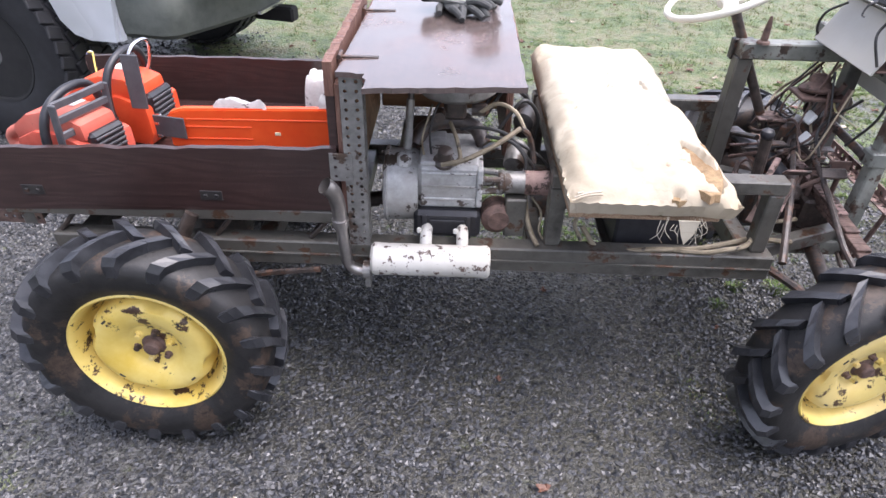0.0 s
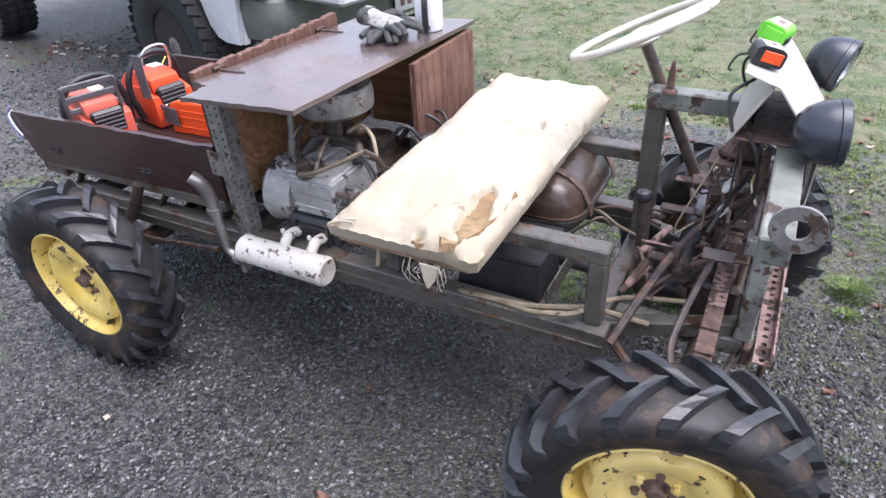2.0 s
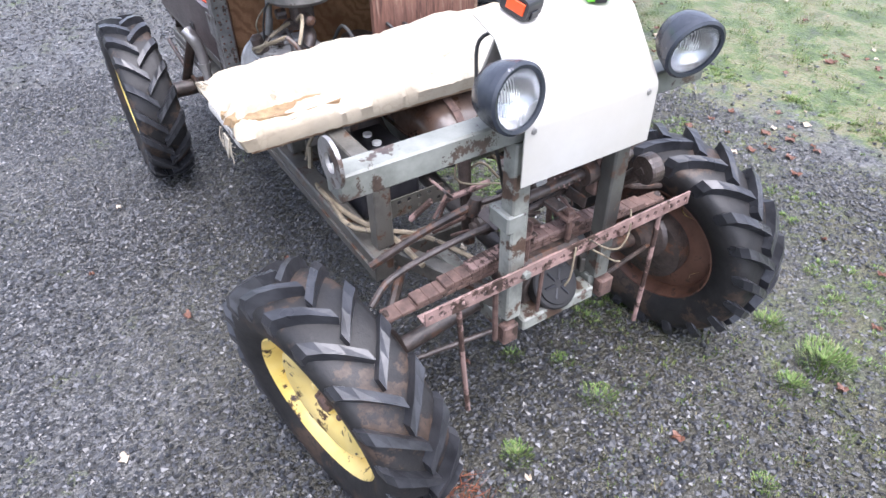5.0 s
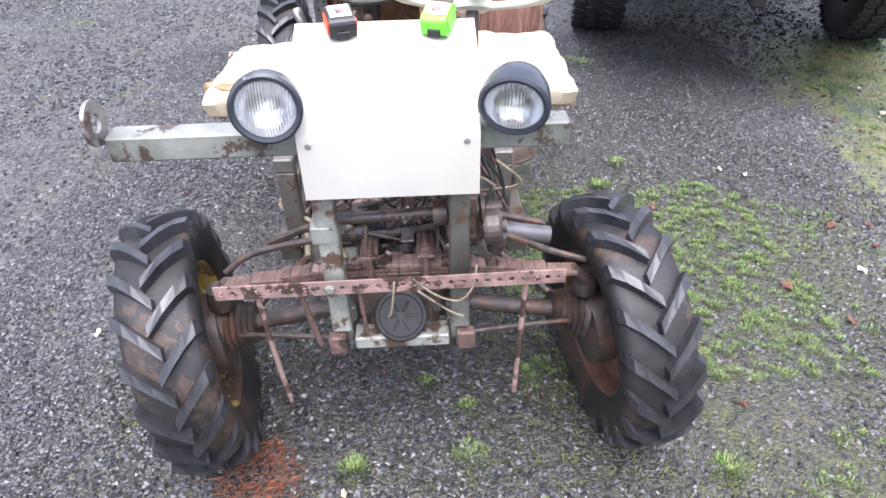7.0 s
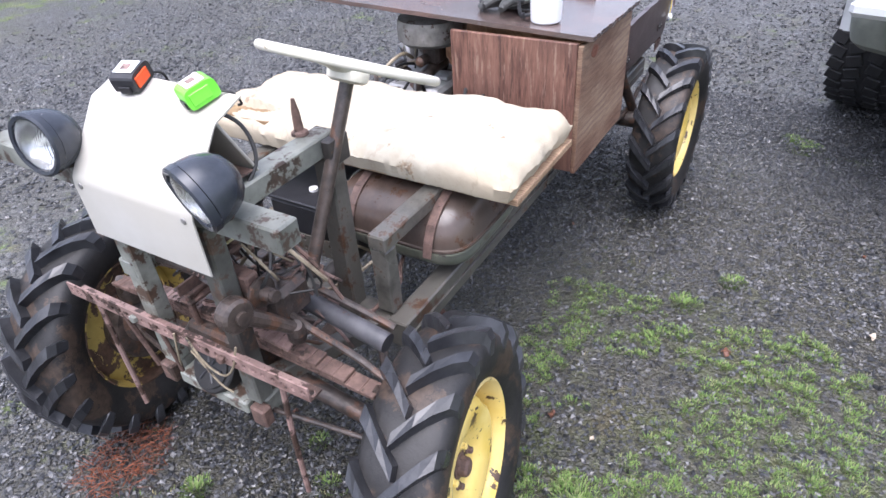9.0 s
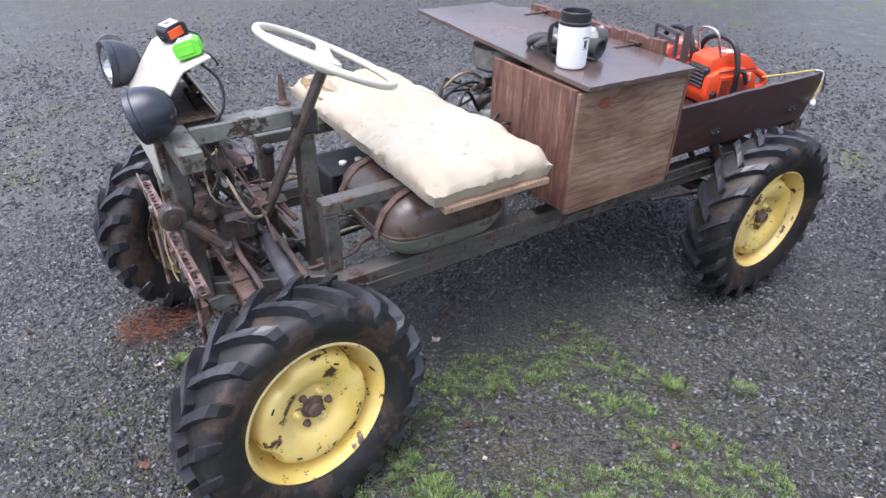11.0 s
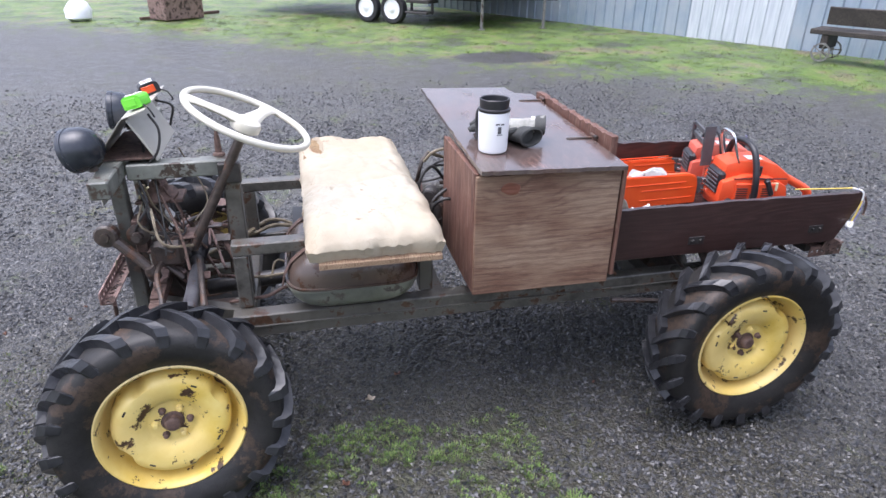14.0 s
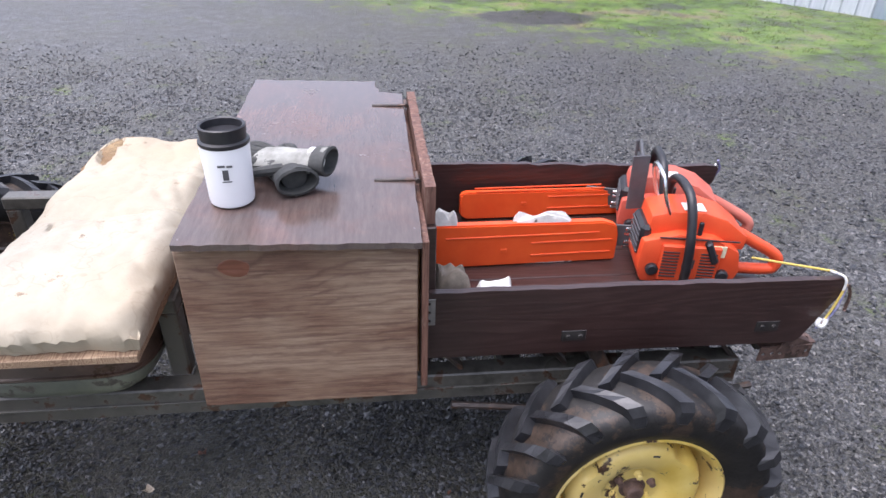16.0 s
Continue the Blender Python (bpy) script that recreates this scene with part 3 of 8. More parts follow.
def wheel(c, side, camber=0.0, toe=0.0, phase=0.0, rim_back="rimrust", spin=0.0):
    """One wheel: tyre, pressed steel rim, hub, nuts. c: middle of the tyre."""
    w = new("wheel")
    w.empty_display_size = 0.1
    w.parent = buggy
    w.location = Vector(c) - WORLD_AT[buggy.name]
    w.rotation_euler = (radians(camber), 0, radians(toe))
    w.scale = (0.953, 0.953, 0.953)
    WORLD_AT[w.name] = Vector((0, 0, 0))
    o = (0, 0, 0)
    part("tyre", single(tyre_mesh, o), M["rubber"], w, "worn black tractor tyre with chevron lugs, wet and muddy", True)
    for s in (1, -1):
        for i in range(19):
            lug = new("lug", LUG[s])
            lug.parent = w
            lug.rotation_euler = (0, 2 * math.pi * (i + (0.5 if s < 0 else 0)) / 19 + phase, 0)
    ax = (0, side, 0)
    bm = bmesh.new()
    # barrel with outer flange, drop centre and dish
    lathe(bm, o, ax, [(0.206, 0.052), (0.214, 0.06), (0.216, 0.068), (0.21, 0.072), (0.203, 0.066), (0.198, 0.05), (0.192, 0.03), (0.188, 0.0), (0.178, -0.02), (0.17, -0.026)], 48, caps=(False, False))
    part("rim", bm, M["yellow"], w, "chipped yellow steel rim", True)
    bm = bmesh.new()
    rings = []
    for r, h in ((0.172, -0.024), (0.17, 0.026), (0.162, 0.046), (0.15, 0.054), (0.135, 0.055), (0.11, 0.05), (0.09, 0.043), (0.08, 0.034), (0.072, 0.026), (0.066, 0.024), (0.02, 0.024)):
        ring = []
        for k in range(72):
            a = 2 * math.pi * k / 72
            gap = max(0.0, math.cos(4 * (a - spin))) ** 5
            rr = r - (0.016 * gap if r > 0.155 else 0.006 * gap if r > 0.14 else 0)
            ring.append(bm.verts.new((rr * math.sin(a), side * (h - (0.012 * gap if r > 0.16 else 0)), rr * math.cos(a))))
        rings.append(ring)
    for a, b2 in zip(rings, rings[1:]):
        bridge(bm, a, b2)
    bm.faces.new(rings[-1])
    part("wheel_disc", bm, M["yellow"], w, "chipped yellow pressed wheel disc", True)
    bm = bmesh.new()
    lathe(bm, o, ax, [(0.216, -0.064), (0.205, -0.066), (0.195, -0.05), (0.19, -0.02), (0.16, -0.03), (0.06, -0.03)], 40, caps=(False, True))
    part("rim_back", bm, M[rim_back], w, "dirty inner rim", True)
    bm = bmesh.new()
    lathe(bm, o, ax, [(0.034, 0.02), (0.034, 0.026), (0.025, 0.028), (0.023, 0.045), (0.018, 0.05), (0.01, 0.051)], 20)
    part("hub", bm, M["rust"], w, "rusty hub", True)
    for k in range(6):
        a = 2 * math.pi * k / 6 + spin
        bm = bmesh.new()
        p = Vector((0.049 * math.sin(a), side * 0.024, 0.049 * math.cos(a)))
        lathe(bm, p, ax, [(0.012, 0), (0.011, 0.004), (0.0085, 0.006), (0.0085, 0.014), (0.006, 0.016)], 8)
        part("lug_nut", bm, M["yellow" if k % 2 else "rust"], w)
    for k in range(4):
        a = math.pi / 2 * k + spin + 0.5
        bm = bmesh.new()
        p = Vector((0.143 * math.sin(a), side * 0.053, 0.143 * math.cos(a)))
        beam(bm, p - Vector((math.cos(a), 0, -math.sin(a))) * 0.009, p + Vector((math.cos(a), 0, -math.sin(a))) * 0.009, 0.006, 0.006, up=(0, 1, 0), b=0.001)
        part("slot", bm, M["blacksteel"], w)
    # brake drum on the inner side
    bm = bmesh.new()
    lathe(bm, o, (0, -side, 0), [(0.115, 0.03), (0.118, 0.05), (0.115, 0.085), (0.09, 0.092), (0.04, 0.1)], 28)
    part("brake_drum", bm, M["greasy"], w, "greasy brown brake drum", True)
    return w


wheel((-0.858, 1.185, 0.343), -1, phase=0.1, spin=0.3)
wheel((-0.858, 2.336, 0.345), 1, phase=0.16, spin=0.9)
wheel((1.038, 1.212, 0.326), -1, toe=13, camber=5, phase=0.05, spin=0.1, rim_back="muddyyellow")
wheel((1.022, 2.326, 0.322), 1, toe=9, camber=5, phase=0.2, spin=0.5)

# main rails and cross members
for y in (1.455, 2.085):
    put("chassis_rail", M["frame"], buggy, slab, -1.22, 0.845, y - 0.028, y + 0.028, 0.425, 0.505)
    put("rail_flange", M["frame"], buggy, slab, -1.2, 0.84, y - 0.034, y + 0.034, 0.462, 0.468, b=0.001)
for x in (-1.15, -0.62, -0.38, 0.17, 0.8):
    put("cross_member", M["frame"], buggy, slab, x - 0.025, x + 0.025, 1.484, 2.056, 0.432, 0.492)
# front sub-frame
for y in (1.625, 1.905):
    put("front_rail", M["dirtypost"], buggy, slab, 0.826, 1.15, y - 0.022, y + 0.022, 0.4, 0.452)
    put("front_post", M["dirtypost"], buggy, slab, 1.125, 1.168, y - 0.022, y + 0.022, 0.453, 0.925)
put("front_crossmember", M["dirtypost"], buggy, slab, 1.12, 1.174, 1.652, 1.878, 0.4, 0.436)
for y in (1.612, 1.918):
    put("tow_lug", M["rust"], buggy, slab, 1.1515, 1.18, y - 0.022, y + 0.022, 0.39, 0.445)
put("front_crossbar", M["palegreen"], buggy, slab, 1.112, 1.166, 1.24, 2.118, 0.928, 0.98, label="faded green square tube crossbar")


def washer(bm, c, ax, r, ri, t):
    lathe(bm, c, ax, [(ri, 0), (r, 0), (r, t), (ri, t), (ri, 0)], 28, caps=(False, False))


put("end_ring", M["galv"], buggy, washer, (1.163, 1.238, 1.01), (0, -1, 0), 0.043, 0.018, 0.007, label="grey steel ring welded to the crossbar end", smooth=True)
# seat frame
for y in (1.475, 2.04):
    put("seat_rail", M["frame"], buggy, slab, 0.19, 0.826, y - 0.026, y + 0.026, 0.694, 0.734)
    put("front_seat_post", M["frame"], buggy, slab, 0.78, 0.824, y - 0.024, y + 0.024, 0.506, 0.6935)
    put("rear_seat_post", M["frame"], buggy, slab, 0.19, 0.236, y - 0.024, y + 0.024, 0.506, 0.6935)
put("seat_crossbar", M["frame"], buggy, slab, 0.196, 0.232, 1.502, 2.013, 0.697, 0.731)
# column post and bar to the cowl
put("column_post", M["frame"], buggy, slab, 0.784, 0.834, 1.9, 1.95, 0.44, 0.918)
put("cowl_bar", M["palegreen"], buggy, slab, 0.785, 1.1065, 1.885, 1.94, 0.919, 0.968, label="faded green square tube")
put("column_clamp", M["blacksteel"], buggy, slab, 0.775, 0.842, 1.9405, 1.965, 0.9, 0.965)
# front left-hand stay
put("frame_stay", M["frame"], buggy, beam, (0.81, 1.505, 0.47), (1.13, 1.64, 0.47), 0.04, 0.045)
put("frame_stay", M["frame"], buggy, beam, (0.81, 2.035, 0.47), (1.13, 1.89, 0.47), 0.04, 0.045)


# seat cushion
TEARS = (((0.512, 1.50), (0.548, 1.455), (0.57, 1.37), (0.575, 1.285), (0.545, 1.24), (0.515, 1.27), (0.505, 1.36), (0.5, 1.44)),
         ((0.43, 1.258), (0.462, 1.255), (0.468, 1.233), (0.435, 1.231)),
         ((0.508, 1.83), (0.514, 1.865), (0.496, 1.915), (0.49, 1.895), (0.5, 1.86)))


def inside(px, py, poly):
    hit = False
    for (ax, ay), (bx, by) in zip(poly, poly[1:] + poly[:1]):
        if (ay > py) != (by > py) and px < (bx - ax) * (py - ay) / (by - ay) + ax:
            hit = not hit
    return hit


def torn(px, py):
    """How deep the cover is opened at a place of the cushion."""
    jx, jy = px + 0.006 * noise.noise(Vector((px * 60, py * 60, 1))), py + 0.006 * noise.noise(Vector((px * 60, py * 60, 4)))
    deep = 0.0
    for p in TEARS:
        if inside(jx, jy, p):
            q = Vector((jx, jy))
            edge = 1.0
            for a, b2 in zip(p, p[1:] + p[:1]):
                a, d = Vector(a), Vector(b2) - Vector(a)
                edge = min(edge, (q - a - d * max(0, min(1, (q - a).dot(d) / d.dot(d)))).length)
            deep = max(deep, 0.03 * min(1, edge / 0.012))
    return deep


def cushion(bm, x0, x1, y0, y1, z0, z1):
    nx, ny = 64, 150
    top = {}
    for i in range(nx + 1):
        for j in range(ny + 1):
            u, v = i / nx, j / ny
            px_, py_ = x0 + u * (x1 - x0), y0 + v * (y1 - y0)
            e = min(u, 1 - u) * (x1 - x0)
            f = min(v, 1 - v) * (y1 - y0)
            r = 0.06
            drop = max(0, 1 - e / r) ** 2.2 * 0.034 + max(0, 1 - f / r) ** 2.2 * 0.034 - 0.008 * (1 - u) + 0.024 * (1 - u) * max(0, 1 - v / 0.6)
            sag = -0.018 * math.exp(-((v - 0.55) / 0.06) ** 2) * (0.4 + u * 0.6)
            wob = 0.011 * noise.noise(Vector((u * 3, v * 7, 0.3))) + 0.004 * noise.noise(Vector((u * 9, v * 24, 5)))
            rim = math.exp(-min(e, f) / 0.05)
            crease = abs(noise.noise(Vector((px_ * 16, py_ * 9, 2.7)))) - 0.15
            wob += (0.009 + 0.012 * rim) * min(crease, 0.25) - 0.006 * max(0, 1 - abs(v - 0.56 - 0.05 * (u - 0.5)) / 0.012)
            px = x0 + u * (x1 - x0) + 0.007 * noise.noise(Vector((v * 9, 2.0, u)))
            py = y0 + v * (y1 - y0) + 0.007 * noise.noise(Vector((u * 6, 7.0, v)))
            top[i, j] = bm.verts.new((px, py, z1 - drop + sag + wob - torn(px, py)))
    for i in range(nx):
        for j in range(ny):
            bm.faces.new((top[i, j], top[i + 1, j], top[i + 1, j + 1], top[i, j + 1]))
    loop = [top[i, 0] for i in range(nx)] + [top[nx, j] for j in range(ny)] + [top[i, ny] for i in range(nx, 0, -1)] + [top[0, j] for j in range(ny, 0, -1)]
    low1, low2 = [], []
    cx, cy = (x0 + x1) / 2, (y0 + y1) / 2
    for k, v in enumerate(loop):
        n1 = noise.noise(Vector((k * 0.35, 1, 1)))
        d = Vector((v.co.x - cx, (v.co.y - cy) * 0.35, 0)).normalized()
        low1.append(bm.verts.new((v.co.x + d.x * 0.006 + 0.005 * n1, v.co.y + 0.006 * (1 if v.co.y > cy else -1) * (abs(v.co.y - cy) > 0.5), (z0 + z1) / 2 - 0.006 + 0.006 * n1)))
        low2.append(bm.verts.new((v.co.x - d.x * 0.004, v.co.y - d.y * 0.01, z0 + 0.004 * n1)))
    bridge(bm, loop, low1)
    bridge(bm, low1, low2)
    bm.faces.new(low2)


put("seat_cushion", M["vinyl"], buggy, cushion, 0.2, 0.594, 1.232, 2.268, 0.75, 0.836, label="torn cream canvas seat cushion showing yellow foam", smooth=True)
put("seat_board", M["plyedge"], buggy, slab, 0.204, 0.566, 1.252, 2.278, 0.73, 0.749, b=0.002, label="raw plywood seat board")

# plywood engine box
put("box_side_panel", M["plyside"], buggy, slab, -0.355, 0.102, 2.241, 2.255, 0.581, 0.972, b=0.002, label="weathered bare plywood side panel with a knot")
put("box_front_panel", M["plyfront"], buggy, slab, 0.09, 0.104, 1.84, 2.2405, 0.586, 0.978, b=0.002, label="red-brown weathered plywood panel")
put("box_back_panel", M["plyfront"], buggy, slab, -0.378, -0.364, 1.44, 2.25, 0.6, 0.972, b=0.002)
put("box_inner_panel", M["plyin"], buggy, slab, -0.363, -0.357, 1.5, 2.2, 0.6, 0.97, b=0.001)
put("box_inner_panel", M["plyin"], buggy, slab, -0.35, 0.088, 2.232, 2.2402, 0.585, 0.97, b=0.001)
put("box_inner_panel", M["plyfront"], buggy, slab, 0.083, 0.0892, 1.84, 2.23, 0.59, 0.975, b=0.001)


def lid_top(x, y):
    """The height of the lid, which rides up towards the open side."""
    return 0.985 + (x + 0.36) * 0.03 + (2.28 - y) * 0.031


def lid(bm):
    rng = random.Random(9)
    out = []
    def run(a, b, n, amp):
        for i in range(n):
            t = i / n
            p = Vector(a).lerp(Vector(b), t)
            out.append((p.x + rng.uniform(-amp, amp), p.y + rng.uniform(-amp, amp), 0.994))
    run((-0.362, 2.276), (0.097, 2.281), 26, 0.0025)
    run((0.097, 2.281), (0.079, 1.311), 30, 0.002)
    run((0.079, 1.311), (-0.284, 1.303), 18, 0.003)
    run((-0.284, 1.303), (-0.294, 1.4), 5, 0.006)
    run((-0.294, 1.4), (-0.366, 1.412), 4, 0.004)
    run((-0.366, 1.412), (-0.362, 2.276), 30, 0.001)
    pts = [(x, y, lid_top(x, y) - 0.013) for x, y, z in out]
    prism(bm, pts, (0, 0, 0.013))


def ragged(bm, x0, x1, y0, y1, z0, z1):
    """A board on edge with a splintered upper edge."""
    rng = random.Random(5)
    top = [(x0, y0 + (y1 - y0) * k / 40, z1 + rng.uniform(-0.006, 0.003)) for k in range(41)]
    prism(bm, [(x0, y0, z0)] + top + [(x0, y1, z0)], (x1 - x0, 0, 0))


put("box_lid", M["plytop"], buggy, lid, label="wet dark-stained plywood lid with splintered edges")
put("hinge_board", M["plyfront"], buggy, ragged, -0.402, -0.379, 1.44, 2.12, 0.94, 1.026, label="rough splintered red-brown hinge board")
for y in (1.525, 2.01):
    bm = bmesh.new()
    zh = lid_top(-0.37, y)
    slab(bm, -0.375, -0.275, y - 0.006, y + 0.006, zh + 0.0015, zh + 0.006, b=0.001)
    rod(bm, (-0.372, y - 0.022, zh + 0.008), (-0.372, y + 0.022, zh + 0.008), 0.006, 8)
    part("strap_hinge", bm, M["greasy"], buggy, "rusty strap hinge")

# perforated corner angle iron
bm = single(perforated, (-0.335, 1.43, 0.39), (-0.335, 1.43, 0.995), 0.056, 0.004, (0, -1, 0), 0.024, 0.0048, 2)
bm2 = single(perforated, (-0.309, 1.456, 0.39), (-0.309, 1.456, 0.985), 0.05, 0.004, (1, 0, 0), 0.024, 0.0048, 2)
part("corner_angle", bm, M["galv"], buggy, "perforated steel angle")
part("corner_angle", bm2, M["galv"], buggy, "perforated steel angle")

# cargo bed
def board_side(bm, y0, y1, z_front, z_tail, tail):
    """A side board with a ragged top edge, a slanted tail end and a fall towards the tail."""
    rng = random.Random(int(y0 * 100))
    pts = [(-0.384, y0, z_front - 0.187)]
    for i in range(28):
        t = i / 27
        pts.append((-0.384 + t * (tail + 0.384), y0, z_front + t * (z_tail - z_front) + rng.uniform(-0.004, 0.003)))
    pts += [(tail - 0.01, y0, z_tail - 0.01), (tail - 0.004, y0, z_tail - 0.05), (tail + 0.06, y0, z_tail - 0.178), (tail + 0.075, y0, z_tail - 0.188)]
    prism(bm, pts, (0, y1 - y0, 0))


put("bed_side", M["board"], buggy, board_side, 1.432, 1.45, 0.799, 0.768, -1.418, label="dark-stained wooden side board")
put("bed_side", M["board"], buggy, board_side, 2.137, 2.155, 0.786, 0.779, -1.384, label="dark-stained wooden side board")
for i in range(5):
    y = 1.452 + i * 0.1378
    put("bed_plank", M["board"], buggy, slab, -1.35, -0.382, y, y + 0.135, 0.606, 0.622, b=0.002)
put("bed_front_board", M["board"], buggy, slab, -0.404, -0.3795, 1.452, 2.135, 0.623, 0.939, b=0.002)
for y in (1.455, 1.77, 2.085):
    put("bed_bearer", M["frame"], buggy, slab, -1.33, -0.4, y - 0.022, y + 0.022, 0.566, 0.605)
for x in (-1.2, -0.75, -0.48):
    for y in (1.455, 2.085):
        put("bed_strut", M["greasy"], buggy, beam, (x, y, 0.507), (x + 0.05, y, 0.565), 0.03, 0.012)
for y, s in ((1.4305, -1), (2.1565, 1)):
    for x in (-0.735, -1.225):
        bm = single(slab, x - 0.03, x + 0.03, y - 0.0015, y + 0.0015, 0.633, 0.662, b=0.001)
        for dx in (-0.015, 0.015):
            bolt(bm, (x + dx, y + s * 0.0015, 0.648), (0, s, 0), 0.006, 0.006)
        part("bed_bracket", bm, M["blacksteel"], buggy, "rusty bolted bracket")
bm = single(perforated, (-0.372, 1.4265, 0.71), (-0.372, 1.4265, 0.79), 0.06, 0.004, (0, -1, 0), 0.022, 0.005, 2)
part("bed_corner_plate", bm, M["galv"], buggy)
bm = single(perforated, (-0.372, 2.1585, 0.7), (-0.372, 2.1585, 0.77), 0.06, 0.004, (0, 1, 0), 0.022, 0.005, 2)
part("bed_corner_plate", bm, M["galv"], buggy)

# cowl of folded sheet
def sheet(bm, pts, y0, y1, t=0.003):
    """A folded sheet: a profile in x and z carried from y0 to y1, t thick."""
    n = len(pts)
    norm = []
    for i in range(n):
        a, b = Vector(pts[max(i - 1, 0)]), Vector(pts[min(i + 1, n - 1)])
        d = (b - a).normalized()
        norm.append(Vector((-d.y, d.x)))
    outline = [(p[0], p[1]) for p in pts] + [(p[0] + q.x * t, p[1] + q.y * t) for p, q in reversed(list(zip(pts, norm)))]
    prism(bm, [(x, y0, z) for x, z in outline], (0, y1 - y0, 0))


put("cowl", M["whitepaint"], buggy, sheet, [(1.191, 0.843), (1.192, 0.964), (1.19, 0.975), (1.186, 0.983), (1.178, 0.994), (1.096, 1.101), (1.089, 1.108), (1.079, 1.112), (1.066, 1.116), (1.02, 1.133)], 1.6, 1.943, label="cream painted folded sheet-metal cowl", smooth=True)
put("instrument_panel", M["whitepaint"], buggy, beam, (1.078, 1.77, 1.102), (1.012, 1.77, 0.975), 0.325, 0.006, up=(1, 0, 0), label="cream board with switches and a wooden block")
put("cowl_floor", M["rust"], buggy, slab, 1.026, 1.171, 1.614, 1.933, 0.981, 0.986, b=0.001)
for y in (1.621, 1.918):
    bm = bmesh.new()
    bolt(bm, (1.19, y, 0.961), (1, 0, 0), 0.007, 0.004)
    part("cowl_bolt", bm, M["galv"], buggy)


# headlamps
def headlamp(c, ax, label):
    ax = Vector(ax).normalized()
    k = 0.96
    def sized(prof):
        return [(r * k, d * k) for r, d in prof]
    h = new("headlamp")
    h.parent = buggy
    h.location = Vector(c) - WORLD_AT[buggy.name]
    WORLD_AT[h.name] = Vector(c)
    tagged(h, label)
    bm = bmesh.new()
    lathe(bm, c, ax, sized([(0.004, -0.084), (0.02, -0.082), (0.038, -0.074), (0.052, -0.059), (0.061, -0.038), (0.065, -0.018), (0.0655, -0.006)]), 32, caps=(True, False))
    part("shell", bm, M["lamp"], h, smooth=True)
    bm = bmesh.new()
    lathe(bm, c, ax, sized([(0.064, -0.006), (0.0675, -0.004), (0.0675, 0.01), (0.062, 0.014), (0.055, 0.012), (0.055, 0.004)]), 32, caps=(False, False))
    part("bezel", bm, M["lamp"], h, smooth=True)
    bm = bmesh.new()
    lathe(bm, c, ax, sized([(0.055, 0.003), (0.048, -0.012), (0.034, -0.026), (0.012, -0.034)]), 32, caps=(False, True))
    part("reflector", bm, M["chrome"], h, "dull silver reflector", smooth=True)
    bm = bmesh.new()
    lathe(bm, c, ax, sized([(0.0545, 0.0065), (0.046, 0.0125), (0.028, 0.0165), (0.004, 0.018)]), 32, caps=(False, True))
    g = part("lens", bm, M["lens"], h, "fluted clear lens", smooth=True)
    g.visible_shadow = False
    bm = bmesh.new()
    lathe(bm, Vector(c), ax, sized([(0.009, -0.033), (0.009, -0.012), (0.004, -0.006)]), 12)
    part("bulb", bm, M["label"], h)
    bm = bmesh.new()
    base = Vector(c) - ax * 0.04
    rod(bm, base + Vector((0, 0, -0.046)), (base.x - 0.004, base.y, 0.98), 0.013, 10)
    part("lamp_stud", bm, M["greasy"], h)
    return h


m, n, l, b = nodes_of("fluted_lamp_glass")
b.inputs["Base Color"].default_value = (0.92, 0.95, 0.95, 1)
b.inputs["Roughness"].default_value = 0.12
b.inputs["Transmission Weight"].default_value = 1.0
b.inputs["IOR"].default_value = 1.3
co = n.new("ShaderNodeTexCoord").outputs["Object"]
wv = n.new("ShaderNodeTexWave")
wv.bands_direction = 'Y'
wv.inputs["Scale"].default_value = 60
l.new(co, wv.inputs["Vector"])
bump(n, l, b, wv.outputs["Fac"], 0.6, 0.003)
M["lens"] = m
headlamp((1.205, 1.562, 1.047), (1, 0.12, 0.08), "round headlamp with a grey-black shell and fluted lens")
headlamp((1.21, 2.0, 1.04), (1, -0.26, -0.26), "round headlamp with a grey-black shell and clouded lens, drooping")

# ---- engine, under the lid ----
bm = bmesh.new()
lathe(bm, (-0.275, 1.585, 0.618), (1, 0, 0), [(0.09, 0), (0.108, 0.004), (0.112, 0.012), (0.106, 0.016), (0.104, 0.085), (0.096, 0.1)], 36)
slab(bm, -0.235, -0.195, 1.52, 1.56, 0.7, 0.74, b=0.008)
for a in range(7):
    t = a * math.pi * 2 / 7
    bolt(bm, (-0.275, 1.585 + 0.1 * math.sin(t), 0.618 + 0.1 * math.cos(t)), (-1, 0, 0), 0.006, 0.008)
part("flywheel_housing", bm, M["alloy"], buggy, "cast aluminium bell housing", True)
bm = bmesh.new()
slab(bm, -0.176, 0.0, 1.5, 1.72, 0.585, 0.725, b=0.012)
slab(bm, -0.17, -0.1, 1.495, 1.7, 0.726, 0.738, b=0.004)
slab(bm, -0.01, 0.006, 1.49, 1.72, 0.6, 0.72, b=0.003)
engine = part("engine_block", bm, M["alloy"], buggy, "oily cast aluminium engine block")
for z in (0.62, 0.66, 0.7):
    put("block_rib", M["alloy"], engine, slab, -0.165, -0.012, 1.494, 1.4995, z, z + 0.006, b=0.002)
bm = bmesh.new()
slab(bm, -0.186, 0.006, 1.478, 1.6, 0.5, 0.588, b=0.012)
slab(bm, -0.14, -0.04, 1.472, 1.4775, 0.52, 0.565, b=0.004)
for x in (-0.155, -0.028):
    slab(bm, x - 0.008, x + 0.008, 1.468, 1.4775, 0.505, 0.583, b=0.003)
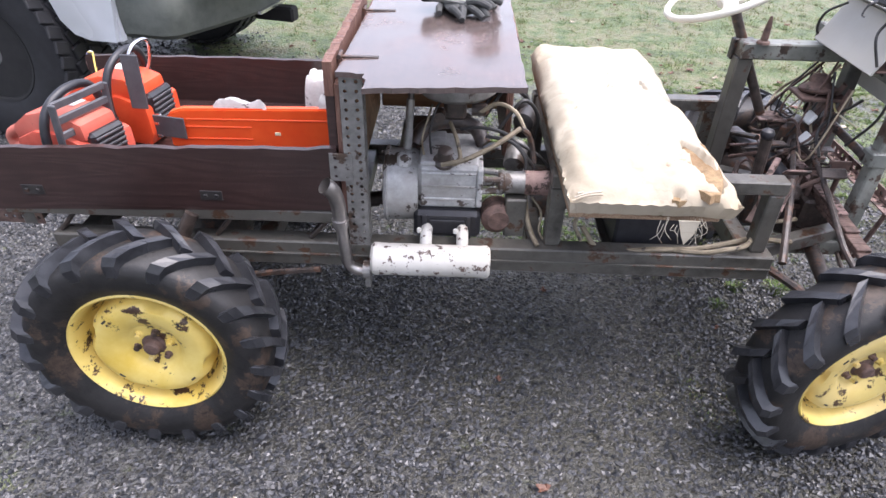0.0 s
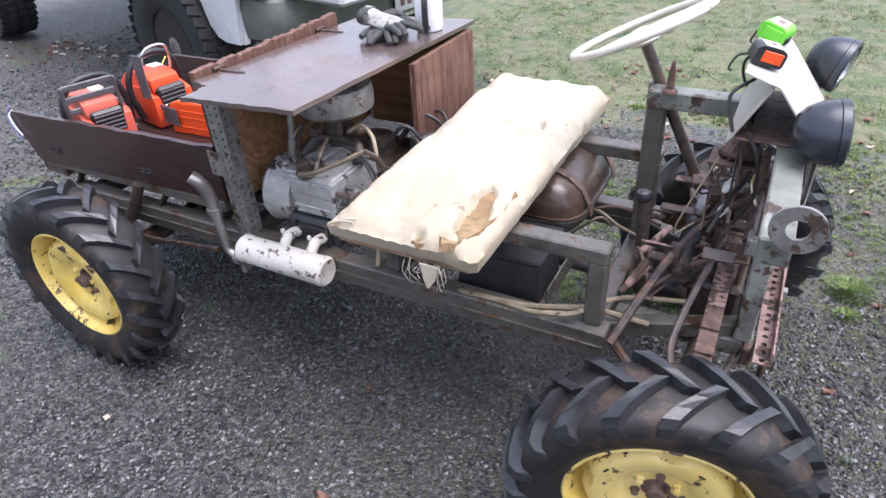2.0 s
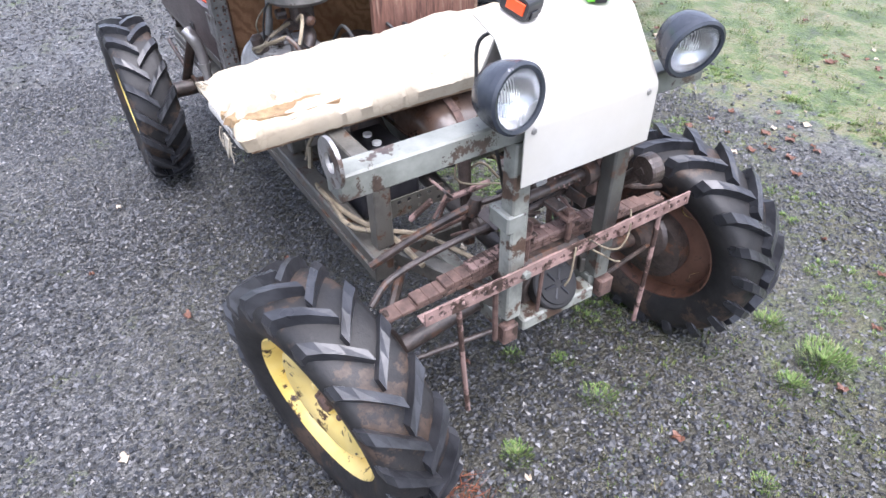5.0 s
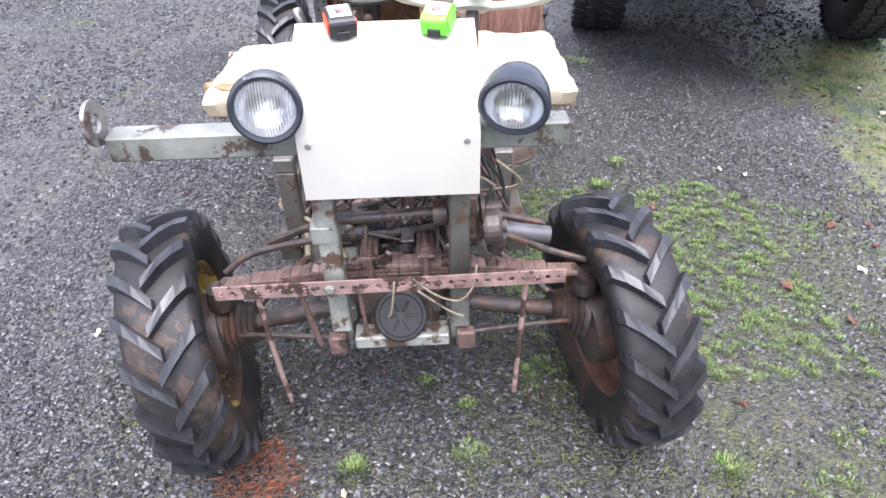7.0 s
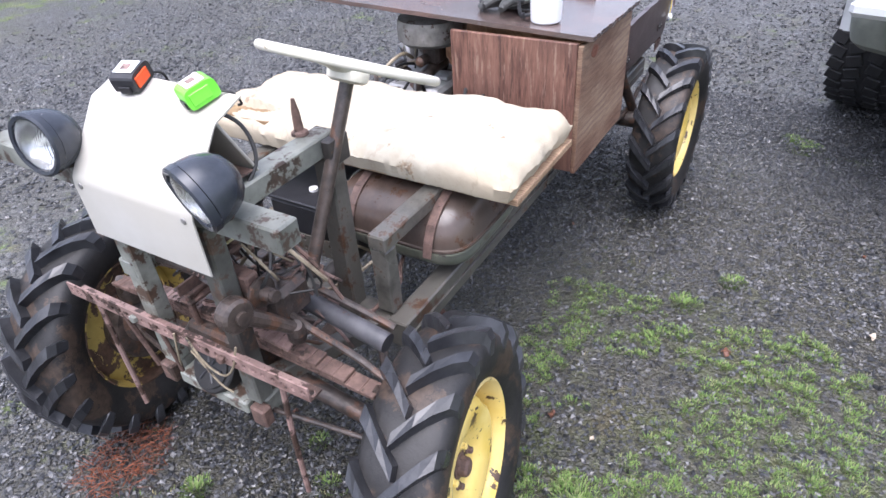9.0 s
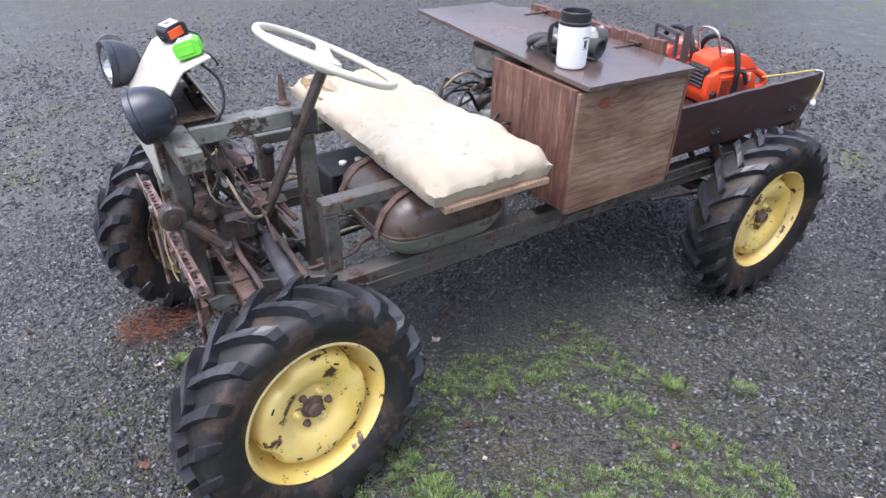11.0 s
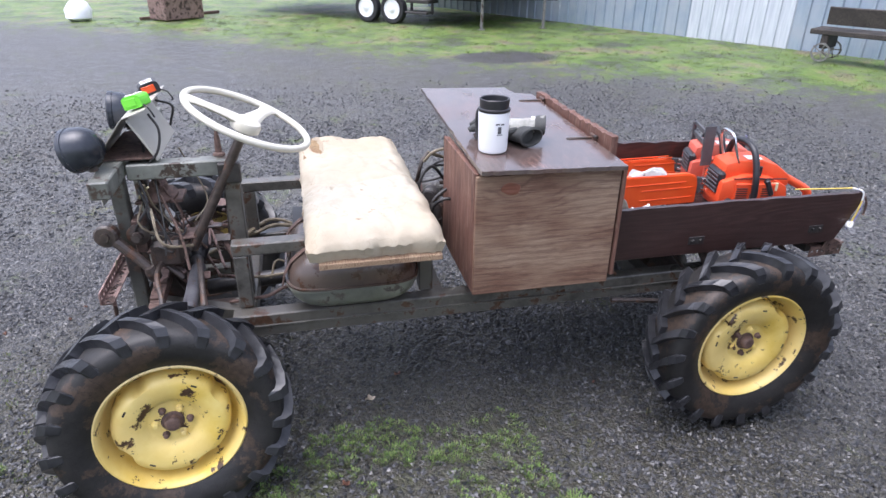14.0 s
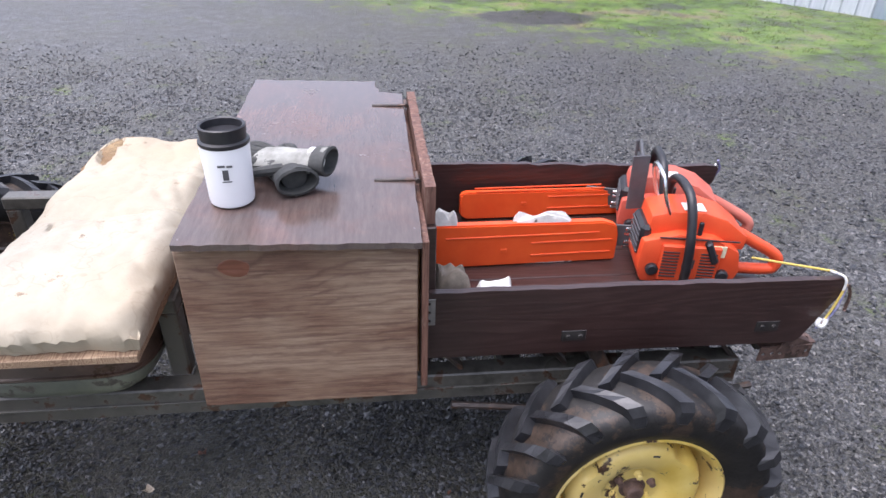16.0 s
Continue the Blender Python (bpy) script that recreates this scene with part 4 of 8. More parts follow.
part("rocker_cover", bm, M["blackplastic"], buggy, "black rocker cover with raised ribs")
bm = bmesh.new()
for k in range(9):
    slab(bm, -0.185, 0.0, 1.605 + k * 0.012, 1.609 + k * 0.012, 0.505, 0.58, b=0.001)
slab(bm, -0.17, -0.015, 1.6, 1.72, 0.512, 0.575, b=0.004)
part("cylinder_fins", bm, M["greasy"], buggy, "greasy finned cylinder bank")
bm = bmesh.new()
slab(bm, -0.25, 0.0, 1.73, 2.0, 0.5, 0.66, b=0.02)
lathe(bm, (-0.08, 1.86, 0.66), (0, 0, 1), [(0.07, 0), (0.06, 0.05), (0.035, 0.06)], 18)
part("crankcase", bm, M["greasy"], buggy, "dark oily crankcase")
# starter and coupling
bm = bmesh.new()
for dy, dz in ((-0.025, 0.02), (0.025, 0.02), (-0.025, -0.02), (0.025, -0.02)):
    rod(bm, (0.0, 1.53 + dy, 0.665 + dz), (0.065, 1.53 + dy * 0.8, 0.665 + dz * 0.8), 0.009, 8)
lathe(bm, (0.05, 1.53, 0.665), (1, 0, 0), [(0.03, 0), (0.036, 0.008), (0.036, 0.014), (0.032, 0.018), (0.032, 0.075)], 22)
part("starter_body", bm, M["galv"], buggy, "dull steel cylinder", True)
put("starter_end", M["redrust"], buggy, lathe, (0.125, 1.53, 0.665), (1, 0, 0), [(0.034, 0), (0.034, 0.05), (0.036, 0.054), (0.036, 0.07), (0.02, 0.075)], 22, smooth=True)
bm = bmesh.new()
lathe(bm, (0.1, 1.62, 0.67), (0.2, 1, 0.3), [(0.03, 0), (0.032, 0.004), (0.032, 0.08), (0.015, 0.09)], 18)
part("ignition_coil", bm, M["galv"], buggy, smooth=True)
put("mount_bracket", M["frame"], buggy, slab, 0.075, 0.135, 1.49, 1.55, 0.506, 0.63, b=0.004)
put("oil_filter", M["rust"], buggy, lathe, (0.05, 1.56, 0.56), (0.1, -1, 0), [(0.04, 0), (0.048, 0.01), (0.048, 0.06), (0.03, 0.075)], 20, smooth=True)
# air cleaner and carburettor
bm = bmesh.new()
lathe(bm, (-0.075, 1.665, 0.872), (0, 0, 1), [(0.04, 0.0), (0.1, 0.004), (0.116, 0.018), (0.118, 0.05), (0.112, 0.085), (0.04, 0.1)], 36)
part("air_cleaner", bm, M["galv"], buggy, "grey pan air cleaner", True)
bm = bmesh.new()
slab(bm, -0.11, -0.045, 1.63, 1.7, 0.8, 0.872, b=0.01)
lathe(bm, (-0.075, 1.67, 0.87), (0, 0, 1), [(0.03, 0), (0.034, 0.012), (0.03, 0.03)], 18)
lathe(bm, (-0.03, 1.66, 0.825), (1, 0, 0), [(0.018, 0), (0.018, 0.04), (0.008, 0.05)], 12)
lathe(bm, (-0.12, 1.62, 0.825), (0, -1, 0), [(0.02, 0), (0.016, 0.03)], 12)
part("carburettor", bm, M["greasy"], buggy, "oily carburettor")
put("intake_manifold", M["greasy"], buggy, hose, [(-0.19, 1.62, 0.73), (-0.16, 1.65, 0.77), (-0.09, 1.665, 0.785), (-0.02, 1.66, 0.77), (0.01, 1.63, 0.73)], 0.022, 12, smooth=True)
bm = bmesh.new()
rod(bm, (-0.21, 1.58, 0.735), (-0.205, 1.59, 0.79), 0.013)
rod(bm, (-0.205, 1.59, 0.79), (-0.2, 1.6, 0.875), 0.011)
part("breather_tube", bm, M["galv"], buggy, smooth=True)
put("breather_hose", M["greasy"], buggy, hose, [(-0.2, 1.6, 0.87), (-0.195, 1.61, 0.905), (-0.17, 1.64, 0.915)], 0.009, smooth=True)
bm = bmesh.new()
lathe(bm, (-0.105, 1.515, 0.725), (0.1, -0.3, 1), [(0.028, 0), (0.03, 0.012), (0.022, 0.02), (0.02, 0.05), (0.012, 0.055)], 16)
part("distributor", bm, M["greasy"], buggy, smooth=True)
for pts, r, mt in (
        ([(-0.11, 1.49, 0.735), (-0.05, 1.48, 0.755), (0.03, 1.5, 0.79), (0.1, 1.54, 0.825)], 0.007, "cable"),
        ([(0.1, 1.54, 0.825), (0.125, 1.56, 0.8), (0.14, 1.57, 0.76), (0.15, 1.56, 0.71)], 0.008, "greasy"),
        ([(-0.09, 1.62, 0.8), (-0.07, 1.55, 0.78), (-0.06, 1.5, 0.745), (-0.08, 1.49, 0.735)], 0.006, "cable"),
        ([(-0.01, 1.62, 0.83), (0.04, 1.62, 0.86), (0.09, 1.6, 0.845), (0.12, 1.57, 0.8)], 0.006, "cable"),
        ([(-0.06, 1.6, 0.79), (0.0, 1.58, 0.805), (0.07, 1.57, 0.79), (0.13, 1.55, 0.73), (0.15, 1.55, 0.7)], 0.005, "wire"),
        ([(0.01, 1.58, 0.78), (0.08, 1.56, 0.775), (0.12, 1.54, 0.74), (0.125, 1.53, 0.705)], 0.005, "wire"),
        ([(0.02, 1.62, 0.76), (0.09, 1.63, 0.745), (0.16, 1.6, 0.72), (0.2, 1.6, 0.68)], 0.005, "wire"),
        ([(-0.14, 1.54, 0.74), (-0.145, 1.55, 0.8), (-0.13, 1.57, 0.86), (-0.11, 1.62, 0.87)], 0.0035, "wire"),
        ([(-0.16, 1.54, 0.735), (-0.165, 1.53, 0.79), (-0.15, 1.56, 0.84), (-0.14, 1.6, 0.86)], 0.003, "cable"),
        ([(0.13, 1.53, 0.63), (0.14, 1.5, 0.57), (0.155, 1.47, 0.53), (0.17, 1.44, 0.512)], 0.007, "cable"),
        ([(0.15, 1.53, 0.62), (0.18, 1.51, 0.58), (0.175, 1.48, 0.54), (0.19, 1.47, 0.512)], 0.0035, "cable"),
        ([(0.0, 1.9, 0.7), (0.05, 1.94, 0.76), (0.12, 1.95, 0.79), (0.16, 1.93, 0.75), (0.15, 1.92, 0.68)], 0.006, "wire"),
        ([(0.02, 1.85, 0.72), (0.08, 1.88, 0.8), (0.15, 1.9, 0.77), (0.17, 1.9, 0.7)], 0.006, "wire"),
        ([(0.05, 1.7, 0.74), (0.12, 1.72, 0.83), (0.17, 1.74, 0.78), (0.17, 1.75, 0.7)], 0.006, "wire")):
    put("engine_lead", M[mt], buggy, hose, pts, r, 7, smooth=True)
bm = bmesh.new()
lathe(bm, (0.13, 1.76, 0.74), (0.4, 1, 0.1), [(0.02, 0), (0.032, 0.006), (0.032, 0.05), (0.026, 0.055), (0.026, 0.08)], 16)
lathe(bm, (0.15, 1.9, 0.64), (0, 0, 1), [(0.026, 0), (0.03, 0.01), (0.03, 0.06), (0.026, 0.065), (0.026, 0.1), (0.012, 0.12)], 16)
part("fuel_pump", bm, M["blacksteel"], buggy, smooth=True)
put("gearbox", M["greasy"], buggy, lathe, (0.18, 1.77, 0.5), (1, 0, 0), [(0.09, 0), (0.085, 0.06), (0.055, 0.12), (0.045, 0.2)], 20, smooth=True)
put("drive_shaft", M["blacksteel"], buggy, rod, (0.37, 1.77, 0.48), (0.96, 1.77, 0.44), 0.028, 14, smooth=True)
put("drive_shaft", M["greasy"], buggy, rod, (-0.26, 1.77, 0.46), (-0.8, 1.77, 0.38), 0.026, 14, smooth=True)

# exhaust
bm = bmesh.new()
lathe(bm, (-0.297, 1.376, 0.494), (1, 0, 0), [(0.012, -0.004), (0.038, 0.0), (0.046, 0.008), (0.0465, 0.02), (0.045, 0.026), (0.045, 0.305), (0.0465, 0.31), (0.046, 0.322), (0.038, 0.33), (0.012, 0.326)], 36)
part("muffler", bm, M["muffler"], buggy, "flaking silver muffler with rust spots", True)
for x in (-0.147, -0.045):
    bm = bmesh.new()
    hose(bm, [(x, 1.53, 0.505), (x, 1.49, 0.53), (x, 1.43, 0.545), (x, 1.4, 0.515)], 0.017, 10)
    bolt(bm, (x - 0.02, 1.43, 0.552), (0, 0, 1), 0.007, 0.012)
    part("exhaust_stub", bm, M["muffler"], buggy, smooth=True)
bm = bmesh.new()
hose(bm, [(-0.295, 1.378, 0.462), (-0.325, 1.372, 0.452), (-0.36, 1.37, 0.475), (-0.368, 1.37, 0.53), (-0.374, 1.37, 0.6)], 0.016, 14)
hose(bm, [(-0.373, 1.37, 0.595), (-0.375, 1.37, 0.64), (-0.378, 1.365, 0.685), (-0.386, 1.352, 0.722), (-0.402, 1.342, 0.742)], 0.0185, 14, r_end=0.022, caps=False)
lathe(bm, (-0.3745, 1.37, 0.605), (-0.02, 0, 1), [(0.0225, 0), (0.0235, 0.02)], 14)
part("tail_pipe", bm, M["pipe"], buggy, "dull bright tail pipe with a curved tip", True)
bm = bmesh.new()
slab(bm, -0.318, -0.3, 1.36, 1.4, 0.4, 0.47, b=0.003)
lathe(bm, (-0.309, 1.365, 0.462), (1, 0, 0), [(0.026, -0.01), (0.026, 0.01)], 14)
part("pipe_clamp", bm, M["galv"], buggy)

# rear axle and springs
bm = bmesh.new()
rod(bm, (-0.87, 1.31, 0.345), (-0.87, 2.23, 0.345), 0.034, 16)
lathe(bm, (-0.87, 1.66, 0.345), (0, 1, 0), [(0.03, 0), (0.1, 0.05), (0.115, 0.1), (0.1, 0.16), (0.03, 0.21)], 20)
part("rear_axle", bm, M["greasy"], buggy, "greasy brown rear axle", True)
for y in (1.4, 2.14):
    for k in range(3):
        h = 0.0 - k * 0.011
        put("rear_leaf", M["greasy"], buggy, hose, [(-1.25 + k * 0.1, y, 0.44 + h), (-0.87, y, 0.385 + h), (-0.45 - k * 0.1, y, 0.43 + h)], 0.009, 6, smooth=False)
for y in (1.37, 2.17):
    put("shock_absorber", M["greasy"], buggy, rod, (-0.93, y, 0.33), (-0.8, y + (0.06 if y < 1.7 else -0.06), 0.59), 0.02, 12, smooth=True)
for y, s in ((1.47, -1), (2.12, 1)):
    bm = single(perforated, (-1.24, y, 0.566), (-1.4, y - s * 0.015, 0.562), 0.045, 0.004, (0, 0, 1), 0.024, 0.006, 1)
    part("tail_angle", bm, M["rust"], buggy, "rusty perforated angle")
    bm = single(perforated, (-1.24, y + s * 0.024, 0.545), (-1.39, y + s * 0.012, 0.541), 0.04, 0.004, (0, 1, 0), 0.024, 0.006, 1)
    part("tail_angle", bm, M["rust"], buggy, "rusty perforated angle")
bm = bmesh.new()
tb = Matrix.Translation((-1.335, 2.135, 0.56)) @ Matrix.Rotation(-0.5, 4, 'Y') @ Matrix.Rotation(0.2, 4, 'Z')
block(bm, tb, 0.085, 0.006, 0.06, 0.002)
block(bm, tb @ Matrix.Translation((0.0, -0.03, 0.028)), 0.085, 0.055, 0.005, 0.002)
bolt(bm, tb @ Vector((0.015, 0.004, 0)), (0, 1, 0), 0.006, 0.005)
part("tail_bracket", bm, M["rust"], buggy, "bent rusty bracket")
put("bed_crossbar", M["frame"], buggy, slab, -1.3, -1.26, 1.445, 2.1, 0.522, 0.565, b=0.003)

# fuel tank under the seat
def tank_half(bm, z0, z1, up):
    """A rounded, barrel-backed pan half with a rolled seam."""
    x0, x1, y0, y1 = 0.245, 0.668, 1.735, 2.165
    n = 44
    layers = []
    steps = [(1.03, 1.03, 0.0), (1.03, 1.03, 0.006), (1.0, 1.0, 0.007)]
    for k in range(1, 9):
        p = math.pi / 2 * k / 8.6
        steps.append((math.cos(p) ** 0.62, math.cos(p) ** 0.3, 0.007 + (abs(z1 - z0) - 0.007) * math.sin(p) ** 0.95))
    for fx, fy, dz in steps:
        ring = []
        for k in range(n):
            a = 2 * math.pi * k / n
            ca, sa = math.cos(a), math.sin(a)
            e = 0.4
            px = (x0 + x1) / 2 + math.copysign(abs(ca) ** e, ca) * (x1 - x0) / 2 * fx
            py = (y0 + y1) / 2 + math.copysign(abs(sa) ** e, sa) * (y1 - y0) / 2 * fy
            ring.append(bm.verts.new((px, py, z0 + dz * (1 if up else -1))))
        layers.append(ring)
    for a, b in zip(layers, layers[1:]):
        bridge(bm, a, b)
    bm.faces.new(layers[-1])
    bm.faces.new(layers[0])


put("tank_top", M["tanktop"], buggy, tank_half, 0.602, 0.722, True, label="rust-brown pressed steel tank top", smooth=True)
put("tank_bottom", M["tankgreen"], buggy, tank_half, 0.6, 0.508, False, label="faded green tank bottom", smooth=True)
for y in (1.83, 2.08):
    bm = bmesh.new()
    path = [(0.682, y, 0.59), (0.672, y, 0.63), (0.65, y, 0.67), (0.61, y, 0.705), (0.56, y, 0.724), (0.47, y, 0.728)]
    for a, b2 in zip(path, path[1:]):
        beam(bm, a, b2, 0.026, 0.004, up=(1, 0, 0.4), b=0.001)
    part("tank_strap", bm, M["rust"], buggy, "rusty steel strap")
# battery
bm = bmesh.new()
slab(bm, 0.4, 0.64, 1.5, 1.685, 0.47, 0.605, b=0.008)
slab(bm, 0.395, 0.645, 1.495, 1.69, 0.606, 0.618, b=0.004)
part("battery", bm, M["blackplastic"], buggy, "black battery under the seat")
for x in (0.45, 0.51, 0.57):
    put("battery_cap", M["label"], buggy, lathe, (x, 1.62, 0.619), (0, 0, 1), [(0.014, 0), (0.014, 0.008), (0.01, 0.01)], 12, label="pale cap", smooth=True)
put("battery_tray", M["frame"], buggy, slab, 0.38, 0.66, 1.486, 1.7, 0.458, 0.466, b=0.002)
bm = single(perforated, (0.66, 1.52, 0.492), (0.66, 1.75, 0.492), 0.06, 0.004, (1, 0, 0), 0.03, 0.007, 2)
part("battery_plate", bm, M["frame"], buggy)
for pts, r, mt in (
        ([(0.3, 1.49, 0.55), (0.36, 1.46, 0.49), (0.5, 1.44, 0.512), (0.62, 1.45, 0.512), (0.72, 1.46, 0.53), (0.8, 1.5, 0.52), (0.93, 1.52, 0.5)], 0.008, "cable"),
        ([(0.56, 1.44, 0.512), (0.64, 1.43, 0.515), (0.7, 1.42, 0.535), (0.76, 1.44, 0.54), (0.85, 1.56, 0.53), (1.0, 1.65, 0.5)], 0.007, "cable"),
        ([(0.4, 1.5, 0.6), (0.33, 1.52, 0.62), (0.28, 1.5, 0.56), (0.3, 1.47, 0.512)], 0.006, "cable"),
        ([(0.6, 1.95, 0.512), (0.68, 1.99, 0.53), (0.74, 2.02, 0.52), (0.86, 2.0, 0.5)], 0.006, "rust"),
        ([(0.55, 1.9, 0.5), (0.66, 1.93, 0.55), (0.75, 1.9, 0.53), (0.85, 1.86, 0.52)], 0.005, "cable"),
        ([(0.62, 1.85, 0.5), (0.7, 1.86, 0.57), (0.73, 1.9, 0.52)], 0.004, "cable")):
    put("loose_cable", M[mt], buggy, hose, pts, r, 7, smooth=True)

# ---- front axle and steering ----
M["tube"] = surface("dull_grey_steel_tube", ((0.045, 0.045, 0.05), (0.115, 0.112, 0.118)), 20, (0.3, 0.55), chips=0.6, chip_col=(0.04, 0.025, 0.018), bump_s=0.2)
# transverse leaf spring
for k in range(4):
    d = 0.43 - k * 0.075
    zt = 0.545 + k * 0.0125
    bm = bmesh.new()
    seg = [(1.07, 1.765 - d, zt - 0.008), (1.07, 1.765 - d * 0.5, zt), (1.07, 1.765, zt + 0.002), (1.07, 1.765 + d * 0.5, zt), (1.07, 1.765 + d, zt - 0.008)]
    path = smooth_path(seg, 6)
    for a, b2 in zip(path, path[1:]):
        beam(bm, a, b2, 0.042, 0.0115, b=0.002)
    part("spring_leaf", bm, M["redrust" if k > 2 else "rust"], buggy, "brown rusted spring leaf")
for y in (1.7, 1.83):
    bm = bmesh.new()
    hose(bm, [(1.035, y, 0.55), (1.035, y, 0.63), (1.07, y, 0.645), (1.105, y, 0.63), (1.105, y, 0.55)], 0.008, 8)
    slab(bm, 1.02, 1.12, y - 0.02, y + 0.02, 0.628, 0.637, b=0.002)
    bolt(bm, (1.105, y, 0.637), (0, 0, 1), 0.012, 0.014)
    part("u_bolt", bm, M["rust"], buggy)
put("spring_seat", M["greasy"], buggy, slab, 1.02, 1.12, 1.66, 1.87, 0.455, 0.56, b=0.01)
# perforated front angle
bm = single(perforated, (1.2, 1.368, 0.618), (1.2, 2.135, 0.628), 0.036, 0.004, (1, 0, 0), 0.026, 0.0068, 1)
part("front_angle", bm, M["redrust"], buggy, "rusty pink perforated steel angle")
bm = single(perforated, (1.183, 1.368, 0.6), (1.183, 2.135, 0.61), 0.034, 0.004, (0, 0, 1), 0.026, 0.0068, 1)
part("front_angle", bm, M["redrust"], buggy, "rusty pink perforated steel angle")
for y in (1.62, 1.9):
    bm = bmesh.new()
    bolt(bm, (1.203, y, 0.622), (1, 0, 0), 0.011, 0.009)
    part("angle_bolt", bm, M["palegreen"] if y < 1.7 else M["rust"], buggy)
for pts in ([(1.19, 1.455, 0.6), (1.195, 1.462, 0.45), (1.2, 1.475, 0.255)], [(1.19, 2.05, 0.61), (1.195, 2.045, 0.45), (1.195, 2.04, 0.245)]):
    put("hanging_rod", M["redrust"], buggy, hose, pts, 0.0065, 7, smooth=True)
put("hanging_rod", M["rust"], buggy, hose, [(1.19, 1.55, 0.6), (1.17, 1.57, 0.42)], 0.007, 7, smooth=True)
put("hanging_rod", M["rust"], buggy, hose, [(1.19, 1.68, 0.6), (1.18, 1.685, 0.46)], 0.005, 7, smooth=True)
for pts in ([(1.205, 1.8, 0.64), (1.215, 1.85, 0.6), (1.213, 1.9, 0.58), (1.205, 1.93, 0.61), (1.19, 1.94, 0.66)], [(1.205, 1.76, 0.635), (1.21, 1.75, 0.56), (1.205, 1.74, 0.53)], [(1.21, 1.81, 0.61), (1.215, 1.88, 0.55), (1.21, 1.91, 0.53)]):
    put("loose_wire", M["cable"], buggy, hose, pts, 0.0025, 6, smooth=True)
# differential
bm = bmesh.new()
lathe(bm, (0.99, 1.765, 0.45), (1, 0, 0.05), [(0.04, 0), (0.085, 0.03), (0.1, 0.07), (0.095, 0.115), (0.075, 0.135)], 26)
rod(bm, (1.05, 1.62, 0.43), (1.05, 1.92, 0.43), 0.035, 16)
part("differential", bm, M["greasy"], buggy, "greasy front differential", True)
bm = bmesh.new()
cap_ax = Vector((0.8, 0, 0.6))
cap_at = Vector((1.125, 1.765, 0.465))
lathe(bm, cap_at, cap_ax, [(0.05, -0.03), (0.06, -0.01), (0.064, 0.0), (0.064, 0.03), (0.06, 0.034), (0.052, 0.035), (0.05, 0.04), (0.03, 0.042)], 28)
M["capblack"] = surface("oily_black_cap", ((0.006, 0.006, 0.006), (0.02, 0.018, 0.017)), 20, (0.5, 0.75), bump_s=0.4)
cap = part("differential_cap", bm, M["capblack"], buggy, "black round cap", True)
for k in range(6):
    d = Vector((0, 0.03, 0)) * math.cos(k * math.pi / 3) + Vector((-0.018, 0, 0.024)) * math.sin(k * math.pi / 3)
    put("cap_rib", M["blackplastic"], cap, beam, cap_at + cap_ax * 0.042 + d * 0.35, cap_at + cap_ax * 0.042 + d * 1.3, 0.006, 0.006, b=0.001)
for s, y0, y1 in ((-1, 1.6, 1.29), (1, 1.93, 2.25)):
    put("half_shaft", M["greasy"], buggy, rod, (1.05, y0, 0.43), (1.035, y1, 0.36), 0.022, 12, smooth=True)
    bm = bmesh.new()
    c0 = Vector((1.035, y1 - s * 0.1, 0.375))
    prof = []
    for k in range(6):
        prof += [(0.05 + 0.004 * k, k * 0.014), (0.04 + 0.004 * k, k * 0.014 + 0.007)]
    lathe(bm, c0, (0, s, -0.12), prof + [(0.07, 0.09)], 22)
    part("shaft_boot", bm, M["greasy"], buggy, "greasy ribbed boot", True)
    bm = bmesh.new()
    hose(bm, [(1.07, 1.765 + s * 0.42, 0.545), (1.065, y1 - s * 0.03, 0.5), (1.05, y1 - s * 0.01, 0.44)], 0.011, 8)
    lathe(bm, (1.04, y1 - s * 0.02, 0.47), (0, 0, 1), [(0.03, -0.03), (0.035, 0.0), (0.03, 0.03)], 12)
    part("steering_knuckle", bm, M["greasy"], buggy, "greasy steering knuckle", True)
    put("lower_link", M["greasy"], buggy, hose, [(1.14, 1.765 + s * 0.16, 0.41), (1.11, 1.765 + s * 0.3, 0.395), (1.07, y1, 0.37)], 0.0065, 8, smooth=True)
    put("radius_arm", M["greasy"], buggy, hose, [(0.83, 1.765 + s * 0.25, 0.44), (0.95, 1.765 + s * 0.36, 0.4), (1.03, y1 - s * 0.01, 0.33)], 0.013, 8, smooth=True)
# cross shaft with springs, and steering box
bm = bmesh.new()
rod(bm, (1.105, 1.62, 0.735), (1.105, 2.0, 0.752), 0.013, 12)
lathe(bm, (1.105, 1.85, 0.745), (0, 1, 0.03), [(0.03, 0), (0.03, 0.03), (0.02, 0.034), (0.02, 0.1), (0.034, 0.104), (0.034, 0.112), (0.016, 0.116), (0.016, 0.14)], 18)
part("cross_shaft", bm, M["greasy"], buggy, "greasy cross shaft", True)
bm = bmesh.new()
for k in range(14):
    a = k * 2.1
    rod(bm, (1.105 + 0.016 * math.cos(a), 1.77 + k * 0.005, 0.742 + 0.016 * math.sin(a)), (1.105 + 0.016 * math.cos(a + 2.1), 1.775 + k * 0.005, 0.742 + 0.016 * math.sin(a + 2.1)), 0.002, 5)
part("return_spring", bm, M["redrust"], buggy)
put("shaft_bracket", M["palegreen"], buggy, slab, 1.1, 1.17, 1.59, 1.64, 0.715, 0.76, b=0.004, label="pale steel bracket")
put("shaft_bracket", M["rust"], buggy, slab, 1.09, 1.124, 1.88, 1.945, 0.68, 0.79, b=0.004)
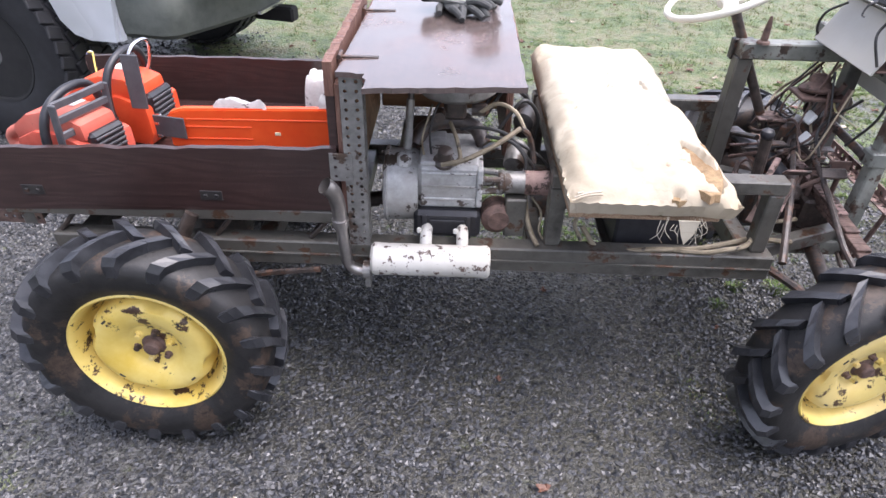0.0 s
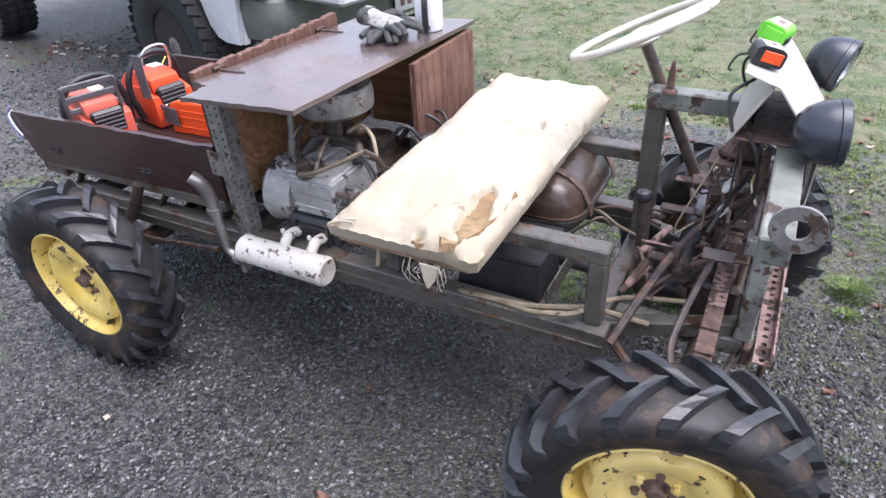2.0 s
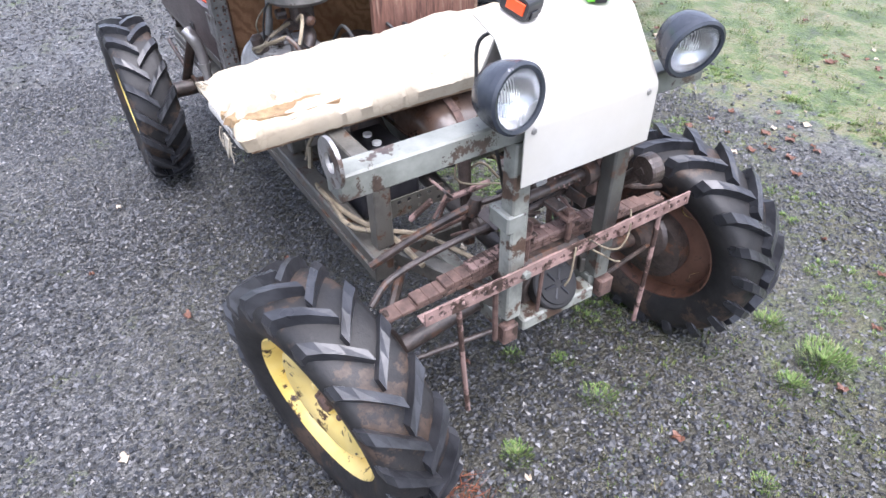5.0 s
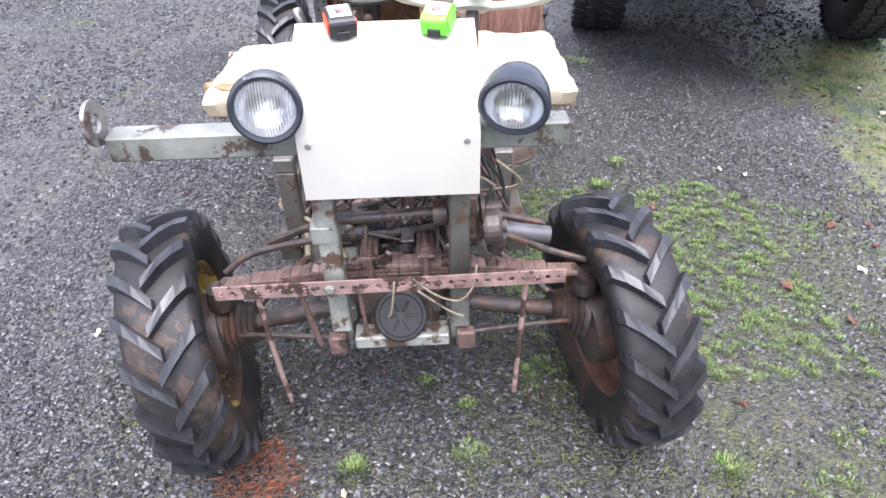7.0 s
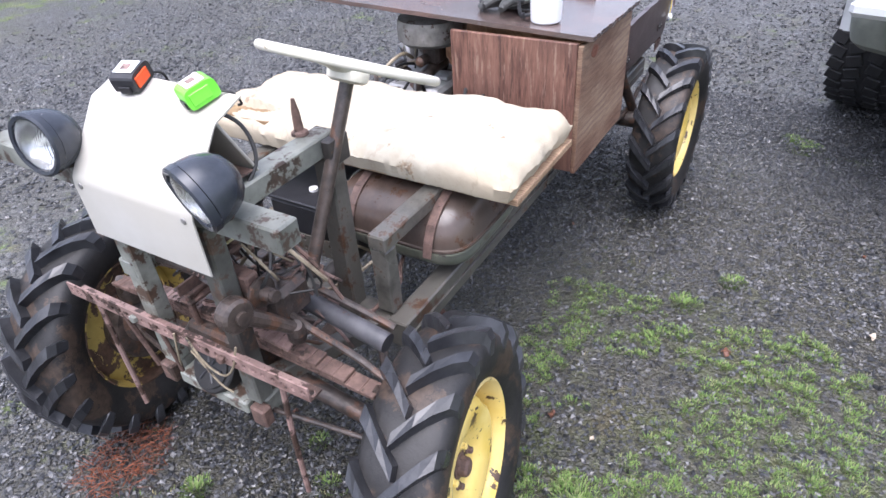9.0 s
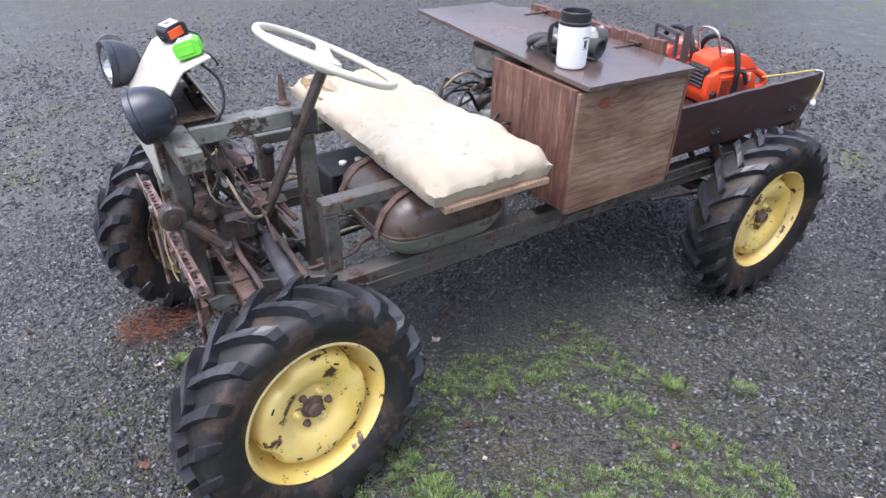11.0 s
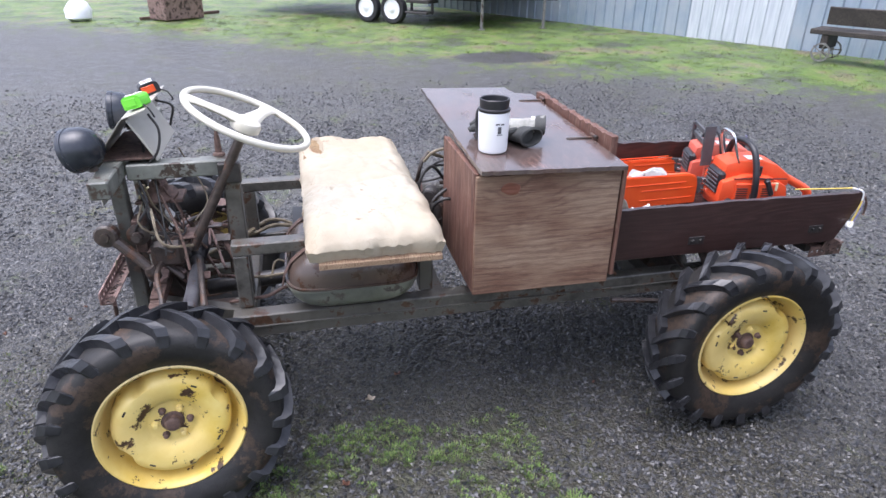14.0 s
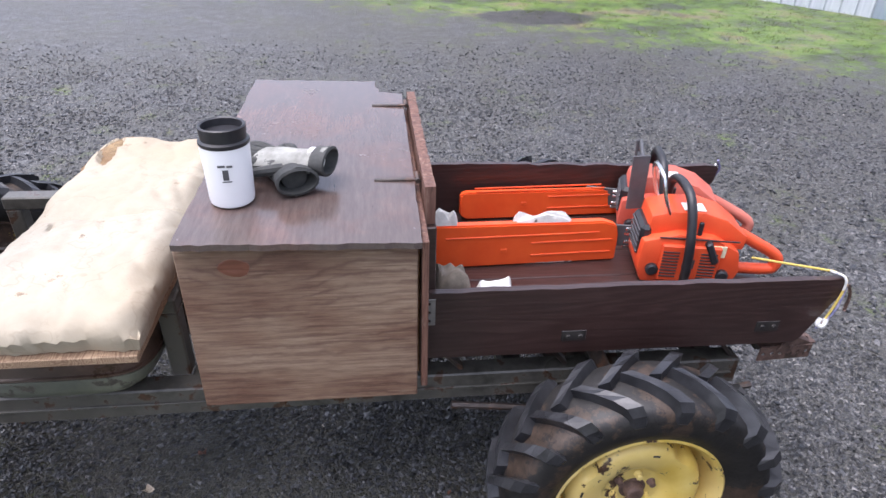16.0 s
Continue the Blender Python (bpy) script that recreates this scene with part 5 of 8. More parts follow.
put("steering_box", M["greasy"], buggy, slab, 0.98, 1.08, 1.87, 1.97, 0.63, 0.72, b=0.014)
bm = bmesh.new()
hose(bm, [(1.19, 1.972, 0.762), (1.15, 1.98, 0.722), (1.11, 1.99, 0.68), (1.078, 2.0, 0.642)], 0.02, 10, r_end=0.014)
lathe(bm, (1.188, 1.955, 0.76), (0.1, 1, 0.05), [(0.034, 0), (0.036, 0.006), (0.036, 0.03), (0.03, 0.036), (0.014, 0.037), (0.014, 0.046)], 20)
lathe(bm, (1.078, 2.0, 0.64), (0.2, 0.3, 1), [(0.02, -0.03), (0.022, 0.0), (0.014, 0.02)], 14)
part("drop_arm", bm, M["greasy"], buggy, "greasy drop arm", False)
bm = bmesh.new()
prof = []
for k in range(15):
    prof += [(0.031 - 0.0004 * k, k * 0.013), (0.024 - 0.0003 * k, k * 0.013 + 0.0065)]
lathe(bm, (0.963, 1.68, 0.588), (0.02, 1, 0.06), prof, 20)
part("steering_bellows", bm, M["blackplastic"], buggy, "black ribbed bellows", True)
put("rack_end", M["greasy"], buggy, lathe, (0.962, 1.64, 0.586), (0.02, 1, 0.05), [(0.006, 0), (0.014, 0.004), (0.014, 0.014), (0.026, 0.018), (0.03, 0.03), (0.03, 0.045)], 18, smooth=True)
put("rack_tube", M["blacksteel"], buggy, rod, (0.965, 1.86, 0.6), (0.957, 1.93, 0.6), 0.021, 14, smooth=True)
put("rack_tube", M["tube"], buggy, rod, (0.962, 2.146, 0.564), (0.955, 1.915, 0.598), 0.0235, 18, label="grey steel tube with an open end", smooth=True)
for pts, r in (([(1.03, 1.9, 0.66), (1.05, 1.76, 0.655), (1.02, 1.56, 0.62), (1.0, 1.4, 0.57), (1.02, 1.33, 0.53)], 0.0085), ([(1.04, 1.9, 0.655), (1.06, 2.02, 0.64), (1.04, 2.12, 0.58), (1.05, 2.22, 0.55)], 0.0085),
               ([(0.86, 1.41, 0.5), (0.9, 1.53, 0.575), (0.945, 1.66, 0.64)], 0.011), ([(0.945, 1.66, 0.64), (0.98, 1.75, 0.66), (1.03, 1.88, 0.67)], 0.008),
               ([(0.945, 1.938, 0.64), (0.93, 2.04, 0.605), (0.918, 2.137, 0.57)], 0.0095)):
    put("tie_rod", M["greasy"], buggy, hose, pts, r, 8, smooth=True)
bm = bmesh.new()
lathe(bm, (0.945, 1.66, 0.63), (0.1, 0.2, 1), [(0.014, -0.02), (0.02, 0), (0.014, 0.03)], 12)
part("ball_joint", bm, M["greasy"], buggy, smooth=True)
# gear lever, hand lever, pedals, booster
bm = bmesh.new()
hose(bm, [(0.868, 1.7, 0.46), (0.858, 1.697, 0.6), (0.848, 1.694, 0.75)], 0.017, 12)
part("gear_lever", bm, M["greasy"], buggy)
put("gear_knob", M["blackplastic"], buggy, lathe, (0.847, 1.694, 0.745), (-0.1, 0, 1), [(0.008, 0), (0.018, 0.008), (0.021, 0.02), (0.017, 0.03), (0.006, 0.036)], 16, smooth=True)
bm = bmesh.new()
lathe(bm, (0.84, 1.886, 0.9695), (0, -0.02, 1), [(0.02, 0), (0.018, 0.006), (0.011, 0.01), (0.009, 0.05), (0.004, 0.08)], 12)
part("hand_throttle", bm, M["rust"], buggy, smooth=True)
for y0, c in ((1.845, (1.03, 1.832, 0.762)), (1.805, (1.03, 1.812, 0.7))):
    bm = bmesh.new()
    hose(bm, [(1.1, y0 - 0.01, 0.87), (1.085, y0, c[2] + 0.06), (c[0] + 0.006, c[1], c[2])], 0.009, 8)
    part("pedal_arm", bm, M["rust"], buggy)
    put("pedal_pad", M["label"], buggy, block, Matrix.Translation(c) @ Matrix.Rotation(0.6, 4, 'Y'), 0.014, 0.045, 0.036, 0.004, label="worn pale pedal pad")
bm = bmesh.new()
lathe(bm, (1.04, 1.86, 0.835), (0, 0.2, 1), [(0.05, 0), (0.055, 0.006), (0.055, 0.012), (0.03, 0.03), (0.026, 0.05), (0.012, 0.056)], 22)
part("fluid_reservoir", bm, M["rust"], buggy, "rusty fluid reservoir", True)
put("reservoir_shelf", M["rust"], buggy, slab, 0.97, 1.11, 1.8, 1.9, 0.824, 0.8345, b=0.002)
# small greasy linkage behind the posts
rng = random.Random(21)
for k in range(40):
    x, y, z = rng.uniform(0.88, 1.1), rng.uniform(1.56, 2.0), rng.uniform(0.5, 0.74)
    bm = bmesh.new()
    if k % 3 == 0:
        hose(bm, [(x, y, z), (x + rng.uniform(-0.06, 0.06), y + rng.uniform(-0.1, 0.1), z + 0.03), (x - 0.05, y + rng.uniform(-0.15, 0.15), z - 0.05)], 0.0045, 6)
    elif k % 3 == 1:
        block(bm, Matrix.Translation((x, y, z)) @ Matrix.Rotation(rng.uniform(0, 3), 4, 'X'), rng.uniform(0.04, 0.09), 0.03, 0.006, 0.002)
    else:
        beam(bm, (x, y, z), (x - rng.uniform(0.03, 0.1), y + rng.uniform(-0.1, 0.1), z - 0.06), 0.018, 0.012)
    part("linkage", bm, M[rng.choice(("rust", "greasy", "redrust"))], buggy)
# slack wiring and hoses under the cowl and round the steering box
rng = random.Random(33)
for k in range(16):
    y0 = rng.uniform(1.62, 2.0)
    p0 = (rng.uniform(1.0, 1.1), y0, rng.uniform(0.84, 0.95))
    p1 = (p0[0] - rng.uniform(0, 0.08), y0 + rng.uniform(-0.06, 0.1), rng.uniform(0.72, 0.82))
    p2 = (rng.uniform(0.92, 1.06), y0 + rng.uniform(-0.1, 0.15), rng.uniform(0.6, 0.72))
    put("slack_wire", M[rng.choice(("wire", "wire", "cable", "rust"))], buggy, hose, [p0, p1, p2], rng.choice((0.0025, 0.003, 0.0045)), 6, smooth=True)
for k in range(5):
    c = Vector((0.985 + 0.004 * k, 1.925, 0.69 + 0.012 * k))
    bm = bmesh.new()
    ring = [c + Vector((0.03 * math.cos(a), 0.03 * math.sin(a), 0.006 * math.sin(3 * a + k))) for a in [2 * math.pi * i / 14 for i in range(13)]]
    hose(bm, ring, 0.003, 6)
    part("wire_coil", bm, M["rust" if k % 2 else "wire"], buggy)
# steering column and wheel
hub = Vector((0.745, 1.962, 1.074))
axis = Vector((-0.44, 0.0, 0.9)).normalized()
foot = Vector((0.955, 1.945, 0.68))
put("steering_column", M["greasy"], buggy, rod, hub - axis * 0.01, foot, 0.0155, 14, label="brown steel steering column", smooth=True)
put("column_flange", M["rust"], buggy, slab, 0.93, 0.99, 1.88, 1.96, 0.72, 0.728, b=0.003)
axis = (hub - foot).normalized()
sw = new("steering_wheel")
sw.parent = buggy
sw.location = hub - WORLD_AT[buggy.name]
WORLD_AT[sw.name] = hub
tagged(sw, "ivory two-spoke steering wheel")
tilt = Vector((-0.42, 0.05, 0.9)).normalized()
ref = Vector((1, 0, 0))
u = (ref - tilt * ref.dot(tilt)).normalized()
v = tilt.cross(u)
rc = hub + tilt * 0.028
bm = bmesh.new()
R, n_ring, n_sec = 0.185, 56, 10
rings = []
for i in range(n_ring):
    a = 2 * math.pi * i / n_ring
    d = u * math.cos(a) + v * math.sin(a)
    rings.append([bm.verts.new(rc + d * (R + 0.0105 * math.cos(2 * math.pi * k / n_sec)) + tilt * (0.0105 * math.sin(2 * math.pi * k / n_sec))) for k in range(n_sec)])
for i in range(n_ring):
    bridge(bm, rings[i], rings[(i + 1) % n_ring])
part("wheel_rim", bm, M["ivory"], sw, smooth=True)
for ang in (0.1, -1.92):
    bm = bmesh.new()
    d = u * math.cos(ang) + v * math.sin(ang)
    across = tilt.cross(d)
    secs = []
    for r, w, h, lift in ((0.028, 0.03, 0.014, 0.016), (0.07, 0.024, 0.011, 0.022), (0.12, 0.02, 0.009, 0.026), (0.155, 0.023, 0.009, 0.028), (0.182, 0.034, 0.008, 0.028)):
        c = hub + d * r + tilt * lift
        secs.append([bm.verts.new(c + across * (w * math.cos(2 * math.pi * k / 12)) + tilt * (h * math.sin(2 * math.pi * k / 12))) for k in range(12)])
    for p, q in zip(secs, secs[1:]):
        bridge(bm, p, q)
    bm.faces.new(secs[0])
    bm.faces.new(secs[-1])
    part("spoke", bm, M["ivory"], sw, smooth=True)
bm = bmesh.new()
lathe(bm, hub - tilt * 0.012, tilt, [(0.034, 0), (0.044, 0.006), (0.046, 0.024), (0.041, 0.034), (0.03, 0.039), (0.012, 0.043)], 24)
part("wheel_hub", bm, M["ivory"], sw, smooth=True)
# back of the instrument panel
bm = bmesh.new()
pm = basis((1.052, 1.724, 1.065), (1.016, 1.724, 0.995), (1, 0, 0))
block(bm, pm @ Matrix.Translation((0, 0, 0.012)), 0.07, 0.05, 0.016, 0.003)
part("wooden_block", bm, M["plyedge"], buggy, "raw wooden block")

# ---- things on the vehicle ----
ZL = lid_top(0.012, 2.1) + 0.001
mug = thing("travel_mug", (0.012, 2.108, ZL), "white travel mug with black lid and handle, on the box", "mug")
mc = Vector((0.012, 2.108, ZL))
put("mug_body", M["mug"], mug, lathe, mc, (0, 0, 1), [(0.038, 0.0), (0.043, 0.004), (0.0445, 0.012), (0.0475, 0.118), (0.047, 0.124)], 40, smooth=True)
bm = bmesh.new()
lathe(bm, mc + Vector((0, 0, 0.1245)), (0, 0, 1), [(0.0475, 0), (0.049, 0.003), (0.049, 0.008), (0.0435, 0.011), (0.0455, 0.036), (0.043, 0.038), (0.039, 0.036), (0.038, 0.022), (0.01, 0.02)], 40)
part("mug_lid", bm, M["blackplastic"], mug, "black screw lid", True)
hd = Vector((0.35, -0.94, 0))
bm = bmesh.new()
path = smooth_path([mc + hd * 0.045 + Vector((0, 0, 0.112)), mc + hd * 0.074 + Vector((0, 0, 0.11)), mc + hd * 0.079 + Vector((0, 0, 0.06)), mc + hd * 0.07 + Vector((0, 0, 0.018)), mc + hd * 0.044 + Vector((0, 0, 0.02))], 5)
for a, b2 in zip(path, path[1:]):
    beam(bm, a, b2 + (b2 - a) * 0.15, 0.02, 0.009, up=hd + Vector((0, 0, 0.3)), b=0.002)
part("mug_handle", bm, M["blackplastic"], mug, "black plastic handle", False)
# badge and small print on the mug, as plain marks
face = Vector((-0.12, 0.99, 0)).normalized()
side_v = Vector((face.y, -face.x, 0))
for k, (du, dz, w, h) in enumerate(((-0.008, 0.0925, 0.011, 0.004), (0.007, 0.0935, 0.014, 0.004), (0.001, 0.075, 0.011, 0.021), (0.0, 0.061, 0.018, 0.002))):
    bm = bmesh.new()
    rr = 0.0446 + (dz / 0.118) * 0.0027
    p = mc + face * (rr + 0.0004) + side_v * du + Vector((0, 0, dz))
    beam(bm, p - side_v * w / 2, p + side_v * w / 2, 0.0014, h, b=0.0002)
    part("mug_badge", bm, M["darkgrey"], mug, "grey printed mark")


def glove(base, yaw, label, flip=1, back="glove_light", lining="label"):
    """A limp work glove: palm, four fingers, thumb and an open cuff. Fingers point along yaw."""
    c, s = math.cos(yaw), math.sin(yaw)
    def P(x, y, z):
        x, y, z = x * 1.15, y * 1.1, z * 1.1
        return Vector((base[0] + c * x - s * y * flip, base[1] + s * x + c * y * flip, base[2] + z))
    g = thing("work_glove", base, label, "glove", "pair of gloves")
    bm = bmesh.new()
    rings = []
    for x, w, h, zc in ((-0.095, 0.04, 0.026, 0.028), (-0.06, 0.036, 0.022, 0.024), (-0.03, 0.04, 0.02, 0.022), (0.0, 0.046, 0.019, 0.022), (0.035, 0.046, 0.016, 0.02), (0.05, 0.04, 0.012, 0.017)):
        rings.append([bm.verts.new(P(x + 0.004 * math.sin(3 * k), w * math.cos(2 * math.pi * k / 16), zc + h * math.sin(2 * math.pi * k / 16) * (1 + 0.15 * math.sin(5 * k)))) for k in range(16)])
    for a, b2 in zip(rings, rings[1:]):
        bridge(bm, a, b2)
    bm.faces.new(rings[-1])
    part("palm", bm, M[back], g, "knitted back", True)
    put("lining", M[lining], g, lathe, P(-0.06, 0, 0.028), (-c, -s, 0), [(0.026, 0.0), (0.027, 0.02), (0.02, 0.024)], 16, smooth=True, label="pale knitted lining")
    bm = bmesh.new()
    inner = []
    for x, w, h in ((-0.07, 0.0385, 0.0245), (-0.098, 0.042, 0.028), (-0.1, 0.037, 0.023), (-0.06, 0.03, 0.018)):
        inner.append([bm.verts.new(P(x, w * math.cos(2 * math.pi * k / 16), 0.028 + h * math.sin(2 * math.pi * k / 16))) for k in range(16)])
    for a, b2 in zip(inner, inner[1:]):
        bridge(bm, a, b2)
    part("cuff", bm, M["glove_dark"], g, "dark elastic cuff", True)
    for k in range(4):
        y = -0.033 + k * 0.022
        bend = 0.012 * math.sin(k * 2.3 + base[0] * 40)
        put("finger", M["glove_dark"], g, hose, [P(0.035, y, 0.02), P(0.065, y * 1.15, 0.026), P(0.095, y * 1.25 + bend, 0.02), P(0.115 - abs(y) * 0.4, y * 1.3 + bend * 1.6, 0.012)], 0.0125, 9, r_end=0.009, smooth=True, label="dark coated finger")
    put("thumb", M["glove_dark"], g, hose, [P(-0.02, 0.04, 0.018), P(0.01, 0.062, 0.018), P(0.04, 0.072, 0.013)], 0.013, 9, r_end=0.009, smooth=True, label="dark coated thumb")
    return g


glove((-0.077, 1.995, lid_top(-0.08, 2.0) + 0.02), -0.35, "pale grey knitted work glove with dark fingers, on the box lid")
glove((-0.078, 1.99, lid_top(-0.08, 2.0) + 0.001), -1.2, "grimy dark-palmed work glove under another, on the box lid", -1, "glove_dark", "glove_dark")


def tape_measure(c, yaw, mat, accent, side_mat, label):
    g = thing("tape_measure", c, label, "tape measure", "tape measures")
    R = Matrix.Translation(c) @ Matrix.Rotation(yaw, 4, 'Z') @ Matrix.Rotation(0.28, 4, 'Y') @ Matrix.Diagonal((0.92, 0.92, 0.74, 1))
    bm = bmesh.new()
    out = []
    for k in range(20):
        a = 2 * math.pi * k / 20
        ca, sa = math.cos(a), math.sin(a)
        e = 0.55 if sa > 0 else 0.3
        out.append(R @ Vector((math.copysign(abs(ca) ** e, ca) * 0.034, -0.027, 0.026 + math.copysign(abs(sa) ** e, sa) * 0.026)))
    prism(bm, out, (R.to_3x3() @ Vector((0, 0.054, 0))))
    part("case", bm, mat, g)
    bm = bmesh.new()
    block(bm, R @ Matrix.Translation((0.0, 0, 0.053)), 0.04, 0.044, 0.004, 0.0015)
    part("belt_clip", bm, accent, g, "moulded panel")
    bm = bmesh.new()
    block(bm, R @ Matrix.Translation((0.035, 0.0, 0.012)), 0.005, 0.026, 0.02, 0.001)
    part("tape_hook", bm, M["blackplastic"], g, "black tape mouth and hook")
    for y in (-0.0285, 0.0285):
        put("side_panel", side_mat, g, block, R @ Matrix.Translation((0.004, y, 0.026)), 0.044, 0.004, 0.03, 0.0015)
    put("top_badge", M["redrust"], g, block, R @ Matrix.Translation((0.002, 0, 0.0555)), 0.018, 0.02, 0.001, 0.0004)
    bm = bmesh.new()
    hose(bm, [R @ Vector((-0.03, 0.02, 0.01)), R @ Vector((-0.05, 0.03, -0.01)), R @ Vector((-0.056, 0.028, -0.045)), R @ Vector((-0.05, 0.02, -0.05))], 0.0025, 6)
    part("wrist_strap", bm, M["wire"], g, "black wrist strap")
    return g


tape_measure((1.045, 1.688, 1.127), 0.3, M["blackplastic"], M["label"], M["orange"], "black and orange tape measure on the cream cowl")
tape_measure((1.048, 1.875, 1.126), -0.35, M["lime"], M["label"], M["lime"], "lime green tape measure with a pale top on the cream cowl")


def chainsaw(at, yaw, label, dark, tall):
    """A chainsaw lying upright with its bar forward (+x before the turn)."""
    R = Matrix.Translation(at) @ Matrix.Rotation(yaw, 4, 'Z') @ Matrix.Diagonal((1.04, 1.12, tall, 1))
    def P(x, y, z):
        return R @ Vector((x, y, z))
    g = thing("chainsaw", at, label, "chainsaw", "chainsaws")
    red = M["sawdusty" if dark else "sawred"]
    bm = bmesh.new()
    prism(bm, [P(*p) for p in ((-0.125, -0.075, 0.01), (0.108, -0.075, 0.006), (0.122, -0.075, 0.04), (0.118, -0.075, 0.115), (0.03, -0.075, 0.138), (-0.06, -0.075, 0.132), (-0.128, -0.075, 0.1), (-0.14, -0.075, 0.05))], R.to_3x3() @ Vector((0, 0.15, 0)))
    bmesh.ops.bevel(bm, geom=list(bm.edges), offset=0.01, segments=2, affect='EDGES', profile=0.6)
    part("crankcase", bm, red, g, "", True)
    bm = bmesh.new()
    prism(bm, [P(*p) for p in ((-0.148, -0.062, 0.09), (0.07, -0.062, 0.112), (0.108, -0.062, 0.125), (0.102, -0.062, 0.168), (0.05, -0.062, 0.182), (-0.03, -0.062, 0.184), (-0.09, -0.062, 0.168), (-0.15, -0.062, 0.128))], R.to_3x3() @ Vector((0, 0.11, 0)))
    bmesh.ops.bevel(bm, geom=list(bm.edges), offset=0.014, segments=2, affect='EDGES', profile=0.6)
    part("top_cover", bm, red, g, "", True)
    put("cover_latch", M["blackplastic"], g, block, R @ Matrix.Translation((-0.02, 0.063, 0.15)), 0.012, 0.008, 0.034, 0.003)
    put("cover_seam", M["blackplastic"], g, block, R @ Matrix.Translation((-0.02, 0.0755, 0.128)), 0.2, 0.003, 0.004, 0.001)
    bm = bmesh.new()
    block(bm, R @ Matrix.Translation((-0.005, 0.079, 0.066)), 0.15, 0.012, 0.095, 0.008)
    part("starter_cover", bm, red, g)
    for k in range(9):
        for x0 in (-0.05, 0.045):
            bm = bmesh.new()
            block(bm, R @ Matrix.Translation((x0, 0.0855, 0.032 + k * 0.008)), 0.042, 0.003, 0.0035, 0.0008)
            part("vent_slot", bm, M["blackplastic"], g)
    bm = bmesh.new()
    block(bm, R @ Matrix.Translation((-0.002, 0.0858, 0.068)), 0.03, 0.003, 0.024, 0.001)
    part("side_badge", bm, M["darkgrey"], g, "grey badge")
    bm = bmesh.new()
    block(bm, R @ Matrix.Translation((0.108, 0.0, 0.1)), 0.03, 0.105, 0.085, 0.012)
    part("muffler_cover", bm, M["blackplastic"], g, "black ribbed muffler cover")
    for k in range(5):
        bm = bmesh.new()
        block(bm, R @ Matrix.Translation((0.1245, 0.0, 0.07 + k * 0.014)), 0.004, 0.09, 0.006, 0.001)
        part("muffler_rib", bm, M["darkgrey"], g)
    # handles
    bm = bmesh.new()
    hose(bm, [P(-0.09, 0, 0.125), P(-0.13, 0, 0.12), P(-0.2, 0.0, 0.09), P(-0.245, 0, 0.068), P(-0.262, 0, 0.052), P(-0.26, 0, 0.032), P(-0.245, 0, 0.022), P(-0.17, 0, 0.02), P(-0.1, 0, 0.02)], 0.0165, 10, 3)
    part("rear_handle", bm, red, g, "", True)
    bm = bmesh.new()
    hose(bm, [P(-0.14, 0, 0.125), P(-0.15, 0, 0.1), P(-0.165, 0, 0.085)], 0.006, 6)
    part("trigger", bm, M["blackplastic"], g)
    bm = bmesh.new()
    hose(bm, [P(0.0, 0.085, 0.02), P(0.005, 0.1, 0.07), P(0.012, 0.096, 0.15), P(0.02, 0.06, 0.222), P(0.03, -0.02, 0.235), P(0.03, -0.085, 0.2), P(0.025, -0.105, 0.12), P(0.02, -0.085, 0.03)], 0.0125, 10)
    part("front_handle", bm, M["blackplastic"], g, "black rubber wrapped handle", True)
    if dark:
        for z in (0.15, 0.19, 0.228):
            put("guard_bar", M["darkgrey"], g, beam, P(0.075, -0.1, z), P(0.078, 0.06, z), 0.01, 0.022, b=0.003)
        for y in (-0.1, 0.06):
            put("guard_post", M["darkgrey"], g, beam, P(0.072, y, 0.12), P(0.08, y, 0.235), 0.01, 0.02, b=0.003)
    else:
        bm = bmesh.new()
        hose(bm, [P(0.05, 0.04, 0.16), P(0.075, 0.045, 0.21), P(0.09, 0.03, 0.262), P(0.095, -0.03, 0.268), P(0.09, -0.06, 0.24), P(0.07, -0.06, 0.18), P(0.05, -0.05, 0.155)], 0.0055, 8)
        part("hand_guard", bm, M["chrome"], g, "bright metal loop guard", True)
        bm = bmesh.new()
        beam(bm, P(0.115, -0.09, 0.12), P(0.12, -0.09, 0.262), 0.05, 0.006, up=(0, 1, 0.2), b=0.002)
        part("side_guard", bm, M["darkgrey"], g, "grey hand guard plate")
    bm = bmesh.new()
    block(bm, R @ Matrix.Translation((-0.005, 0.02, 0.1845)), 0.055, 0.04, 0.0025, 0.001)
    part("top_label", bm, M["label"], g, "worn white label")
    bm = bmesh.new()
    block(bm, R @ Matrix.Translation((-0.075, 0.0755, 0.1)), 0.035, 0.003, 0.03, 0.001)
    part("side_label", bm, M["ylabel"], g, "yellow and white warning label")
    for x, z in ((0.085, 0.045), (-0.095, 0.04)):
        bm = bmesh.new()
        lathe(bm, P(x, 0.075, z), R.to_3x3() @ Vector((0, 1, 0)), [(0.017, 0), (0.017, 0.01), (0.012, 0.014)], 14)
        part("filler_cap", bm, M["blackplastic"], g, "black filler cap", True)
    bm = bmesh.new()
    block(bm, R @ Matrix.Translation((-0.055, 0.082, 0.1)) @ Matrix.Rotation(0.5, 4, 'Y'), 0.018, 0.02, 0.06, 0.004)
    part("choke_lever", bm, M["blackplastic"], g)
    bm = bmesh.new()
    block(bm, R @ Matrix.Translation((0.16, -0.055, 0.06)), 0.12, 0.006, 0.06, 0.002)
    part("guide_bar", bm, M["darkgrey"], g, "dark guide bar")
    bm = bmesh.new()
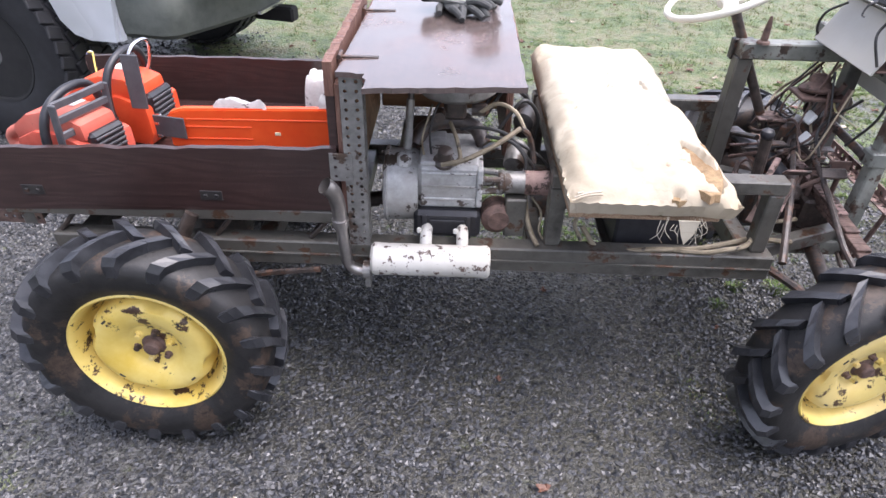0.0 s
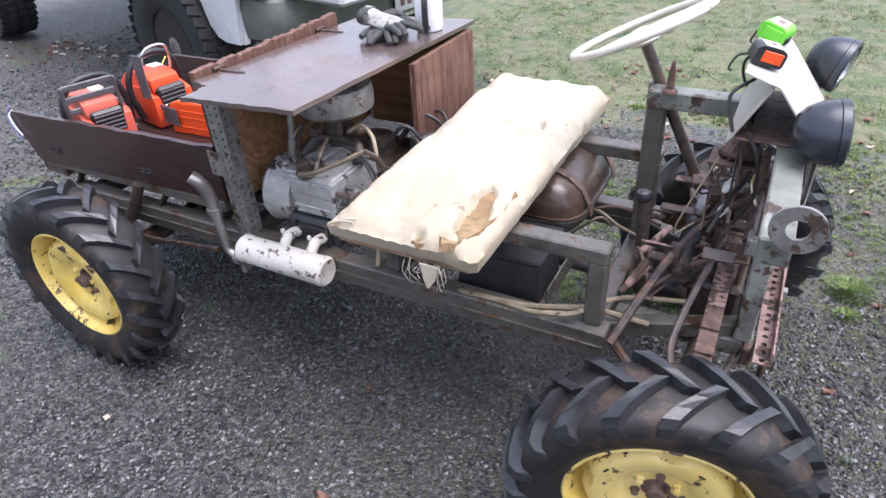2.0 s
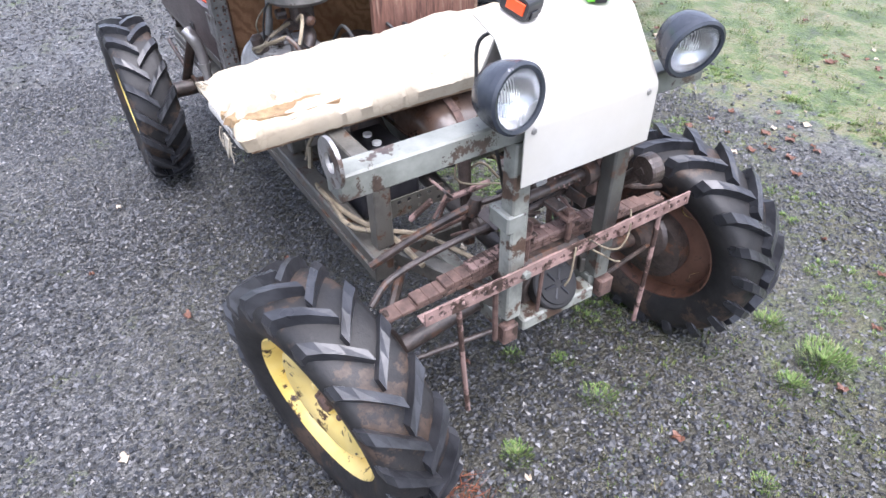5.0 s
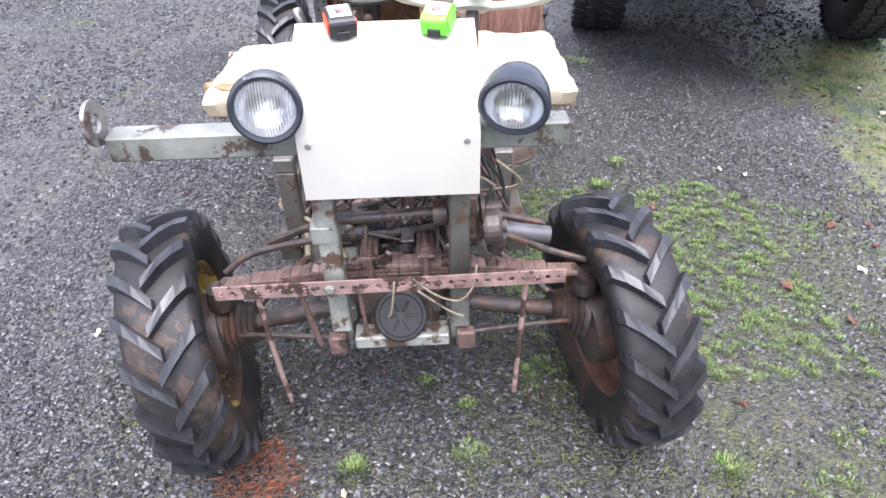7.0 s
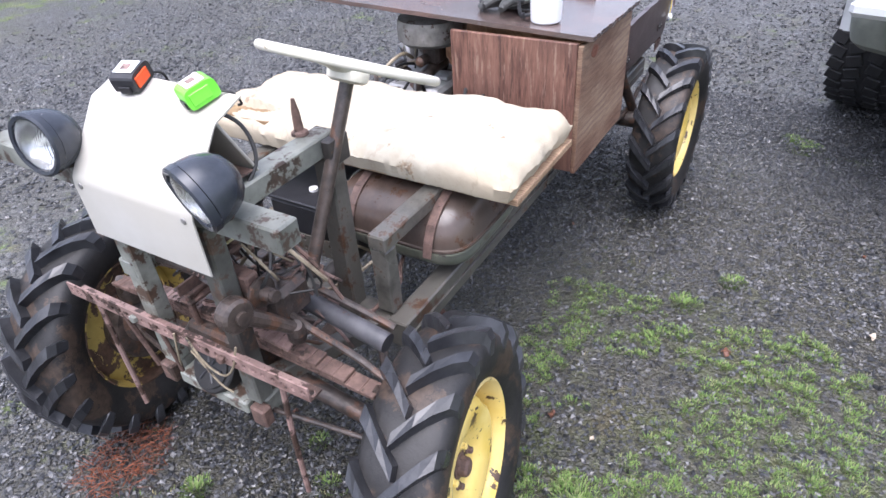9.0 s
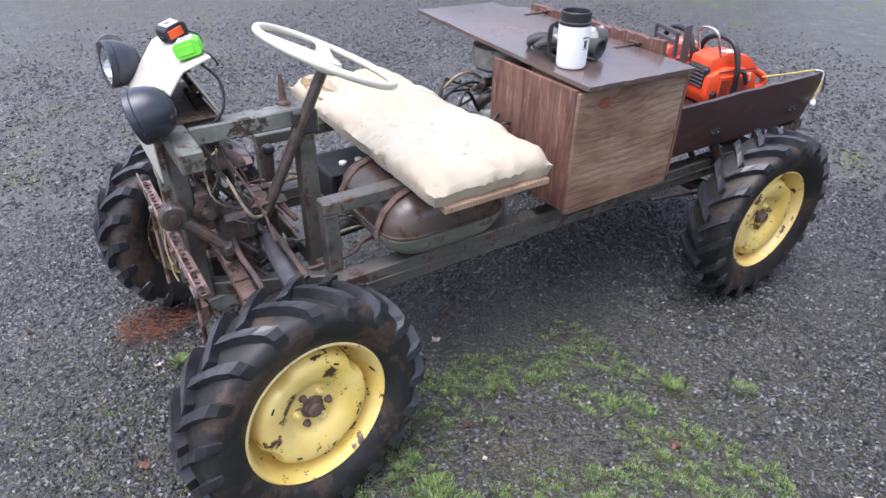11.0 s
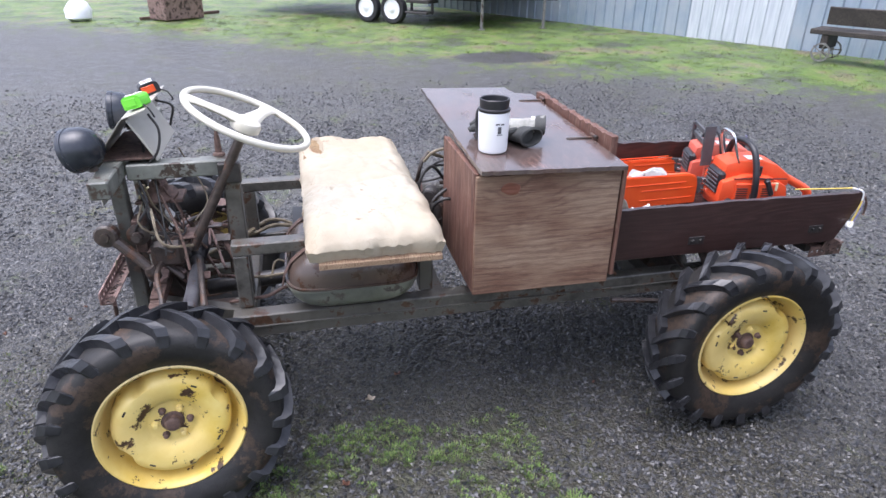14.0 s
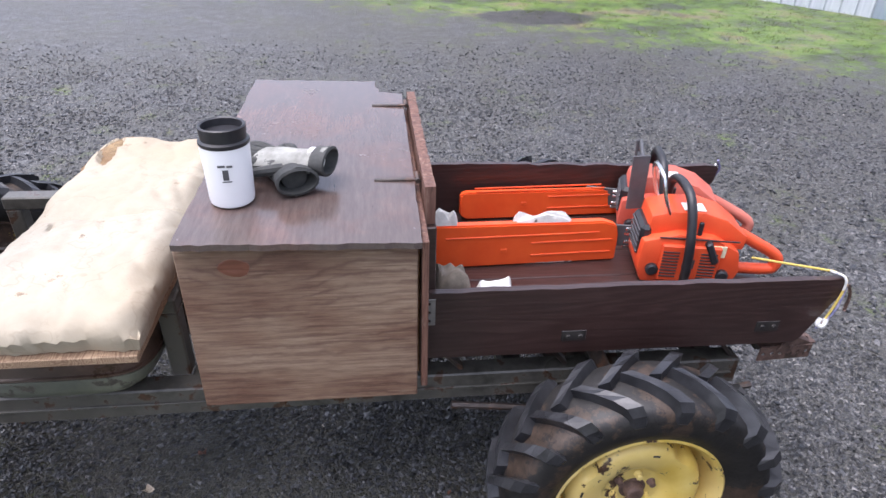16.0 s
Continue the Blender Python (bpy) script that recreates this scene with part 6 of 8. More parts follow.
    for k in range(4):
        block(bm, R @ Matrix.Translation((0.128, -0.055 + (k % 2) * 0.012, 0.03 + k * 0.018)), 0.02, 0.008, 0.01, 0.002)
    part("bumper_spike", bm, M["chrome"], g)
    return g


M["ylabel"] = surface("yellow_white_label", ((0.7, 0.62, 0.25), (0.72, 0.7, 0.6)), 40, (0.5, 0.7), bump_s=0.03)
ZB = 0.6225
chainsaw((-1.122, 1.852, ZB), -0.2, "red-orange chainsaw with black handle and bright guard in the bed", False, 1.16)
chainsaw((-1.165, 1.605, ZB), -0.32, "dusty red-orange chainsaw with black slotted guard in the bed", True, 1.08)


def scabbard(p, q, lean, label, tall=1.0):
    """A moulded orange bar cover standing on edge from p to q."""
    p, q = Vector(p), Vector(q)
    m = basis(p, q) @ Matrix.Rotation(lean, 4, 'X')
    L = (q - p).length
    g = thing("bar_cover", tuple((p + q) / 2), label, "bar cover", "bar covers")
    bm = bmesh.new()
    pts = [(-L / 2, 0.0), (L / 2 - 0.02, 0.0), (L / 2, 0.02), (L / 2, 0.105), (L / 2 - 0.015, 0.118), (-L / 2 + 0.05, 0.112), (-L / 2 + 0.01, 0.1), (-L / 2, 0.07)]
    prism(bm, [m @ Vector((x, -0.014, z * tall)) for x, z in pts], m.to_3x3() @ Vector((0, 0.028, 0)))
    bmesh.ops.bevel(bm, geom=list(bm.edges), offset=0.004, segments=2, affect='EDGES')
    part("cover_shell", bm, M["orange"], g, smooth=True)
    for z, x0, x1 in ((0.095, -L / 2 + 0.06, L / 2 - 0.05), (0.03, -L / 2 + 0.02, -0.02), (0.07, -L / 2 + 0.02, -0.02)):
        for s in (-1, 1):
            bm = bmesh.new()
            block(bm, m @ Matrix.Translation(((x0 + x1) / 2, s * 0.0145, z)), x1 - x0, 0.004, 0.005, 0.0015)
            part("rib", bm, M["orange"], g)
    for s in (-1, 1):
        bm = bmesh.new()
        block(bm, m @ Matrix.Translation((0.06, s * 0.0148, 0.05)), 0.018, 0.003, 0.01, 0.001)
        part("maker_mark", bm, M["ylabel"] if s < 0 else M["orange"], g)
    return g


scabbard((-0.968, 1.772, ZB + 0.002), (-0.415, 1.79, ZB + 0.002), 0.0, "orange plastic chainsaw bar cover standing on edge in the bed", 1.14)
scabbard((-1.08, 1.489, ZB + 0.004), (-0.545, 1.503, ZB + 0.004), 0.05, "orange plastic chainsaw bar cover standing by the bed side", 0.78)


def rag(c, rx, ry, h, mat, label, seed):
    g = thing("rag", c, label, "rag")
    bm = bmesh.new()
    n = 18
    vs = {}
    for i in range(n + 1):
        for j in range(n + 1):
            u, v = 2 * i / n - 1, 2 * j / n - 1
            r = max(abs(u), abs(v))
            z = h * (1 - r ** 8) * (0.84 + 0.14 * noise.noise(Vector((u * 1.6 + seed, v * 1.6, seed)))) + 0.008 * noise.noise(Vector((u * 3, v * 3, seed + 3))) * (1 - r ** 4)
            k = 1 + 0.2 * noise.noise(Vector((u, v, seed + 9)))
            vs[i, j] = bm.verts.new((c[0] + u * rx * k, c[1] + v * ry * k, c[2] + max(z, 0.001)))
    for i in range(n):
        for j in range(n):
            bm.faces.new((vs[i, j], vs[i + 1, j], vs[i + 1, j + 1], vs[i, j + 1]))
    geom = bmesh.ops.extrude_face_region(bm, geom=list(bm.faces))
    bmesh.ops.translate(bm, vec=(0, 0, 0.004), verts=[e for e in geom["geom"] if isinstance(e, bmesh.types.BMVert)])
    part("cloth", bm, mat, g, smooth=True)
    return g


M["rag"] = surface("blotched_white_rag", ((0.55, 0.54, 0.5), (0.75, 0.74, 0.7)), 30, (0.8, 0.95), chips=0.6, chip_col=(0.12, 0.1, 0.09), chip_scale=20, bump_s=0.5)
M["browncloth"] = surface("brown_grey_cloth", ((0.1, 0.085, 0.065), (0.18, 0.15, 0.12)), 40, (0.8, 0.95), bump_s=0.5)
rag((-0.74, 1.7795, ZB), 0.1, 0.0095, 0.18, M["rag"], "crumpled blotched white rag stuffed in the bar cover", 1.3)
rag((-0.462, 1.789, ZB), 0.045, 0.0095, 0.2, M["rag"], "crumpled blotched white rag stuffed in the bar cover", 4.1)
rag((-0.45, 2.066, ZB), 0.05, 0.062, 0.185, M["browncloth"], "limp brown-grey cloth in the bed corner", 2.2)
rag((-0.555, 2.085, ZB), 0.055, 0.045, 0.155, M["rag"], "crumpled blotched white rag in the bed corner", 7.7)

rope = thing("rope", (-1.347, 2.114, 0.734), "frayed yellow, white and blue rope tied round the bed corner", "rope")
for pts, mt, r in (
        ([(-1.267, 1.969, 0.729), (-1.317, 2.054, 0.759), (-1.357, 2.134, 0.789)], "ropey", 0.003),
        ([(-1.357, 2.134, 0.789), (-1.383, 2.157, 0.782), (-1.388, 2.16, 0.742), (-1.376, 2.161, 0.69), (-1.366, 2.161, 0.655)], "ropew", 0.003),
        ([(-1.362, 2.134, 0.789), (-1.39, 2.156, 0.774), (-1.38, 2.162, 0.71), (-1.36, 2.163, 0.645)], "ropey", 0.003),
        ([(-1.367, 2.144, 0.789), (-1.394, 2.154, 0.769), (-1.386, 2.164, 0.704), (-1.37, 2.165, 0.664), (-1.35, 2.165, 0.64)], "ropeb", 0.003),
        ([(-1.368, 2.166, 0.668), (-1.36, 2.172, 0.652), (-1.348, 2.168, 0.655), (-1.354, 2.164, 0.67)], "ropew", 0.006),
        ([(-1.397, 2.159, 0.764), (-1.407, 2.164, 0.734), (-1.403, 2.169, 0.694)], "redrust", 0.004)):
    if mt not in M:
        col = {"ropey": ((0.5, 0.36, 0.06), (0.62, 0.5, 0.14)), "ropew": ((0.6, 0.6, 0.58), (0.75, 0.75, 0.73)), "ropeb": ((0.07, 0.08, 0.22), (0.35, 0.33, 0.45))}[mt]
        M[mt] = surface(mt + "_fibre", col, 120, (0.7, 0.9), bump_s=0.6)
    put("strand", M[mt], rope, hose, pts, r, 8, smooth=True)
rope2 = thing("rope", (-1.4, 1.43, 0.66), "short end of white and blue rope on the bed corner", "rope")
put("strand", M["ropew"], rope2, hose, [(-1.42, 1.44, 0.77), (-1.43, 1.427, 0.75), (-1.41, 1.422, 0.71), (-1.39, 1.424, 0.68)], 0.0035, 8, smooth=True)
put("strand", M["ropeb"], rope2, hose, [(-1.425, 1.44, 0.785), (-1.443, 1.428, 0.74), (-1.4, 1.418, 0.66)], 0.004, 8, smooth=True)

# torn foam and threads on the seat
def tear(bm, c, rx, ry, yaw, lift, seed):
    """A lens-shaped rip, laid over the cushion, with a ragged rim."""
    n = 22
    cs, sn = math.cos(yaw), math.sin(yaw)
    mid = bm.verts.new((c[0], c[1], c[2] + lift * 0.3))
    ring, rim = [], []
    for k in range(n):
        a = 2 * math.pi * k / n
        j = 1 + 0.25 * noise.noise(Vector((k * 0.9, seed, 0)))
        px, py = rx * math.cos(a) * j, ry * math.sin(a) * j
        ring.append(bm.verts.new((c[0] + cs * px - sn * py, c[1] + sn * px + cs * py, c[2] + lift)))
        rim.append(bm.verts.new((c[0] + (cs * px - sn * py) * 1.06, c[1] + (sn * px + cs * py) * 1.06, c[2] - 0.012)))
    for k in range(n):
        bm.faces.new((mid, ring[k], ring[(k + 1) % n]))
    bridge(bm, ring, rim)


put("torn_foam", M["foam"], buggy, tear, (0.537, 1.37, 0.813), 0.042, 0.15, -0.12, 0.005, 1.0, label="yellow foam bared by a rip", smooth=True)
put("torn_foam", M["foam"], buggy, tear, (0.45, 1.246, 0.796), 0.024, 0.02, 0.0, 0.004, 2.0, label="yellow foam bared by a rip", smooth=True)
put("torn_foam", M["foam"], buggy, tear, (0.502, 1.87, 0.804), 0.014, 0.055, 0.2, 0.004, 3.0, label="brown foam in a short rip", smooth=True)
bm = bmesh.new()
rng = random.Random(5)
for k in range(14):
    x = rng.uniform(0.4, 0.55)
    p = Vector((x, 1.222 + rng.uniform(-0.004, 0.004), rng.uniform(0.735, 0.76)))
    L = rng.uniform(0.02, 0.07)
    hose(bm, [p, p + Vector((rng.uniform(-0.012, 0.012), -0.006, -L * 0.5)), p + Vector((rng.uniform(-0.02, 0.02), rng.uniform(-0.01, 0.01), -L))], 0.0009, 4, 3)
part("loose_thread", bm, M["vinyl"], buggy, "hanging cream threads", kind="stuff")
bm = bmesh.new()
prism(bm, [(0.455, 1.218, 0.752), (0.505, 1.216, 0.752), (0.495, 1.212, 0.715), (0.478, 1.21, 0.69), (0.468, 1.212, 0.712)], (0, 0.004, 0))
part("torn_flap", bm, M["vinyl"], buggy, "hanging cream canvas flap")
def flap(bm, pts, seed):
    """A curled edge of canvas beside a rip."""
    path = smooth_path(pts, 6)
    a, b2 = [], []
    for k, p in enumerate(path):
        w = 0.014 * math.sin(math.pi * (k + 0.5) / len(path)) + 0.003
        a.append(bm.verts.new(p + Vector((0, 0, 0.0))))
        b2.append(bm.verts.new(p + Vector((w * 0.8, 0.004 * noise.noise(Vector((k, seed, 0))), w * 0.8))))
    for k in range(len(path) - 1):
        bm.faces.new((a[k], a[k + 1], b2[k + 1], b2[k]))
    g = bmesh.ops.extrude_face_region(bm, geom=list(bm.faces))
    bmesh.ops.translate(bm, vec=(0.002, 0, -0.002), verts=[e for e in g["geom"] if isinstance(e, bmesh.types.BMVert)])


put("torn_flap", M["vinyl"], buggy, flap, [(0.573, 1.27, 0.79), (0.576, 1.35, 0.795), (0.562, 1.43, 0.805), (0.53, 1.49, 0.812)], 3, smooth=True)
put("torn_flap", M["vinyl"], buggy, flap, [(0.497, 1.27, 0.808), (0.494, 1.35, 0.812), (0.492, 1.44, 0.812)], 5, smooth=True)
# creases at the rear corner of the seat
for k in range(5):
    bm = bmesh.new()
    hose(bm, [(0.2 + k * 0.008, 1.228 + k * 0.012, 0.79 + 0.003 * k), (0.235 + k * 0.006, 1.232 + k * 0.012, 0.803), (0.27, 1.235 + k * 0.014, 0.806)], 0.0035, 6)
    part("canvas_crease", bm, M["vinyl"], buggy, smooth=True)

# knot in the plywood side panel
def knot_plug(bm, c, rx, rz):
    """An uneven oval knot, flush with the panel, with a shrunken rim."""
    rings = []
    for k, h in ((1.0, -0.001), (0.93, 0.0009), (0.6, 0.0012), (0.2, 0.0004)):
        rings.append([bm.verts.new((c[0] + rx * k * math.cos(a) * (1 + 0.08 * math.sin(3 * a + 1)), c[1] + h, c[2] + rz * k * math.sin(a) * (1 + 0.1 * math.sin(2 * a)))) for a in [2 * math.pi * i / 24 for i in range(24)]])
    for a, b2 in zip(rings, rings[1:]):
        bridge(bm, a, b2)
    bm.faces.new(rings[-1])


M["knot"] = wood("dark_red_knot", (0.12, 0.042, 0.024), (0.24, 0.095, 0.058), 0, ring=14, soft=0.5)
put("plywood_knot", M["knot"], buggy, knot_plug, (-0.005, 2.2552, 0.93), 0.031, 0.02, label="dark red knot")
# instrument switches
for k, (dx, dy, mt) in enumerate(((0.03, 0.07, "blackplastic"), (-0.02, 0.09, "greasy"), (-0.035, 0.05, "rust"), (0.02, -0.09, "greasy"), (0.035, -0.03, "blackplastic"), (-0.03, -0.07, "rust"))):
    p = pm @ Vector((dx, dy - 0.0, 0.006))
    put("switch", M[mt], buggy, lathe, p, pm.to_3x3() @ Vector((0, 0, 1)), [(0.008, 0), (0.008, 0.008), (0.004, 0.014)], 10, smooth=True)
for pts in ([(1.03, 1.86, 1.1), (1.0, 1.9, 1.06), (1.01, 1.93, 1.0), (1.06, 1.93, 0.95)], [(1.05, 1.62, 1.0), (1.08, 1.6, 0.95), (1.09, 1.62, 0.85), (1.06, 1.66, 0.75)], [(1.08, 1.93, 0.93), (1.06, 1.96, 0.85), (1.09, 1.98, 0.8), (1.12, 1.95, 0.74)], [(1.06, 1.88, 0.98), (1.07, 1.8, 1.02), (1.05, 1.72, 0.99), (1.08, 1.66, 0.96)], [(1.04, 1.67, 1.1), (1.0, 1.63, 1.07), (1.02, 1.61, 1.0)]):
    put("cowl_wire", M["wire"], buggy, hose, pts, 0.004, 6, smooth=True)
put("ignition_wire", M["ylabel"], buggy, hose, [(1.05, 1.95, 0.9), (1.1, 1.88, 0.84), (1.08, 1.8, 0.8), (1.1, 1.7, 0.79)], 0.003, 6, smooth=True)

# ---- the parked pickup ----
TR = Matrix.Translation((-2.557, 3.31, 0)) @ Matrix.Rotation(radians(-13), 4, 'Z')
M["truckwhite"] = surface("dirty_white_car_paint", ((0.6, 0.62, 0.63), (0.72, 0.73, 0.74)), 4, (0.15, 0.35), chips=0.72, chip_col=(0.05, 0.035, 0.03), stain=(0.5, 0.51, 0.5), bump_s=0.04, coat=0.4)
M["bumper"] = surface("faded_green_grey_bumper", ((0.09, 0.1, 0.085), (0.16, 0.17, 0.145)), 10, (0.35, 0.6), bump_s=0.12)
M["underbody"] = surface("black_underbody", ((0.008, 0.008, 0.008), (0.02, 0.019, 0.018)), 15, (0.6, 0.9), bump_s=0.3)
M["trucktyre"] = surface("black_off_road_rubber", ((0.01, 0.01, 0.011), (0.022, 0.022, 0.024)), 20, (0.5, 0.8), bump_s=0.3)
m, n, l, b = nodes_of("tinted_window_glass")
b.inputs["Base Color"].default_value = (0.02, 0.025, 0.025, 1)
b.inputs["Roughness"].default_value = 0.05
M["autoglass"] = m
truck = thing("pickup_truck", tuple(TR.translation), "dirty white pickup with a dark step bumper, parked on gravel", "truck")


def tp(x, y, z):
    return TR @ Vector((x, y, z))


def tprism(bm, pts, y0, y1):
    prism(bm, [tp(x, y0, z) for x, z in pts], TR.to_3x3() @ Vector((0, y1 - y0, 0)))


def arch(cx, cz, r, a0=180, a1=0, n=12):
    return [(cx + r * math.cos(radians(a0 + (a1 - a0) * k / n)), cz + r * math.sin(radians(a0 + (a1 - a0) * k / n))) for k in range(n + 1)]


TRW, TRC = 1.45, 0.47
# +x of the truck is its tail
side = [(1.0, 0.585), (0.84, 0.58), (0.76, 0.6), (0.7, 0.66), (0.66, 0.78), (0.6, 0.88), (0.5, 0.98), (0.34, 1.05), (0.1, 1.05), (-0.05, 1.0), (-0.18, 0.92), (-0.25, 0.8), (-2.8, 0.8)] + arch(-3.4, 0.6, 0.56, 0, 180) + [(-4.0, 0.85), (-4.25, 0.88), (-4.25, 1.2), (-4.0, 1.3), (-3.0, 1.36), (-1.0, 1.38), (1.16, 1.38), (1.18, 1.3), (1.14, 0.86), (1.0, 0.85)]
for y0, y1 in ((-0.235, -0.165), (TRW + 0.165, TRW + 0.235)):
    bm = bmesh.new()
    tprism(bm, side, y0, y1)
    bmesh.ops.bevel(bm, geom=[e for e in bm.edges if e.calc_length() > 0.2], offset=0.02, segments=2, affect='EDGES')
    part("body_side", bm, M["truckwhite"], truck, "white body side with scuffs and chipped paint")
bm = bmesh.new()
tprism(bm, [(-4.22, 1.05), (-4.2, 1.12), (-3.0, 1.27), (-2.9, 1.27), (-2.9, 1.2), (-4.1, 1.02)], -0.16, TRW + 0.16)
part("bonnet", bm, M["truckwhite"], truck, "white bonnet")
bm = bmesh.new()
tprism(bm, [(-2.95, 1.26), (-0.95, 1.26), (-1.0, 1.75), (-1.1, 1.83), (-2.1, 1.83), (-2.35, 1.75)], -0.14, TRW + 0.14)
part("cab", bm, M["truckwhite"], truck, "white cab")
for y0, y1 in ((-0.148, -0.1405), (TRW + 0.1405, TRW + 0.148)):
    bm = bmesh.new()
    tprism(bm, [(-2.7, 1.31), (-1.1, 1.31), (-1.12, 1.75), (-2.1, 1.75), (-2.3, 1.7)], y0, y1)
    part("side_window", bm, M["autoglass"], truck, "dark side window")
bm = bmesh.new()
tprism(bm, [(-0.95, 0.86), (1.18, 0.86), (1.18, 0.9), (-0.95, 0.9)], -0.16, TRW + 0.16)
part("load_floor", bm, M["truckwhite"], truck)
bm = bmesh.new()
block(bm, TR @ Matrix.Translation((1.45, TRW / 2, 0.865)), 0.52, TRW + 0.14, 0.06, 0.024)
part("tailgate", bm, M["truckwhite"], truck, "lowered white tailgate")
bm = bmesh.new()
tprism(bm, [(-4.0, 0.62), (1.0, 0.62), (1.0, 0.8), (-4.0, 0.8)], 0.3, TRW - 0.3)
part("underbody", bm, M["underbody"], truck, "black underbody")
for x in (0.0, -3.4):
    for y0, y1 in ((-0.04, 0.25), (TRW - 0.25, TRW + 0.04)):
        bm = bmesh.new()
        tprism(bm, [(x - 0.4, 0.9), (x + 0.6, 0.82), (x + 0.6, 1.2), (x - 0.4, 1.2)], y0, y1)
        part("wheel_well", bm, M["underbody"], truck)
# rear step bumper that wraps round the corners
bm = bmesh.new()
prof = [(-0.03, 0.0), (0.0, 0.02), (0.012, 0.08), (0.012, 0.15), (0.0, 0.19), (-0.03, 0.2)]
outl = [(1.0, -0.19), (1.07, -0.175)] + [(1.13 + 0.12 * math.sin(radians(a)), -0.03 - 0.12 * math.cos(radians(a))) for a in range(15, 76, 15)] + [(1.31, 0.14), (1.37, 0.36), (1.4, TRW / 2), (1.37, TRW - 0.36), (1.31, TRW - 0.14)] + [(1.13 + 0.12 * math.cos(radians(a)), TRW + 0.03 + 0.12 * math.sin(radians(a))) for a in range(15, 76, 15)] + [(1.07, TRW + 0.175), (1.0, TRW + 0.19)]
rows = []
for dx, dz in prof:
    row = []
    for k, (x, y) in enumerate(outl):
        a = outl[max(k - 1, 0)]
        c = outl[min(k + 1, len(outl) - 1)]
        d = Vector((c[0] - a[0], c[1] - a[1])).normalized()
        row.append(bm.verts.new(tp(x + d.y * dx, y - d.x * dx, 0.58 + dz * 1.25 + 0.01 * (x < 1.1))))
    rows.append(row)
for a, c in zip(rows, rows[1:]):
    for k in range(len(a) - 1):
        bm.faces.new((a[k], a[k + 1], c[k + 1], c[k]))
g2 = bmesh.ops.extrude_face_region(bm, geom=list(bm.faces))
for e in g2["geom"]:
    if isinstance(e, bmesh.types.BMVert):
        loc = TR.inverted() @ e.co
        e.co = tp(loc.x - 0.05, loc.y + (0.04 if loc.y < TRW / 2 else -0.04), loc.z)
part("rear_bumper", bm, M["bumper"], truck, "faded dark green-grey step bumper", True)
bm = bmesh.new()
tprism(bm, [(1.12, 0.806), (1.3, 0.806), (1.3, 0.824), (1.12, 0.824)], 0.02, TRW - 0.02)
part("bumper_step", bm, M["bumper"], truck)
bm = bmesh.new()
tprism(bm, [(1.39, 0.6), (1.412, 0.6), (1.412, 0.616), (1.39, 0.616)], 0.35, TRW - 0.35)
part("bumper_strip", bm, M["chrome"], truck, "bright trim strip")
for y, s_ in ((-0.18, -1), (TRW + 0.18, 1)):
    bm = bmesh.new()
    block(bm, TR @ Matrix.Translation((1.165, y, 0.99)), 0.05, 0.1, 0.24, 0.02)
    part("tail_lamp", bm, M["chrome"], truck, "pale tail lamp")
    bm = bmesh.new()
    block(bm, TR @ Matrix.Translation((1.12, y + s_ * 0.056, 0.96)), 0.03, 0.006, 0.06, 0.003)
    part("side_marker", bm, M["orange"], truck, "amber side marker")
bm = bmesh.new()
block(bm, TR @ Matrix.Translation((1.425, TRW / 2, 0.7)), 0.006, 0.3, 0.12, 0.003)
plate = part("number_plate", bm, M["label"], truck, "pale number plate")
for k in range(4):
    bm = bmesh.new()
    block(bm, TR @ Matrix.Translation((1.4295, TRW / 2 - 0.09 + k * 0.06, 0.7)), 0.002, 0.035, 0.06, 0.0005)
    part("plate_bar", bm, M["redrust"], plate)
bm = bmesh.new()
block(bm, TR @ Matrix.Translation((1.36, TRW / 2 - 0.12, 0.545)), 0.24, 0.08, 0.08, 0.012)
part("tow_hitch", bm, M["underbody"], truck, "black tow hitch")
for x in (0.25, -3.4):
    bm = bmesh.new()
    rod(bm, tp(x, 0.1, 0.42), tp(x, TRW - 0.1, 0.42), 0.05, 12)
    lathe(bm, tp(x, TRW * 0.5, 0.42), TR.to_3x3() @ Vector((0, 1, 0)), [(0.05, -0.16), (0.14, -0.06), (0.15, 0.0), (0.14, 0.06), (0.05, 0.16)], 16)
    part("axle", bm, M["underbody"], truck)


